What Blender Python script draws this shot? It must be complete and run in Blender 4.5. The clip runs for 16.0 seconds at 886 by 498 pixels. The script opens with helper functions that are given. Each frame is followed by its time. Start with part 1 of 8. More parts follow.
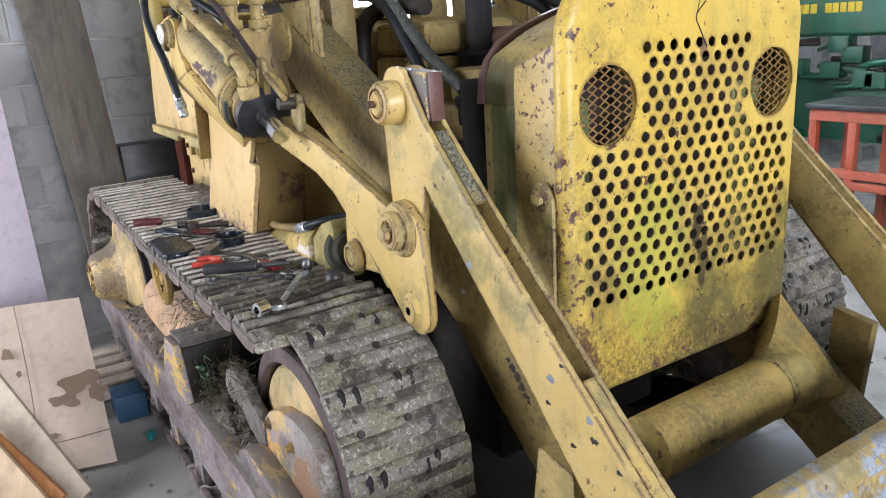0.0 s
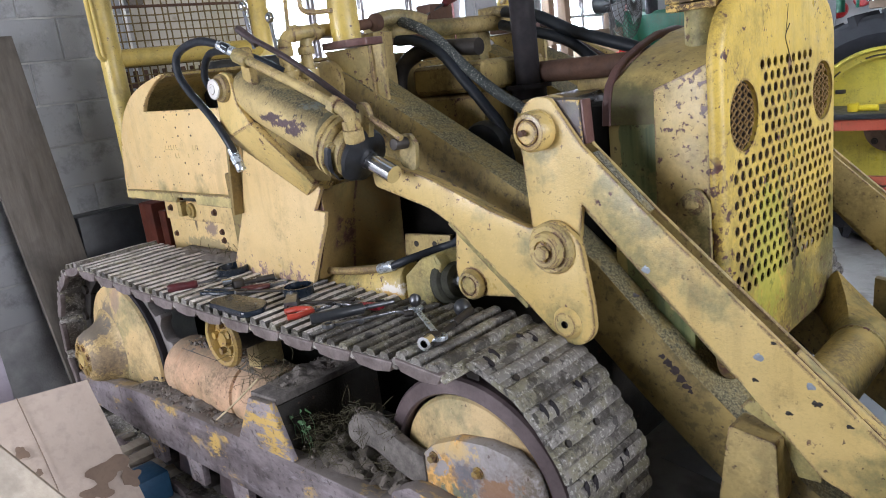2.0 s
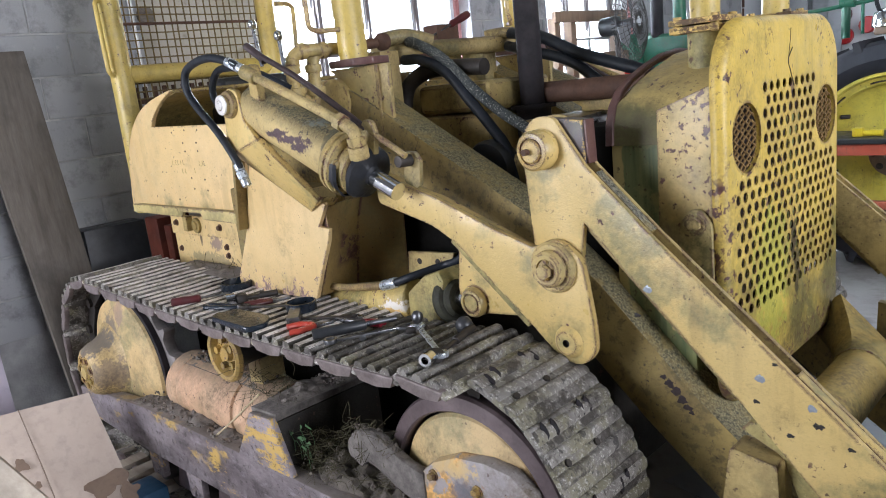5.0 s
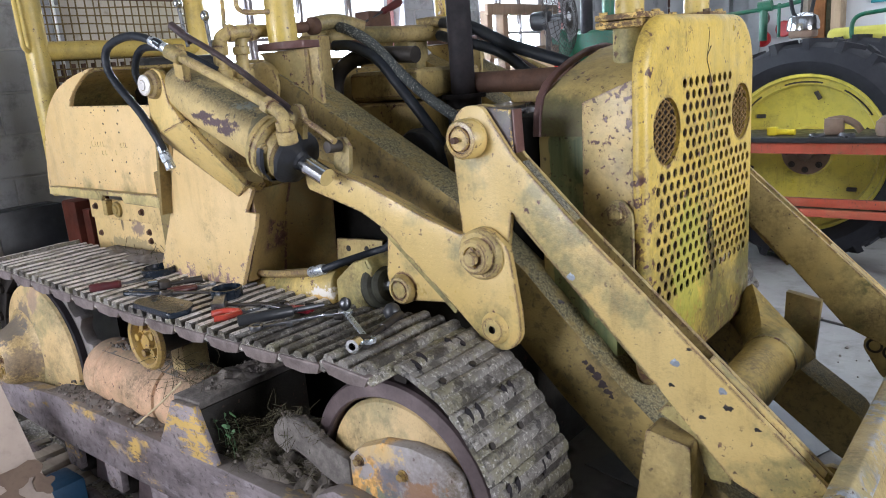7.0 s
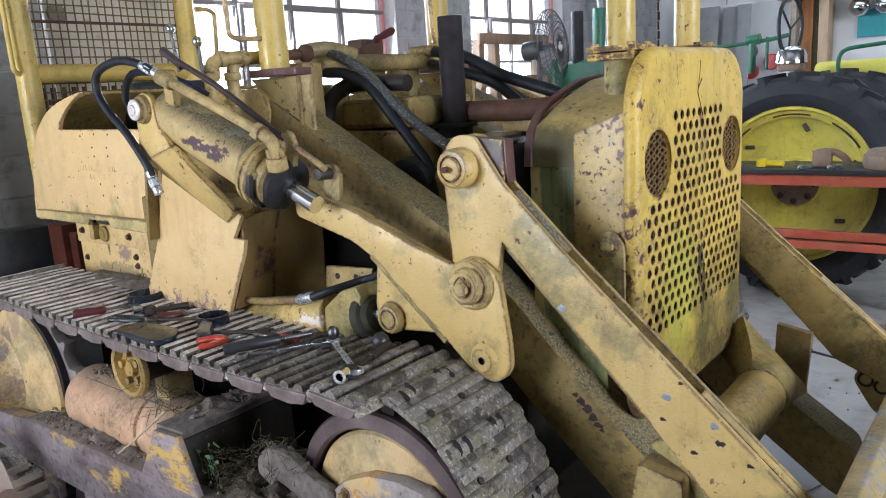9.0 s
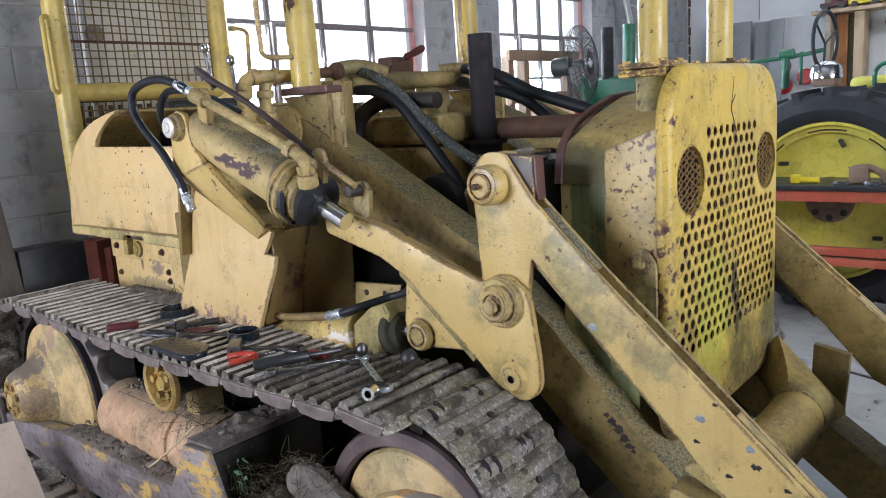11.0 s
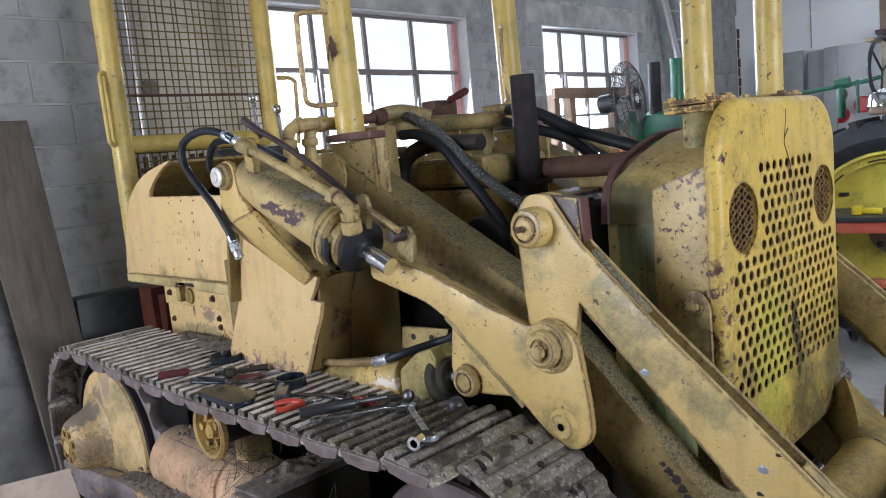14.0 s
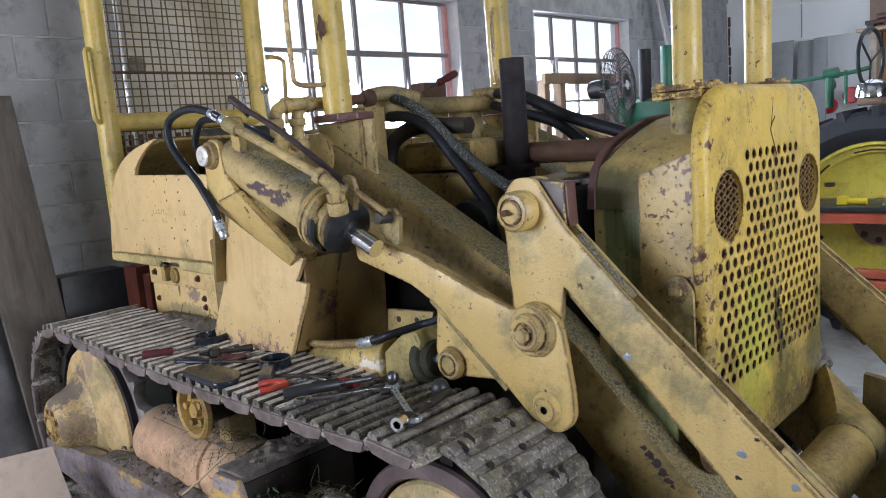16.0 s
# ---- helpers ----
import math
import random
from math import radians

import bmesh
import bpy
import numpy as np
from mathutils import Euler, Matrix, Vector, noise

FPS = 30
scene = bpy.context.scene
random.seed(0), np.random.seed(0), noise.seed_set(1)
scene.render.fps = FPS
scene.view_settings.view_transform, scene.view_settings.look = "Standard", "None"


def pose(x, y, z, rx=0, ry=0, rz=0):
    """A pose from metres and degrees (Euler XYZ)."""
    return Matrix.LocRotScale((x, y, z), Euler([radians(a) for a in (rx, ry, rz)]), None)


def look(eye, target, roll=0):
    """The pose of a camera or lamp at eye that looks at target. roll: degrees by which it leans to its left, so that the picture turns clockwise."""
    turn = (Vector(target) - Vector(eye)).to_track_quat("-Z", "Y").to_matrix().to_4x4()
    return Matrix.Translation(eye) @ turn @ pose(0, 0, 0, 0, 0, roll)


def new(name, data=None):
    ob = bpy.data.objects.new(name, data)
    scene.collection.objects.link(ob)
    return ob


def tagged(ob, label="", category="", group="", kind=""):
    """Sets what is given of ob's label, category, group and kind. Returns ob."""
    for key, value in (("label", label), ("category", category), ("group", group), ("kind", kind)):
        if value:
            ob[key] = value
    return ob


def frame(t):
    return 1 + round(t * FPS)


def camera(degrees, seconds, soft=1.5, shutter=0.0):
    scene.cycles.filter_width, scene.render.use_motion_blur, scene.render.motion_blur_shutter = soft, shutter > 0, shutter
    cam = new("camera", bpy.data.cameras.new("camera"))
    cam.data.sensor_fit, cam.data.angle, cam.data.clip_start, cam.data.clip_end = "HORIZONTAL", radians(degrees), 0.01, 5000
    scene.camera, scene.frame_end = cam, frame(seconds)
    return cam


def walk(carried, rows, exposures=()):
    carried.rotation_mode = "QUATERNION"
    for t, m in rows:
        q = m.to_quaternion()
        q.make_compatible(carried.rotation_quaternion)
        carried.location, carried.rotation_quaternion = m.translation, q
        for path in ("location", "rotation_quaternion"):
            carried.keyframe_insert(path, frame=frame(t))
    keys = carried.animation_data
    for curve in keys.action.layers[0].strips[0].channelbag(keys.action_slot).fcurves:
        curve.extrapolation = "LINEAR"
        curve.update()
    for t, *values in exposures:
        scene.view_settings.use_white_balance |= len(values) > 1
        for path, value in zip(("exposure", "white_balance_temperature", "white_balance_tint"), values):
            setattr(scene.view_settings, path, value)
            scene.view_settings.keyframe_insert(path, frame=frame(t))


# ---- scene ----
cam = camera(61.1, 16.0, 1.0)
METRES, EYE, TILT, LEAN, TURN = 1.04, 1.58, 0.0, 0.0, 57.8
ROWS = [
    (0.0, 0.0, 0.0, 0.0, -1.03, -16.49, 3.47),
    (0.5, -0.2413, 0.1062, -0.0262, -8.06, -14.14, 5.07),
    (1.0, -0.4644, 0.1423, -0.0006, -10.2, -12.2, 3.83),
    (1.5, -0.6859, 0.037, -0.0045, -13.64, -14.44, 4.93),
    (2.0, -0.7411, 0.0027, 0.0356, -14.54, -14.18, 6.85),
    (2.5, -0.7411, 0.0037, 0.0389, -14.46, -11.97, 6.37),
    (3.0, -0.7461, -0.0043, 0.0367, -14.24, -11.14, 6.23),
    (3.5, -0.7374, -0.0063, 0.032, -14.91, -11.25, 6.32),
    (6.0, -0.7399, -0.0069, 0.0298, -13.49, -13.36, 6.07),
    (6.5, -0.7572, -0.0131, 0.0279, -15.29, -13.67, 5.3),
    (7.0, -0.736, -0.0199, 0.0222, -18.97, -13.76, 4.29),
    (7.5, -0.7216, -0.0111, 0.0245, -19.99, -13.31, 4.07),
    (8.0, -0.7232, -0.0086, 0.0232, -19.82, -12.93, 3.85),
    (8.5, -0.7278, -0.006, 0.0253, -19.7, -12.2, 3.65),
    (11.0, -0.7294, 0.0045, 0.03, -17.4, -10.5, 3.73),
    (11.5, -0.7302, 0.0014, 0.0382, -15.72, -8.77, 4.19),
    (12.0, -0.723, 0.0069, 0.0388, -14.06, -7.27, 4.43),
    (12.5, -0.7181, 0.0199, 0.0396, -12.92, -7.08, 4.49),
    (13.0, -0.7065, 0.0246, 0.0395, -12.44, -7.2, 5.65),
    (13.5, -0.7065, 0.0275, 0.0376, -13.0, -7.32, 5.7),
    (14.0, -0.7044, 0.0273, 0.0389, -13.7, -7.28, 5.42),
    (14.5, -0.7006, 0.0262, 0.0393, -14.17, -7.18, 5.21),
    (15.0, -0.6993, 0.0261, 0.0376, -14.57, -7.44, 4.64),
    (15.5, -0.7005, 0.0242, 0.0359, -14.41, -8.05, 4.46),
    (16.0, -0.6992, 0.0266, 0.0335, -14.47, -8.53, 4.45),
]
walk(cam, [(t, pose(0, 0, EYE, TILT, LEAN, TURN) @ pose(METRES * x, METRES * y, METRES * z, 90 + pitch, roll, yaw)) for t, x, y, z, yaw, pitch, roll in ROWS],
     exposures=[(0.0, 0.27, 6140, 13), (1.0, 0.03, 5980, 14), (1.5, -0.02, 5960, 14), (3.5, -0.05, 5960, 14), (6.0, -0.02, 5960, 14), (8.5, -0.06, 5960, 14), (11.0, -0.16, 5960, 14), (11.5, -0.15, 5960, 14), (12.5, -0.29, 5960, 14), (16.0, -0.36, 5960, 14)])

# ---- world and large lights ----
world = bpy.data.worlds.new("sky")
scene.world = world
world.use_nodes = True
wn = world.node_tree
sky = wn.nodes.new("ShaderNodeTexSky")
sky.sky_type, sky.sun_disc = "NISHITA", False
sky.sun_elevation, sky.sun_rotation = radians(40), radians(200)
wn.links.new(sky.outputs[0], wn.nodes["Background"].inputs[0])
wn.nodes["Background"].inputs[1].default_value = 0.10


def area_lamp(name, m, sx, sy, power, colour):
    d = bpy.data.lights.new(name, "AREA")
    d.shape, d.size, d.size_y, d.energy, d.color = "RECTANGLE", sx, sy, power, colour
    ob = new(name, d)
    ob.matrix_world = m
    return ob


# added lamps at an unseen front door and side window, then daylight of the two back windows
area_lamp("unseen_side_daylight", look((-3.38, -3.36, 1.95), (-2.9, 0.7, 0.75)), 2.1, 2.1, 205, (1.0, 0.99, 0.985))
area_lamp("unseen_front_daylight", look((5.9, 0.6, 2.6), (-1.2, 1.4, 1.1)), 3.6, 1.6, 540, (1.0, 0.99, 0.985))
area_lamp("window_daylight_1", look((-4.62, 3.15, 2.0), (-1.0, 2.9, 1.2)), 1.65, 1.2, 190, (0.84, 0.93, 1.0))
area_lamp("window_daylight_2", look((-4.62, 5.75, 2.0), (-1.0, 5.2, 1.2)), 1.5, 1.2, 110, (0.84, 0.93, 1.0))
# added fill lamps under the ceiling, for the loader and the far wall
area_lamp("overhead_fill", look((-1.2, 1.2, 3.68), (-1.2, 1.2, 0.0)), 4.0, 2.2, 15, (0.80, 0.90, 1.0))
area_lamp("overhead_fill_far", look((-1.2, 6.6, 3.68), (-1.2, 6.6, 0.0)), 5.0, 2.4, 72, (0.92, 0.97, 1.0))

# ---- materials ----


class Mat:
    """A principled material with short ways to add noise, mixes and bump."""

    def __init__(self, name, rough=0.6, metal=0.0, spec=0.5):
        self.m = bpy.data.materials.new(name)
        self.m.use_nodes = True
        self.t = self.m.node_tree
        self.n, self.l = self.t.nodes, self.t.links
        self.b = self.n["Principled BSDF"]
        self.b.inputs["Roughness"].default_value = rough
        self.b.inputs["Metallic"].default_value = metal
        self.b.inputs["Specular IOR Level"].default_value = spec
        tc = self.n.new("ShaderNodeTexCoord")
        inf = self.n.new("ShaderNodeObjectInfo")
        add = self.n.new("ShaderNodeVectorMath")
        add.operation = "MULTIPLY_ADD"
        comb = self.n.new("ShaderNodeCombineXYZ")
        for k in range(3):
            self.l.new(inf.outputs["Random"], comb.inputs[k])
        self.l.new(comb.outputs[0], add.inputs[0])
        add.inputs[1].default_value = (7.3, 3.1, 5.7)
        self.l.new(tc.outputs["Object"], add.inputs[2])
        self.co, self.rand = add.outputs[0], inf.outputs["Random"]

    def scaled(self, x, y, z):
        v = self.n.new("ShaderNodeVectorMath")
        v.operation = "MULTIPLY"
        self.l.new(self.co, v.inputs[0])
        v.inputs[1].default_value = (x, y, z)
        return v.outputs[0]

    def noise(self, scale, detail=4, rough=0.6, co=None, kind="noise"):
        t = self.n.new("ShaderNodeTexNoise")
        t.inputs["Scale"].default_value, t.inputs["Detail"].default_value = scale, detail
        t.inputs["Roughness"].default_value = rough
        self.l.new(co or self.co, t.inputs["Vector"])
        return t.outputs["Fac"]

    def ramp(self, fac, lo, hi, a=0.0, b=1.0):
        r = self.n.new("ShaderNodeMapRange")
        r.inputs["From Min"].default_value, r.inputs["From Max"].default_value = lo, hi
        r.inputs["To Min"].default_value, r.inputs["To Max"].default_value = a, b
        self.l.new(fac, r.inputs["Value"])
        return r.outputs[0]

    def mix(self, fac, a, b):
        x = self.n.new("ShaderNodeMix")
        x.data_type = "RGBA"
        for s, v in ((x.inputs[0], fac), (x.inputs[6], a), (x.inputs[7], b)):
            if isinstance(v, (tuple, list)):
                s.default_value = (*v, 1.0)
            elif isinstance(v, float):
                s.default_value = v
            else:
                self.l.new(v, s)
        return x.outputs[2]

    def mul(self, a, b):
        x = self.n.new("ShaderNodeMath")
        x.operation = "MULTIPLY"
        for s, v in ((x.inputs[0], a), (x.inputs[1], b)):
            if isinstance(v, float):
                s.default_value = v
            else:
                self.l.new(v, s)
        return x.outputs[0]

    def add(self, a, b):
        x = self.n.new("ShaderNodeMath")
        self.l.new(a, x.inputs[0])
        self.l.new(b, x.inputs[1])
        return x.outputs[0]

    def along(self, axis, lo, hi):
        """0 to 1 from lo to hi along one of the object's own axes."""
        s = self.n.new("ShaderNodeSeparateXYZ")
        tc = self.n.new("ShaderNodeTexCoord")
        self.l.new(tc.outputs["Object"], s.inputs[0])
        return self.ramp(s.outputs[axis], lo, hi)

    def height(self, zlo, zhi):
        """0 to 1 with the place's height over the object's base."""
        s = self.n.new("ShaderNodeSeparateXYZ")
        tc = self.n.new("ShaderNodeTexCoord")
        self.l.new(tc.outputs["Object"], s.inputs[0])
        return self.ramp(s.outputs[2], zlo, zhi)

    def spot(self, centre, size, ragged=0.6):
        """1 inside a ragged patch round a point of the object, 0 outside; size gives its reach along x, y and z."""
        tc, sub, div, ln = [self.n.new(k) for k in ("ShaderNodeTexCoord", "ShaderNodeVectorMath", "ShaderNodeVectorMath", "ShaderNodeVectorMath")]
        sub.operation, div.operation, ln.operation = "SUBTRACT", "DIVIDE", "LENGTH"
        self.l.new(tc.outputs["Object"], sub.inputs[0])
        sub.inputs[1].default_value, div.inputs[1].default_value = centre, size
        self.l.new(sub.outputs[0], div.inputs[0])
        self.l.new(div.outputs[0], ln.inputs[0])
        return self.ramp(self.add(ln.outputs["Value"], self.ramp(self.noise(38, 5, 0.7), 0.3, 0.7, -ragged, ragged)), 1.05, 0.75)

    def upward(self, lo=0.35, hi=0.9):
        g = self.n.new("ShaderNodeNewGeometry")
        s = self.n.new("ShaderNodeSeparateXYZ")
        self.l.new(g.outputs["Normal"], s.inputs[0])
        return self.ramp(s.outputs[2], lo, hi)

    def colour(self, c):
        if isinstance(c, (tuple, list)):
            self.b.inputs["Base Color"].default_value = (*c, 1)
        else:
            self.l.new(c, self.b.inputs["Base Color"])
        return self

    def roughness(self, f):
        self.l.new(f, self.b.inputs["Roughness"])
        return self

    def bump(self, fac, strength=0.3, dist=0.01):
        x = self.n.new("ShaderNodeBump")
        x.inputs["Strength"].default_value, x.inputs["Distance"].default_value = strength, dist
        self.l.new(fac, x.inputs["Height"])
        self.l.new(x.outputs[0], self.b.inputs["Normal"])
        return self


def old_paint(name, base, faded, chip=0.62, grime=0.60, moss=0.9, rust=(0.070, 0.032, 0.026), rough=0.5, dust=0.25, streak=0.35, wear=0.0, stain=0.35, speck=0.685, zones=(), patches=()):
    """Old machine paint: faded patches, clustered chips down to primer and rust, brown grime, moss and worn edges."""
    m = Mat(name, rough)

    def zoned(kind, field):
        for axis, lo, hi, what, amount in zones:
            if what == kind:
                field = m.add(field, m.mul(m.along(axis, lo, hi), amount))
        return field

    c = m.mix(m.ramp(m.noise(2.3, 3), 0.35, 0.7), base, faded)
    c = m.mix(m.ramp(m.noise(14, 5, 0.6), 0.40, 0.70, 0.0, 0.22), c, tuple(0.62 * v for v in base))
    cloud = m.mul(m.ramp(m.noise(4.3, 6, 0.66), 0.50, 0.60), m.ramp(m.noise(34, 5, 0.7), 0.30, 0.58, 0.25, 1.0))
    c = m.mix(m.mul(cloud, stain), c, (0.15, 0.17, 0.085))
    runs = m.mul(m.ramp(m.noise(22, 4, 0.6, m.scaled(1, 1, 0.09)), 0.50, 0.66), m.ramp(m.noise(2.6, 4), 0.45, 0.62))
    c = m.mix(m.mul(runs, streak), c, (0.16, 0.10, 0.035))
    green = m.mul(m.ramp(zoned("moss", m.noise(3.1, 5, 0.65)), moss - 0.36, moss - 0.2), m.ramp(zoned("moss", m.noise(46, 5, 0.7)), 0.36, 0.58))
    c = m.mix(m.mul(green, 0.85), c, (0.075, 0.085, 0.03))
    dirt = m.mul(m.ramp(zoned("dirt", m.noise(5.5, 8, 0.72)), grime - 0.14, grime + 0.12), m.ramp(m.noise(85, 4, 0.7), 0.36, 0.58, 0.2, 1.0))
    c = m.mix(m.mul(dirt, 0.8), c, (0.085, 0.062, 0.030))
    chips = m.mul(m.ramp(zoned("chip", m.noise(36, 8, 0.68)), chip - 0.045, chip - 0.030), m.ramp(zoned("chip", m.noise(3.3, 3)), 0.50, 0.56))
    if wear:
        bev, geo, dot = m.n.new("ShaderNodeBevel"), m.n.new("ShaderNodeNewGeometry"), m.n.new("ShaderNodeVectorMath")
        bev.samples = 3
        bev.inputs["Radius"].default_value = 0.011
        dot.operation = "DOT_PRODUCT"
        m.l.new(bev.outputs[0], dot.inputs[0])
        m.l.new(geo.outputs["Normal"], dot.inputs[1])
        edge = m.mul(m.ramp(dot.outputs["Value"], 0.997, 0.965), m.ramp(m.noise(21, 8, 0.72), 0.605 - 0.15 * wear, 0.635 - 0.15 * wear))
        chips = m.ramp(m.mix(edge, chips, (1.0, 1.0, 1.0)), 0.0, 1.0)
    fine = m.ramp(m.noise(130, 6, 0.8), 0.52, 0.64, 0.0, 0.20)
    c = m.mix(m.mul(fine, m.ramp(m.noise(4, 3), 0.35, 0.6, 0.25, 1.0)), c, (0.11, 0.082, 0.042))
    pits = m.mul(m.ramp(m.noise(150, 2, 0.5), 0.685, 0.70), m.ramp(m.noise(6, 4, 0.65), 0.50, 0.62, 0.0, 1.0))
    c = m.mix(m.mul(pits, 0.8), c, (0.055, 0.038, 0.026))
    pale = m.mul(m.ramp(m.noise(75, 6, 0.75), 0.60, 0.66), m.ramp(m.noise(3.7, 3), 0.45, 0.6))
    c = m.mix(m.mul(pale, 0.35), c, tuple(min(0.85, 1.25 * v + 0.06) for v in faded))
    c = m.mix(chips, c, m.mix(m.ramp(m.noise(60, 3), 0.42, 0.58), rust, tuple(1.7 * v for v in rust)))
    spots = m.mul(m.ramp(m.noise(60, 2, 0.5), speck, speck + 0.015), m.ramp(m.noise(5, 2), 0.45, 0.55))
    c = m.mix(m.mul(spots, 0.85), c, (0.07, 0.04, 0.03))
    for centre, size, tint, amount in patches:
        c = m.mix(m.mul(m.spot(centre, size), amount), c, tint)
    if dust:
        c = m.mix(m.mul(m.mul(m.upward(0.5, 0.95), m.ramp(m.noise(40, 5, 0.7), 0.32, 0.6, 0.5, 1.0)), dust), c, (0.17, 0.148, 0.11))
    m.colour(c)
    m.roughness(m.ramp(m.noise(9, 5), 0.3, 0.75, rough - 0.1, rough + 0.25))
    h = m.mix(chips, m.noise(120, 3), (0.0, 0.0, 0.0))
    return m.bump(h, 0.3, 0.004).m


def lichen_paint(name, base, dark, pale, dull=0.5, lo=0.30, hi=0.70, patches=()):
    """Paint under a crust of lichen and grime on its upper faces."""
    m = Mat(name, 0.55)
    side = m.mix(m.ramp(m.noise(3.5, 6, 0.65), 0.38, 0.62), base, tuple(dull * v for v in base))
    side = m.mix(m.mul(m.ramp(m.noise(40, 5, 0.7), 0.5, 0.62), 1.0 - dull), side, dark)
    side = m.mix(m.mul(m.ramp(m.noise(62, 3, 0.6), 0.655, 0.67), m.ramp(m.noise(7, 4), 0.42, 0.55)), side, (0.045, 0.032, 0.028))
    crust = m.mix(m.ramp(m.noise(150, 8, 0.85), 0.45, 0.58), dark, pale)
    crust = m.mix(m.mul(m.ramp(m.noise(13, 7, 0.75), 0.50, 0.62), 0.7), crust, tuple(0.7 * v for v in base))
    c = m.mix(m.mul(m.upward(lo, hi), m.ramp(m.noise(6, 4), 0.25, 0.45)), side, crust)
    for centre, size, tint, amount in patches:
        c = m.mix(m.mul(m.spot(centre, size), amount), c, tint)
    m.colour(c)
    return m.bump(m.noise(80, 6, 0.75), 0.6, 0.006).m


paint_cream = old_paint("cream_yellow_paint", (0.60, 0.435, 0.15), (0.63, 0.475, 0.19), chip=0.665, grime=0.67, moss=0.98, rough=0.36, dust=0.2, streak=0.3, wear=1.0, stain=0.68)
paint_panel = old_paint("cream_panel_paint", (0.72, 0.53, 0.25), (0.75, 0.57, 0.30), chip=0.69, grime=0.72, moss=0.99, rough=0.36, dust=0.2, streak=0.2, wear=0.5, stain=0.2, speck=0.70)
paint_yellow = old_paint("worn_yellow_paint", (0.50, 0.37, 0.13), (0.54, 0.42, 0.18), chip=0.65, grime=0.57, streak=0.4, wear=0.8)
paint_grille = old_paint("grille_yellow_paint", (0.67, 0.475, 0.085), (0.70, 0.515, 0.12), chip=0.655, grime=0.63, moss=0.94, rough=0.36, dust=0.0, streak=0.35, wear=1.0, stain=0.16,
                         zones=[(1, 1.10, 1.065, "chip", 0.066), (2, 0.86, 0.76, "chip", 0.055), (2, 1.20, 0.90, "moss", 0.17), (2, 1.02, 0.80, "dirt", 0.19), (2, 0.86, 0.74, "dirt", 0.22), (1, 1.16, 1.05, "dirt", 0.06), (2, 1.62, 1.68, "chip", 0.055)],
                         patches=[((-1.15, 1.455, 1.085), (0.1, 0.022, 0.075), (0.02, 0.016, 0.012), 0.9), ((-1.15, 1.48, 1.0), (0.1, 0.02, 0.09), (0.03, 0.024, 0.015), 0.8), ((-1.15, 1.075, 0.83), (0.1, 0.05, 0.09), (0.075, 0.035, 0.028), 0.85),
                                  ((-1.15, 1.30, 1.02), (0.1, 0.12, 0.20), (0.36, 0.40, 0.06), 0.55), ((-1.15, 1.455, 1.50), (0.1, 0.014, 0.03), (0.12, 0.06, 0.05), 0.8)])
paint_post = old_paint("yellow_post_paint", (0.54, 0.40, 0.09), (0.56, 0.43, 0.13), chip=0.68, grime=0.64, moss=0.99, rough=0.36, dust=0.0, streak=0.35, stain=0.3)
paint_tower = old_paint("tower_cream_paint", (0.67, 0.485, 0.22), (0.70, 0.525, 0.265), chip=0.69, grime=0.72, moss=0.99, rust=(0.20, 0.13, 0.12), rough=0.36, dust=0.2, streak=0.2, wear=0.7, stain=0.08, speck=0.72,
                        zones=[(2, 1.02, 0.93, "chip", 0.15), (2, 1.0, 0.92, "dirt", 0.10)])
paint_seat_box = old_paint("seat_box_cream_paint", (0.71, 0.515, 0.24), (0.74, 0.555, 0.29), chip=0.69, grime=0.72, moss=0.99, rough=0.36, dust=0.0, streak=0.2, wear=0.5, stain=0.08, speck=0.72,
                           zones=[(2, 1.30, 1.19, "moss", 0.14)])
paint_side_frame = old_paint("cream_side_frame_paint", (0.66, 0.48, 0.21), (0.69, 0.52, 0.25), chip=0.68, grime=0.66, moss=0.99, rough=0.4, dust=0.2, streak=0.4, wear=0.7, stain=0.15,
                             patches=[((-3.42, 0.945, 1.022), (0.05, 0.1, 0.035), (0.20, 0.14, 0.145), 0.8), ((-3.55, 0.945, 1.035), (0.012, 0.1, 0.03), (0.05, 0.035, 0.03), 0.8), ((-3.48, 0.945, 0.945), (0.2, 0.1, 0.035), (0.16, 0.15, 0.10), 0.6)])
paint_ledge = old_paint("mossy_ledge_paint", (0.56, 0.45, 0.19), (0.58, 0.48, 0.22), chip=0.64, grime=0.60, moss=0.83, rough=0.5, dust=0.4, wear=0.8)
paint_roller = old_paint("brown_yellow_roller_paint", (0.42, 0.27, 0.06), (0.36, 0.24, 0.07), chip=0.64, grime=0.52, rough=0.42, dust=0.2, wear=0.6)
paint_side_plate = old_paint("chipped_side_plate_paint", (0.60, 0.435, 0.15), (0.62, 0.46, 0.18), chip=0.615, grime=0.66, moss=0.95, rough=0.36, dust=0.0, wear=0.9,
                             zones=[(2, 1.25, 1.45, "chip", 0.015), (0, -1.24, -1.32, "moss", 0.14)])
paint_lug = old_paint("scraped_lug_paint", (0.060, 0.050, 0.066), (0.11, 0.092, 0.105), chip=0.60, grime=0.66, rust=(0.46, 0.31, 0.08), rough=0.4, dust=0.35, wear=0.9)
paint_hood = old_paint("mossy_hood_paint", (0.58, 0.44, 0.15), (0.60, 0.47, 0.18), chip=0.64, grime=0.57, moss=0.90, rough=0.5, dust=0.3, wear=0.5, stain=0.5,
                       zones=[(2, 1.54, 1.45, "moss", 0.26), (2, 1.53, 1.40, "dirt", 0.08)])
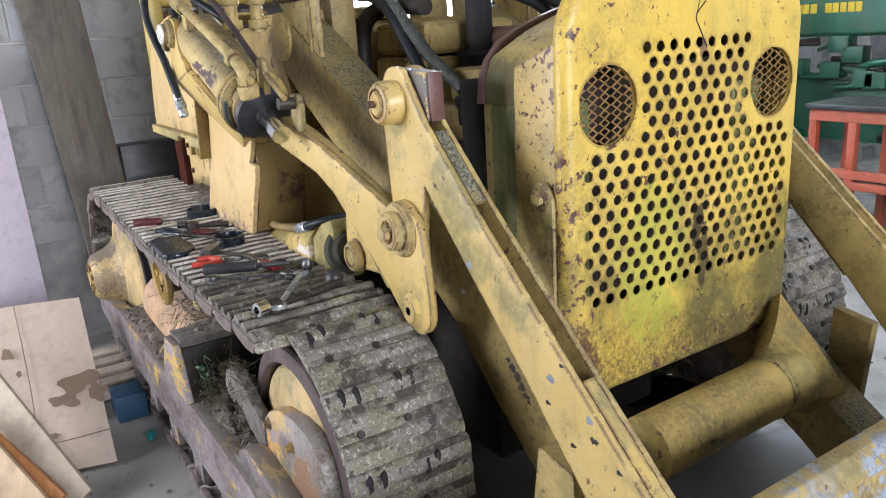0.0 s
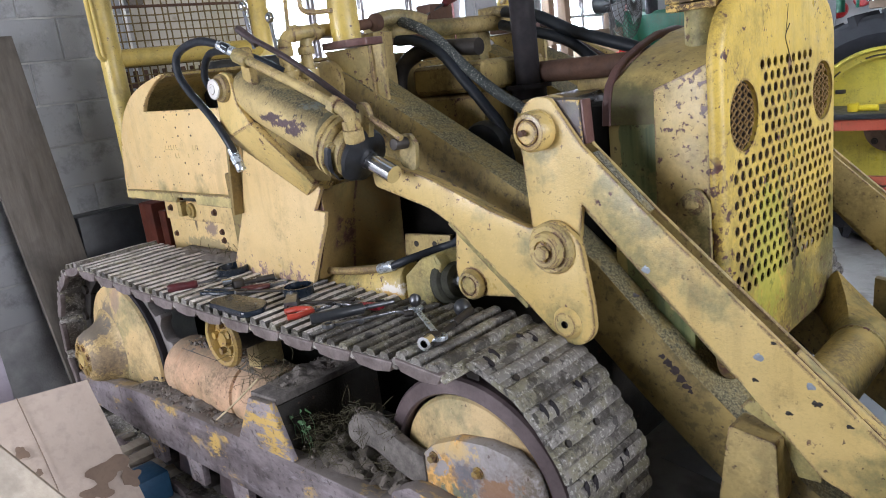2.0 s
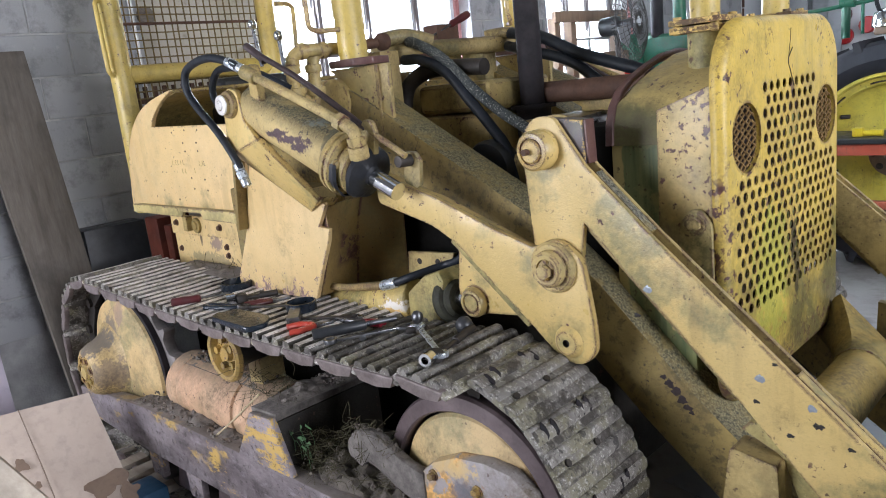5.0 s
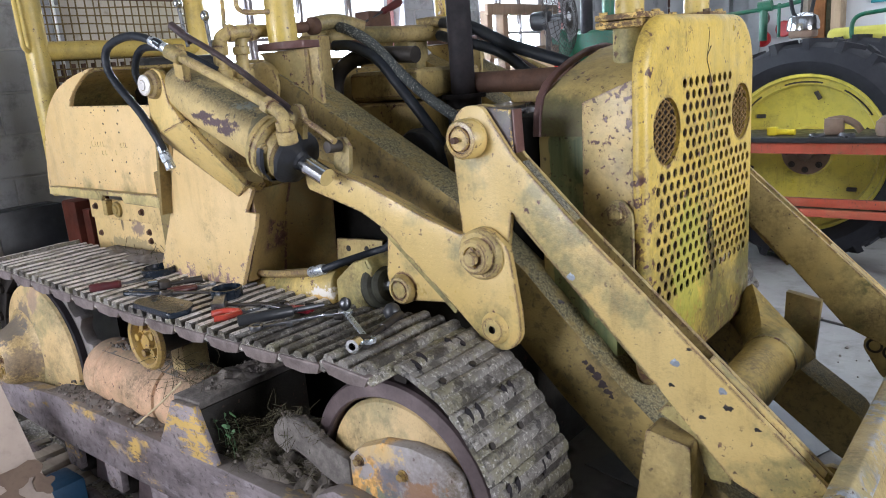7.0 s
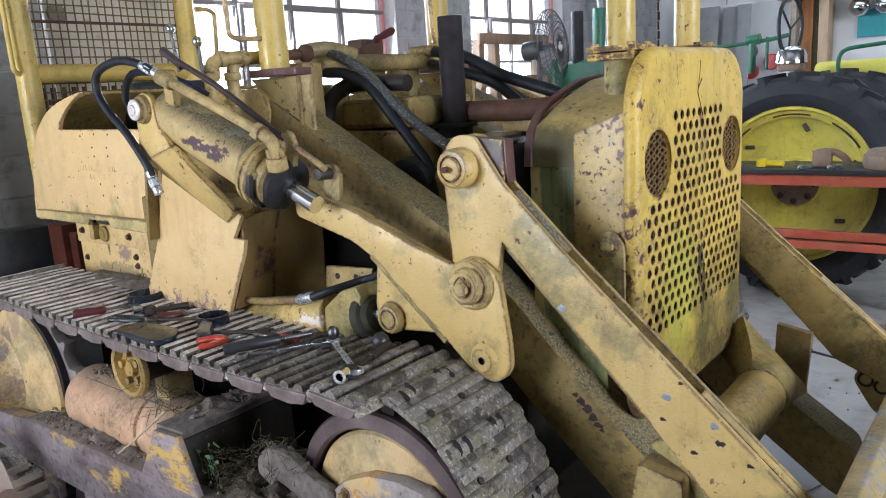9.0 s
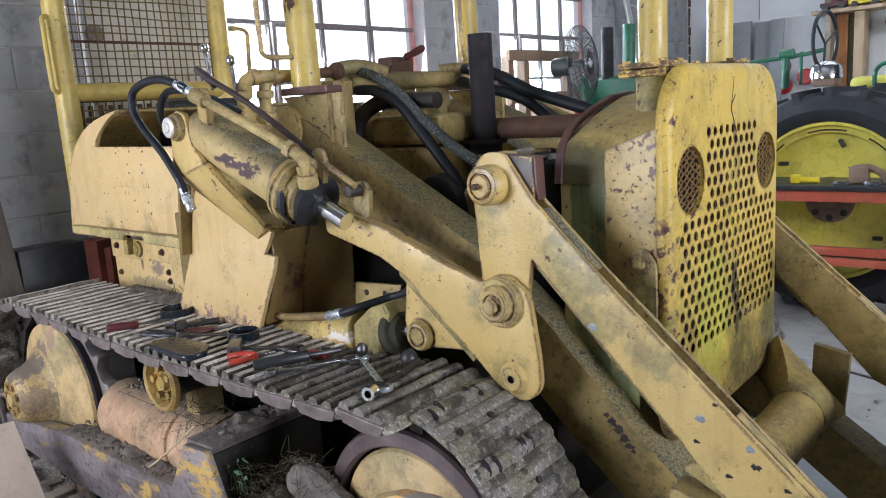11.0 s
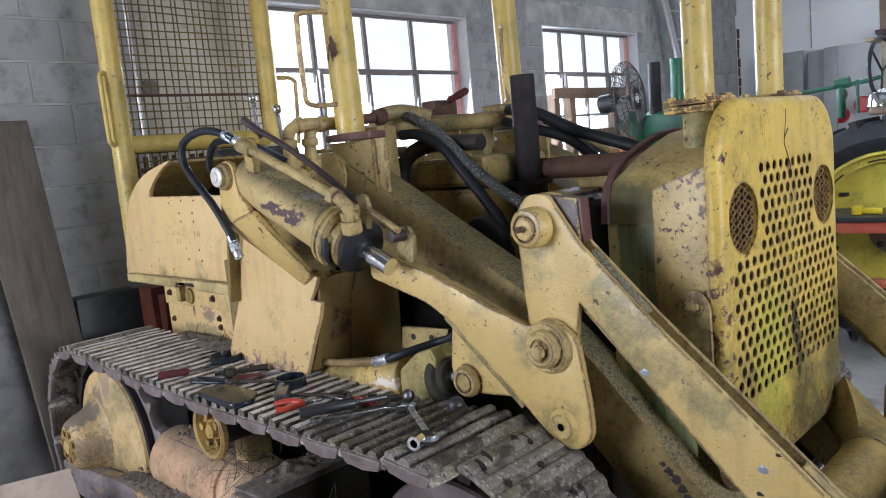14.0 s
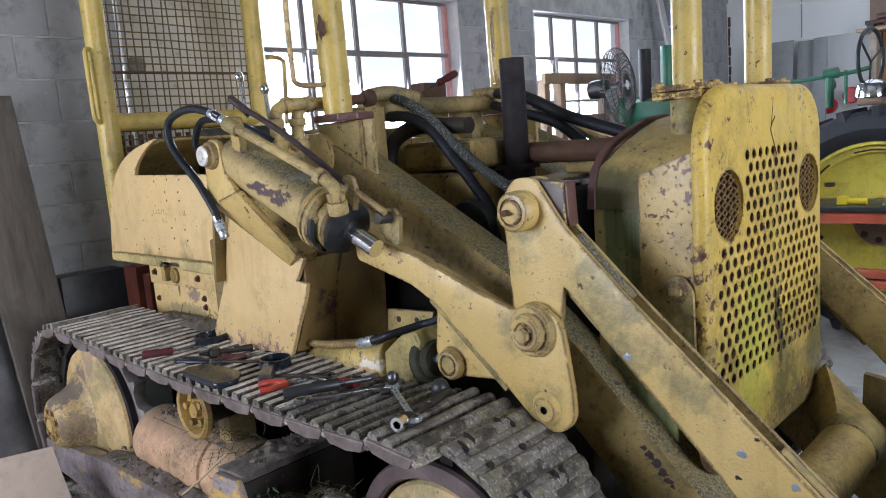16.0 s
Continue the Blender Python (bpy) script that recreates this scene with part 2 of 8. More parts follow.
paint_flange = old_paint("flaking_flange_paint", (0.40, 0.29, 0.10), (0.36, 0.27, 0.11), chip=0.56, grime=0.52, rough=0.55, dust=0.3, wear=1.0)
paint_rusty_flange = old_paint("rust_eaten_flange_paint", (0.16, 0.085, 0.045), (0.10, 0.055, 0.035), chip=0.575, grime=0.56, rust=(0.42, 0.30, 0.10), rough=0.6, dust=0.2, wear=0.9)
paint_dirty = old_paint("grimy_yellow_paint", (0.38, 0.28, 0.105), (0.43, 0.34, 0.15), chip=0.63, grime=0.49, moss=0.88, rough=0.5, dust=0.75, streak=0.5, wear=0.6, stain=0.6)
paint_arm = lichen_paint("dark_olive_arm_paint", (0.42, 0.31, 0.105), (0.050, 0.046, 0.028), (0.40, 0.35, 0.19))
# brownish tan, darkened so the colour carries the tower side's shade
paint_tan_shade = old_paint("shaded_tan_paint", (0.25, 0.165, 0.050), (0.28, 0.19, 0.066), chip=0.66, grime=0.60, rough=0.5, wear=0.9)
paint_mossy = old_paint("mossy_yellow_paint", (0.46, 0.375, 0.13), (0.48, 0.41, 0.17), chip=0.64, grime=0.54, moss=0.82, rough=0.55, streak=0.5, wear=0.5, stain=0.6)
paint_orange = old_paint("orange_tank_paint", (0.60, 0.36, 0.215), (0.64, 0.44, 0.29), chip=0.655, grime=0.55, rough=0.5, dust=0.7)

def frame_steel(name, yellow):
    """Purple-grey worn steel with ragged scraps of yellow paint, dark grease and pale scuffs along its length."""
    m = Mat(name, 0.45, 0.15)
    long = m.scaled(0.35, 1, 1)
    c = m.mix(m.ramp(m.noise(8, 7, 0.7, long), 0.36, 0.64), (0.080, 0.066, 0.070), (0.29, 0.252, 0.265))
    c = m.mix(m.ramp(m.noise(30, 6, 0.7, long), 0.56, 0.68, 0, 0.7), c, (0.30, 0.275, 0.30))
    c = m.mix(m.mul(m.ramp(m.noise(17, 9, 0.76, long), 0.53, 0.55), m.ramp(m.noise(3.6, 4), 0.50 - yellow, 0.57 - yellow)), c, (0.52, 0.35, 0.10))
    c = m.mix(m.ramp(m.noise(40, 5, 0.7), 0.56, 0.64, 0, 0.7), c, (0.045, 0.036, 0.034))
    c = m.mix(m.mul(m.upward(0.5, 0.95), 0.6), c, (0.20, 0.175, 0.145))
    m.colour(c).roughness(m.ramp(m.noise(20, 5), 0.3, 0.7, 0.32, 0.65))
    return m.bump(m.noise(60, 6, 0.7, long), 0.35, 0.005).m


paint_frame = frame_steel("worn_frame_steel", 0.0)
paint_cap = old_paint("grey_rusted_cap_paint", (0.34, 0.315, 0.32), (0.24, 0.215, 0.22), chip=0.535, grime=0.56, rust=(0.40, 0.235, 0.075), rough=0.42, dust=0.35, stain=0.9, zones=[(0, -1.54, -1.42, "dirt", 0.16), (2, 0.66, 0.74, "chip", 0.06)],
                      patches=[((-1.50, 0.52, 0.55), (0.09, 0.2, 0.10), (0.24, 0.12, 0.05), 0.8), ((-1.66, 0.52, 0.68), (0.10, 0.2, 0.03), (0.55, 0.40, 0.18), 0.8), ((-1.60, 0.52, 0.60), (0.05, 0.2, 0.05), (0.10, 0.10, 0.13), 0.7)])
# olive for dull plates; on inner faces its darkness stands in for shade
paint_olive = old_paint("olive_and_shade_paint", (0.25, 0.175, 0.052), (0.29, 0.215, 0.075), chip=0.65, grime=0.54, rough=0.6, streak=0.7)
# black grease, taken darker still to deepen the shade in cavities
paint_grease_shade = old_paint("black_grease_and_shade", (0.012, 0.010, 0.008), (0.026, 0.021, 0.014), chip=0.64, grime=0.9, moss=1.1, rough=0.65, dust=0.08, stain=0.0, streak=0.0)
paint_engine = old_paint("oily_engine_paint", (0.40, 0.28, 0.09), (0.34, 0.24, 0.08), chip=0.62, grime=0.55, rust=(0.03, 0.024, 0.02), rough=0.5, dust=0.4, streak=0.7)
paint_green = old_paint("green_tractor_paint", (0.005, 0.105, 0.058), (0.012, 0.14, 0.082), chip=0.72, grime=0.66, moss=1.1, rough=0.35, dust=0.2, stain=0.1)
paint_rim = old_paint("yellow_rim_paint", (0.60, 0.51, 0.065), (0.64, 0.555, 0.12), chip=0.72, grime=0.66, moss=1.0, rough=0.35, dust=0.1, stain=0.2)
paint_red = old_paint("red_bench_paint", (0.36, 0.055, 0.025), (0.42, 0.09, 0.05), chip=0.68, grime=0.62, moss=1.1, rough=0.45, stain=0.2)
paint_chip_patch = frame_steel("scraped_frame_steel", 0.22)
m = Mat("green_streaked_paint", 0.5)
c = m.mix(m.ramp(m.noise(26, 5, 0.65, m.scaled(1, 1, 0.06)), 0.36, 0.64), (0.10, 0.135, 0.058), (0.25, 0.27, 0.11))
c = m.mix(m.mul(m.ramp(m.noise(7, 6, 0.7), 0.50, 0.60), 0.7), c, (0.34, 0.31, 0.12))
band = m.ramp(m.add(m.along(0, -1.425, -1.445), m.ramp(m.noise(15, 6, 0.7, m.scaled(1, 1, 0.3)), 0.3, 0.7, -0.45, 0.45)), 0.4, 0.6)
c = m.mix(m.mul(band, 0.85), c, (0.52, 0.41, 0.15))
c = m.mix(m.ramp(m.noise(48, 6, 0.72), 0.60, 0.63, 0.0, 0.85), c, (0.075, 0.05, 0.03))
paint_moss_dark = m.colour(c).roughness(m.ramp(m.noise(9, 5), 0.3, 0.75, 0.4, 0.7)).bump(m.noise(90, 5), 0.3, 0.004).m
paint_boss = old_paint("dusty_cream_paint", (0.58, 0.40, 0.16), (0.62, 0.45, 0.20), chip=0.66, grime=0.47, moss=1.1, rough=0.5, dust=0.6, stain=0.6, zones=[(2, 0.72, 0.46, "dirt", 0.10)],
                       patches=[((-3.70, 0.47, 0.67), (0.075, 0.3, 0.055), (0.085, 0.078, 0.082), 0.8), ((-3.60, 0.47, 0.55), (0.06, 0.3, 0.07), (0.13, 0.10, 0.085), 0.6)])
paint_disc = old_paint("smooth_cream_cover_paint", (0.57, 0.41, 0.19), (0.61, 0.455, 0.23), chip=0.70, grime=0.60, moss=1.1, rough=0.45, dust=0.3, streak=0.15, stain=0.65, speck=0.70, zones=[(2, 0.78, 0.50, "dirt", 0.06)],
                       patches=[((-3.69, 0.52, 0.70), (0.08, 0.3, 0.085), (0.10, 0.09, 0.092), 0.75), ((-3.60, 0.52, 0.80), (0.05, 0.3, 0.06), (0.27, 0.17, 0.17), 0.5)])
paint_tube = old_paint("mossy_tube_paint", (0.43, 0.305, 0.085), (0.47, 0.35, 0.11), chip=0.645, grime=0.53, moss=0.86, rough=0.5, dust=0.1, streak=0.3, stain=0.6)
paint_bucket = old_paint("scraped_bucket_steel", (0.52, 0.39, 0.14), (0.44, 0.35, 0.17), chip=0.525, grime=0.52, rust=(0.19, 0.22, 0.27), rough=0.4, dust=0.1, stain=0.6)
paint_cylinder = lichen_paint("speckled_cylinder_paint", (0.56, 0.43, 0.185), (0.040, 0.037, 0.028), (0.26, 0.225, 0.12), 0.80, 0.22, 0.75,
                             patches=[((-2.385, 0.672, 1.511), (0.060, 0.1, 0.013), (0.075, 0.045, 0.05), 1.0), ((-2.325, 0.672, 1.490), (0.062, 0.1, 0.015), (0.085, 0.05, 0.058), 1.0),
                                      ((-2.27, 0.672, 1.470), (0.055, 0.1, 0.020), (0.07, 0.042, 0.048), 1.0), ((-2.22, 0.672, 1.535), (0.05, 0.1, 0.016), (0.20, 0.23, 0.22), 0.7), ((-2.17, 0.672, 1.45), (0.015, 0.2, 0.12), (0.10, 0.10, 0.07), 0.7)])
paint_lift_cylinder = old_paint("scuffed_lift_cylinder_paint", (0.56, 0.41, 0.12), (0.58, 0.44, 0.15), chip=0.63, grime=0.58, rough=0.36, dust=0.3, streak=0.2, wear=0.5, stain=0.5,
                               patches=[((-2.15, 0.85, 0.935), (0.06, 0.2, 0.022), (0.74, 0.70, 0.64), 0.9), ((-2.15, 0.85, 0.905), (0.06, 0.2, 0.02), (0.60, 0.36, 0.06), 0.85)])
paint_edge_lichen = lichen_paint("black_lichen_edge_paint", (0.46, 0.36, 0.13), (0.035, 0.034, 0.028), (0.34, 0.33, 0.25), 0.6, 0.15, 0.45)


def steel_shoe(name, k):
    m = Mat(name, 0.6, 0.1)
    c = m.mix(m.ramp(m.noise(9, 6, 0.7), 0.38, 0.62), tuple(k * v for v in (0.095, 0.086, 0.078)), tuple(k * v for v in (0.215, 0.203, 0.190)))
    c = m.mix(m.ramp(m.noise(5, 5, 0.65), 0.5, 0.6, 0, 0.7), c, tuple(k * v for v in (0.135, 0.128, 0.118)))
    c = m.mix(m.mul(m.ramp(m.noise(7, 6, 0.7), 0.48, 0.58), 0.65), c, tuple(k * v for v in (0.175, 0.165, 0.098)))
    c = m.mix(m.ramp(m.noise(95, 7, 0.8), 0.53, 0.62, 0, 0.85), c, tuple(k * v for v in (0.44, 0.43, 0.40)))
    c = m.mix(m.ramp(m.noise(48, 6, 0.75), 0.56, 0.62, 0, 0.8), c, tuple(k * v for v in (0.045, 0.040, 0.034)))
    c = m.mix(m.mul(m.ramp(m.noise(21, 4), 0.61, 0.65), 0.8), c, (0.025, 0.024, 0.024))
    c = m.mix(m.mul(m.ramp(m.noise(6.5, 7, 0.72), 0.53, 0.60), 0.8), c, tuple(k * v for v in (0.055, 0.049, 0.042)))
    c = m.mix(m.mul(m.ramp(m.noise(4.1, 6, 0.7), 0.56, 0.60), 0.85), c, (0.030, 0.025, 0.021))
    m.colour(c).roughness(m.ramp(m.noise(14, 5), 0.3, 0.7, 0.42, 0.85))
    return m.bump(m.noise(60, 6, 0.75), 0.7, 0.007).m


# worn steel, made paler to hold the back windows' glint
def steel_rib():
    m = Mat("pale_glint_grouser_steel", 0.42, 0.1)
    c = m.mix(m.ramp(m.noise(22, 5, 0.65), 0.36, 0.60), (0.52, 0.49, 0.47), (0.78, 0.75, 0.74))
    c = m.mix(m.mul(m.ramp(m.noise(11, 6, 0.7), 0.52, 0.62), 0.8), c, (0.19, 0.165, 0.14))
    c = m.mix(m.mul(m.ramp(m.noise(70, 5, 0.75), 0.55, 0.62), 0.7), c, (0.13, 0.115, 0.10))
    m.colour(c).roughness(m.ramp(m.noise(25, 4), 0.3, 0.7, 0.30, 0.6))
    return m.bump(m.noise(70, 4), 0.25, 0.003).m


def plain(name, c1, c2, scale=12, rough=0.6, metal=0.0, bump=0.2, bscale=60, spec=0.5):
    m = Mat(name, rough, metal, spec)
    c = m.mix(m.ramp(m.noise(scale, 6, 0.65), 0.3, 0.72), c1, c2)
    c = m.mix(m.ramp(m.noise(scale * 7, 3), 0.5, 0.8, 0, 0.35), c, tuple(0.5 * v for v in c1))
    m.colour(c).roughness(m.ramp(m.noise(scale * 1.7, 4), 0.3, 0.7, max(0.05, rough - 0.12), min(1, rough + 0.12)))
    return m.bump(m.noise(bscale, 4), bump, 0.004).m


shoe_mat, shoe_dark, rib_mat = steel_shoe("dusty_track_steel", 1.2), steel_shoe("dark_track_steel", 1.8), steel_rib()
# darker steel for grouser flanks, paints the shade between ribs
rib_side = steel_shoe("dark_rib_side_steel", 1.05)
shoe_rib_mat = steel_shoe("dusty_grouser_steel", 1.25)
sprocket_steel = plain("worn_sprocket_steel", (0.18, 0.165, 0.16), (0.32, 0.295, 0.29), 12, 0.45, 0.3)
dark_steel = plain("dark_oily_steel", (0.018, 0.016, 0.015), (0.055, 0.047, 0.042), 9, 0.55, 0.3)
rust_mat = plain("brown_rust", (0.058, 0.030, 0.022), (0.125, 0.066, 0.042), 14, 0.75, 0.1, 0.5)
purple_rim = plain("purple_worn_idler_steel", (0.070, 0.052, 0.056), (0.15, 0.115, 0.118), 10, 0.42, 0.35)
lip_steel = plain("brown_worn_shoe_edge", (0.10, 0.078, 0.074), (0.27, 0.23, 0.225), 18, 0.5, 0.2, 0.4)
rubber = plain("black_rubber_hose", (0.007, 0.010, 0.015), (0.016, 0.021, 0.030), 20, 0.5, 0, 0.1, 60, 0.35)
m = Mat("dusty_rubber_hose", 0.7)
c = m.mix(m.ramp(m.noise(30, 4), 0.4, 0.65), (0.022, 0.030, 0.032), (0.05, 0.058, 0.058))
rubber_dusty = m.colour(m.mix(m.ramp(m.noise(230, 3, 0.6), 0.58, 0.63), c, (0.46, 0.47, 0.43))).bump(m.noise(90, 4), 0.4, 0.004).m
old_boot = plain("cracked_olive_boot_rubber", (0.016, 0.017, 0.012), (0.050, 0.050, 0.030), 22, 0.75, 0, 0.6, 40)
boot_rubber = plain("rubber_boot", (0.010, 0.012, 0.016), (0.03, 0.033, 0.04), 16, 0.4, 0, 0.25)
tyre_mat = plain("tractor_tyre_rubber", (0.009, 0.011, 0.017), (0.026, 0.027, 0.034), 5, 0.7, 0, 0.3)
stack_mat = plain("sooty_stack_steel", (0.010, 0.009, 0.012), (0.030, 0.025, 0.029), 10, 0.7, 0.0, 0.3, 60, 0.3)
rod_steel = plain("dark_purple_rod_steel", (0.030, 0.022, 0.024), (0.075, 0.052, 0.055), 30, 0.5, 0.2)
lamp_wire = plain("rust_yellow_expanded_metal", (0.24, 0.14, 0.05), (0.38, 0.25, 0.10), 40, 0.6, 0.1)
hood_rust = plain("purple_brown_rust", (0.085, 0.040, 0.038), (0.16, 0.085, 0.075), 16, 0.42, 0.1, 0.4)
fitting_steel = plain("bright_hose_steel", (0.42, 0.47, 0.52), (0.62, 0.67, 0.72), 60, 0.3, 0.7, 0.1)
bare_white = plain("bare_worn_steel", (0.62, 0.60, 0.58), (0.74, 0.72, 0.70), 40, 0.35, 0.2, 0.1)
chrome = plain("chrome", (0.72, 0.74, 0.76), (0.55, 0.57, 0.6), 6, 0.14, 1.0, 0.02)
tool_steel = plain("tool_steel", (0.10, 0.105, 0.115), (0.24, 0.245, 0.26), 20, 0.33, 0.9, 0.05)
black_plastic = plain("black_plastic", (0.010, 0.012, 0.014), (0.03, 0.032, 0.036), 14, 0.42, 0, 0.1)
blue_black = plain("dark_blue_vinyl", (0.006, 0.010, 0.016), (0.016, 0.024, 0.036), 14, 0.2, 0, 0.6, 45)
red_plastic = plain("red_handle_plastic", (0.26, 0.015, 0.03), (0.20, 0.012, 0.02), 14, 0.35, 0, 0.05)
dark_red = plain("dark_red_handle", (0.085, 0.014, 0.017), (0.05, 0.010, 0.012), 14, 0.4, 0, 0.05)
orange_red = plain("orange_red_handle", (0.50, 0.06, 0.035), (0.36, 0.04, 0.025), 14, 0.35, 0, 0.05)
# near-black without sheen, stands in for shade in deep gaps
shade_black = plain("matte_shade_black", (0.003, 0.003, 0.003), (0.010, 0.009, 0.008), 12, 0.9, 0, 0.3, 60, 0.15)
oily_black = plain("wet_oily_black", (0.004, 0.004, 0.005), (0.012, 0.011, 0.012), 12, 0.3, 0, 0.3, 60, 0.4)
core_dark = plain("dark_radiator_core", (0.018, 0.012, 0.010), (0.04, 0.026, 0.02), 30, 0.8, 0, 0.4)
dirt_mat = plain("dry_dirt", (0.085, 0.074, 0.066), (0.24, 0.212, 0.188), 25, 0.95, 0, 0.9, 50)
dirt_crust = plain("dirt_crusted_steel", (0.06, 0.053, 0.048), (0.20, 0.18, 0.165), 26, 0.85, 0, 0.8, 55)
soil_dark = plain("dark_soil", (0.048, 0.041, 0.035), (0.18, 0.154, 0.128), 22, 0.95, 0, 0.9, 40)
straw_mat = plain("dry_straw", (0.42, 0.34, 0.20), (0.55, 0.46, 0.30), 30, 0.8)
moss_grass = plain("olive_dead_grass", (0.035, 0.035, 0.016), (0.09, 0.075, 0.038), 22, 0.85)
leaf_mat = plain("green_leaf", (0.05, 0.12, 0.05), (0.09, 0.18, 0.08), 22, 0.5)
card_mat = plain("brown_cardboard", (0.40, 0.325, 0.27), (0.50, 0.415, 0.35), 4, 0.8, 0, 0.2)
stain_mat = plain("oil_stain", (0.16, 0.11, 0.08), (0.22, 0.155, 0.11), 9, 0.55, 0, 0.1)
red_pipe = plain("faded_red_pipe", (0.24, 0.06, 0.03), (0.31, 0.095, 0.05), 8, 0.6)
hitch_red = plain("dark_red_hitch_paint", (0.045, 0.012, 0.007), (0.09, 0.022, 0.012), 8, 0.7, 0.0, 0.2, 60, 0.2)
red_tin = plain("bright_red_tin", (0.45, 0.02, 0.02), (0.36, 0.016, 0.018), 8, 0.35)
white_paint = plain("white_paint", (0.72, 0.72, 0.70), (0.78, 0.78, 0.77), 3, 0.5, 0, 0.05)
jamb_paint = plain("peeling_white_jamb", (0.62, 0.62, 0.64), (0.50, 0.50, 0.55), 12, 0.6, 0, 0.3)
sash_mat = plain("grey_steel_sash", (0.14, 0.12, 0.12), (0.22, 0.19, 0.19), 20, 0.6)
pink_sash = plain("red_primer_sash", (0.55, 0.30, 0.30), (0.42, 0.16, 0.15), 10, 0.7)
grey_sheet = plain("grey_sheet_panel", (0.20, 0.21, 0.22), (0.26, 0.27, 0.28), 2, 0.5, 0, 0.05)
alu = plain("aluminium", (0.55, 0.55, 0.54), (0.65, 0.65, 0.64), 8, 0.4, 0.8, 0.05)
blue_plastic = plain("blue_plastic", (0.02, 0.07, 0.14), (0.03, 0.10, 0.19), 9, 0.5)
bare_blue = plain("bare_blue_grey_metal", (0.24, 0.28, 0.34), (0.34, 0.38, 0.44), 40, 0.4, 0.4)
lilac = plain("pale_lilac_board", (0.42, 0.38, 0.47), (0.52, 0.48, 0.56), 3, 0.7)
mesh_wire = plain("rusty_mesh_wire", (0.10, 0.07, 0.028), (0.19, 0.135, 0.05), 30, 0.7, 0.1)
yellow_plastic = plain("bright_yellow_plastic", (0.70, 0.55, 0.02), (0.62, 0.48, 0.02), 8, 0.4)
seat_yellow = plain("yellow_vinyl_seat", (0.62, 0.58, 0.10), (0.55, 0.52, 0.09), 6, 0.5)
brown_tin = plain("brown_tin_tank", (0.16, 0.105, 0.075), (0.24, 0.17, 0.12), 7, 0.5, 0.2)
teal_mat = plain("teal_plastic", (0.02, 0.26, 0.30), (0.03, 0.32, 0.36), 6, 0.5)


def wood(name, c1, c2, axis=(1.0, 1.0, 0.08), rough=0.75):
    m = Mat(name, rough)
    co = m.scaled(*axis)
    c = m.mix(m.ramp(m.noise(28, 7, 0.7, co), 0.32, 0.7), c1, c2)
    c = m.mix(m.ramp(m.noise(3.2, 5, 0.6), 0.5, 0.68, 0, 0.75), c, tuple(0.5 * v for v in c1))
    m.colour(c)
    return m.bump(m.noise(70, 4, 0.7, co), 0.3, 0.004).m


wood_plank = wood("grey_brown_plank", (0.070, 0.060, 0.050), (0.135, 0.118, 0.10))
wood_dark = wood("brown_old_lumber", (0.17, 0.115, 0.075), (0.27, 0.19, 0.125))
wood_pale = wood("pale_lumber", (0.42, 0.31, 0.20), (0.55, 0.42, 0.28))
wood_weathered = wood("weathered_board", (0.34, 0.29, 0.23), (0.46, 0.40, 0.32), (0.1, 1, 1))
wood_orange = wood("orange_door_wood", (0.40, 0.17, 0.06), (0.52, 0.25, 0.10))

m = Mat("grey_block_paint", 0.75)
c = m.mix(m.ramp(m.noise(1.4, 5, 0.6), 0.35, 0.7), (0.275, 0.282, 0.296), (0.37, 0.375, 0.385))
c = m.mix(m.ramp(m.noise(7, 7, 0.7), 0.50, 0.66, 0, 0.65), c, (0.12, 0.124, 0.128))
c = m.mix(m.ramp(m.noise(26, 4, 0.6), 0.64, 0.72, 0, 0.6), c, (0.36, 0.36, 0.355))
c = m.mix(m.ramp(m.rand, 0, 1, 0, 0.14), c, (0.18, 0.184, 0.19))
m.colour(c)
block_mat = m.bump(m.noise(110, 6, 0.75), 0.55, 0.006).m

m = Mat("grey_mortar", 0.9)
m.colour(m.mix(m.ramp(m.noise(5, 5), 0.35, 0.7), (0.24, 0.24, 0.245), (0.46, 0.46, 0.455)))
mortar_mat = m.bump(m.noise(90, 5), 0.6, 0.006).m

m = Mat("pale_whitewash", 0.85)
c = m.mix(m.ramp(m.noise(2.5, 6, 0.65), 0.35, 0.65), (0.40, 0.375, 0.33), (0.54, 0.52, 0.48))
c = m.mix(m.ramp(m.noise(14, 6, 0.7), 0.56, 0.68, 0, 0.6), c, (0.24, 0.215, 0.175))
pale_wall = m.colour(c).bump(m.noise(70, 5), 0.5, 0.005).m

m = Mat("white_block_wall", 0.7)
c = m.mix(m.ramp(m.noise(1.1, 5), 0.35, 0.7), (0.62, 0.64, 0.66), (0.70, 0.72, 0.74))
c = m.mix(m.ramp(m.noise(5, 6, 0.7), 0.62, 0.78, 0, 0.5), c, (0.42, 0.42, 0.43))
white_wall = m.colour(c).bump(m.noise(60, 4), 0.3, 0.004).m

m = Mat("dusty_concrete_floor", 0.8)
c = m.mix(m.ramp(m.noise(0.9, 6, 0.62), 0.32, 0.7), (0.25, 0.245, 0.235), (0.37, 0.365, 0.355))
c = m.mix(m.ramp(m.noise(4.5, 7, 0.7), 0.5, 0.72, 0, 0.7), c, (0.13, 0.12, 0.105))
c = m.mix(m.ramp(m.noise(1.7, 4, 0.6), 0.6, 0.68, 0, 0.75), c, (0.065, 0.06, 0.055))
c = m.mix(m.ramp(m.noise(60, 4), 0.6, 0.75, 0, 0.5), c, (0.40, 0.38, 0.34))
m.colour(c).roughness(m.ramp(m.noise(3, 5), 0.3, 0.7, 0.55, 0.9))
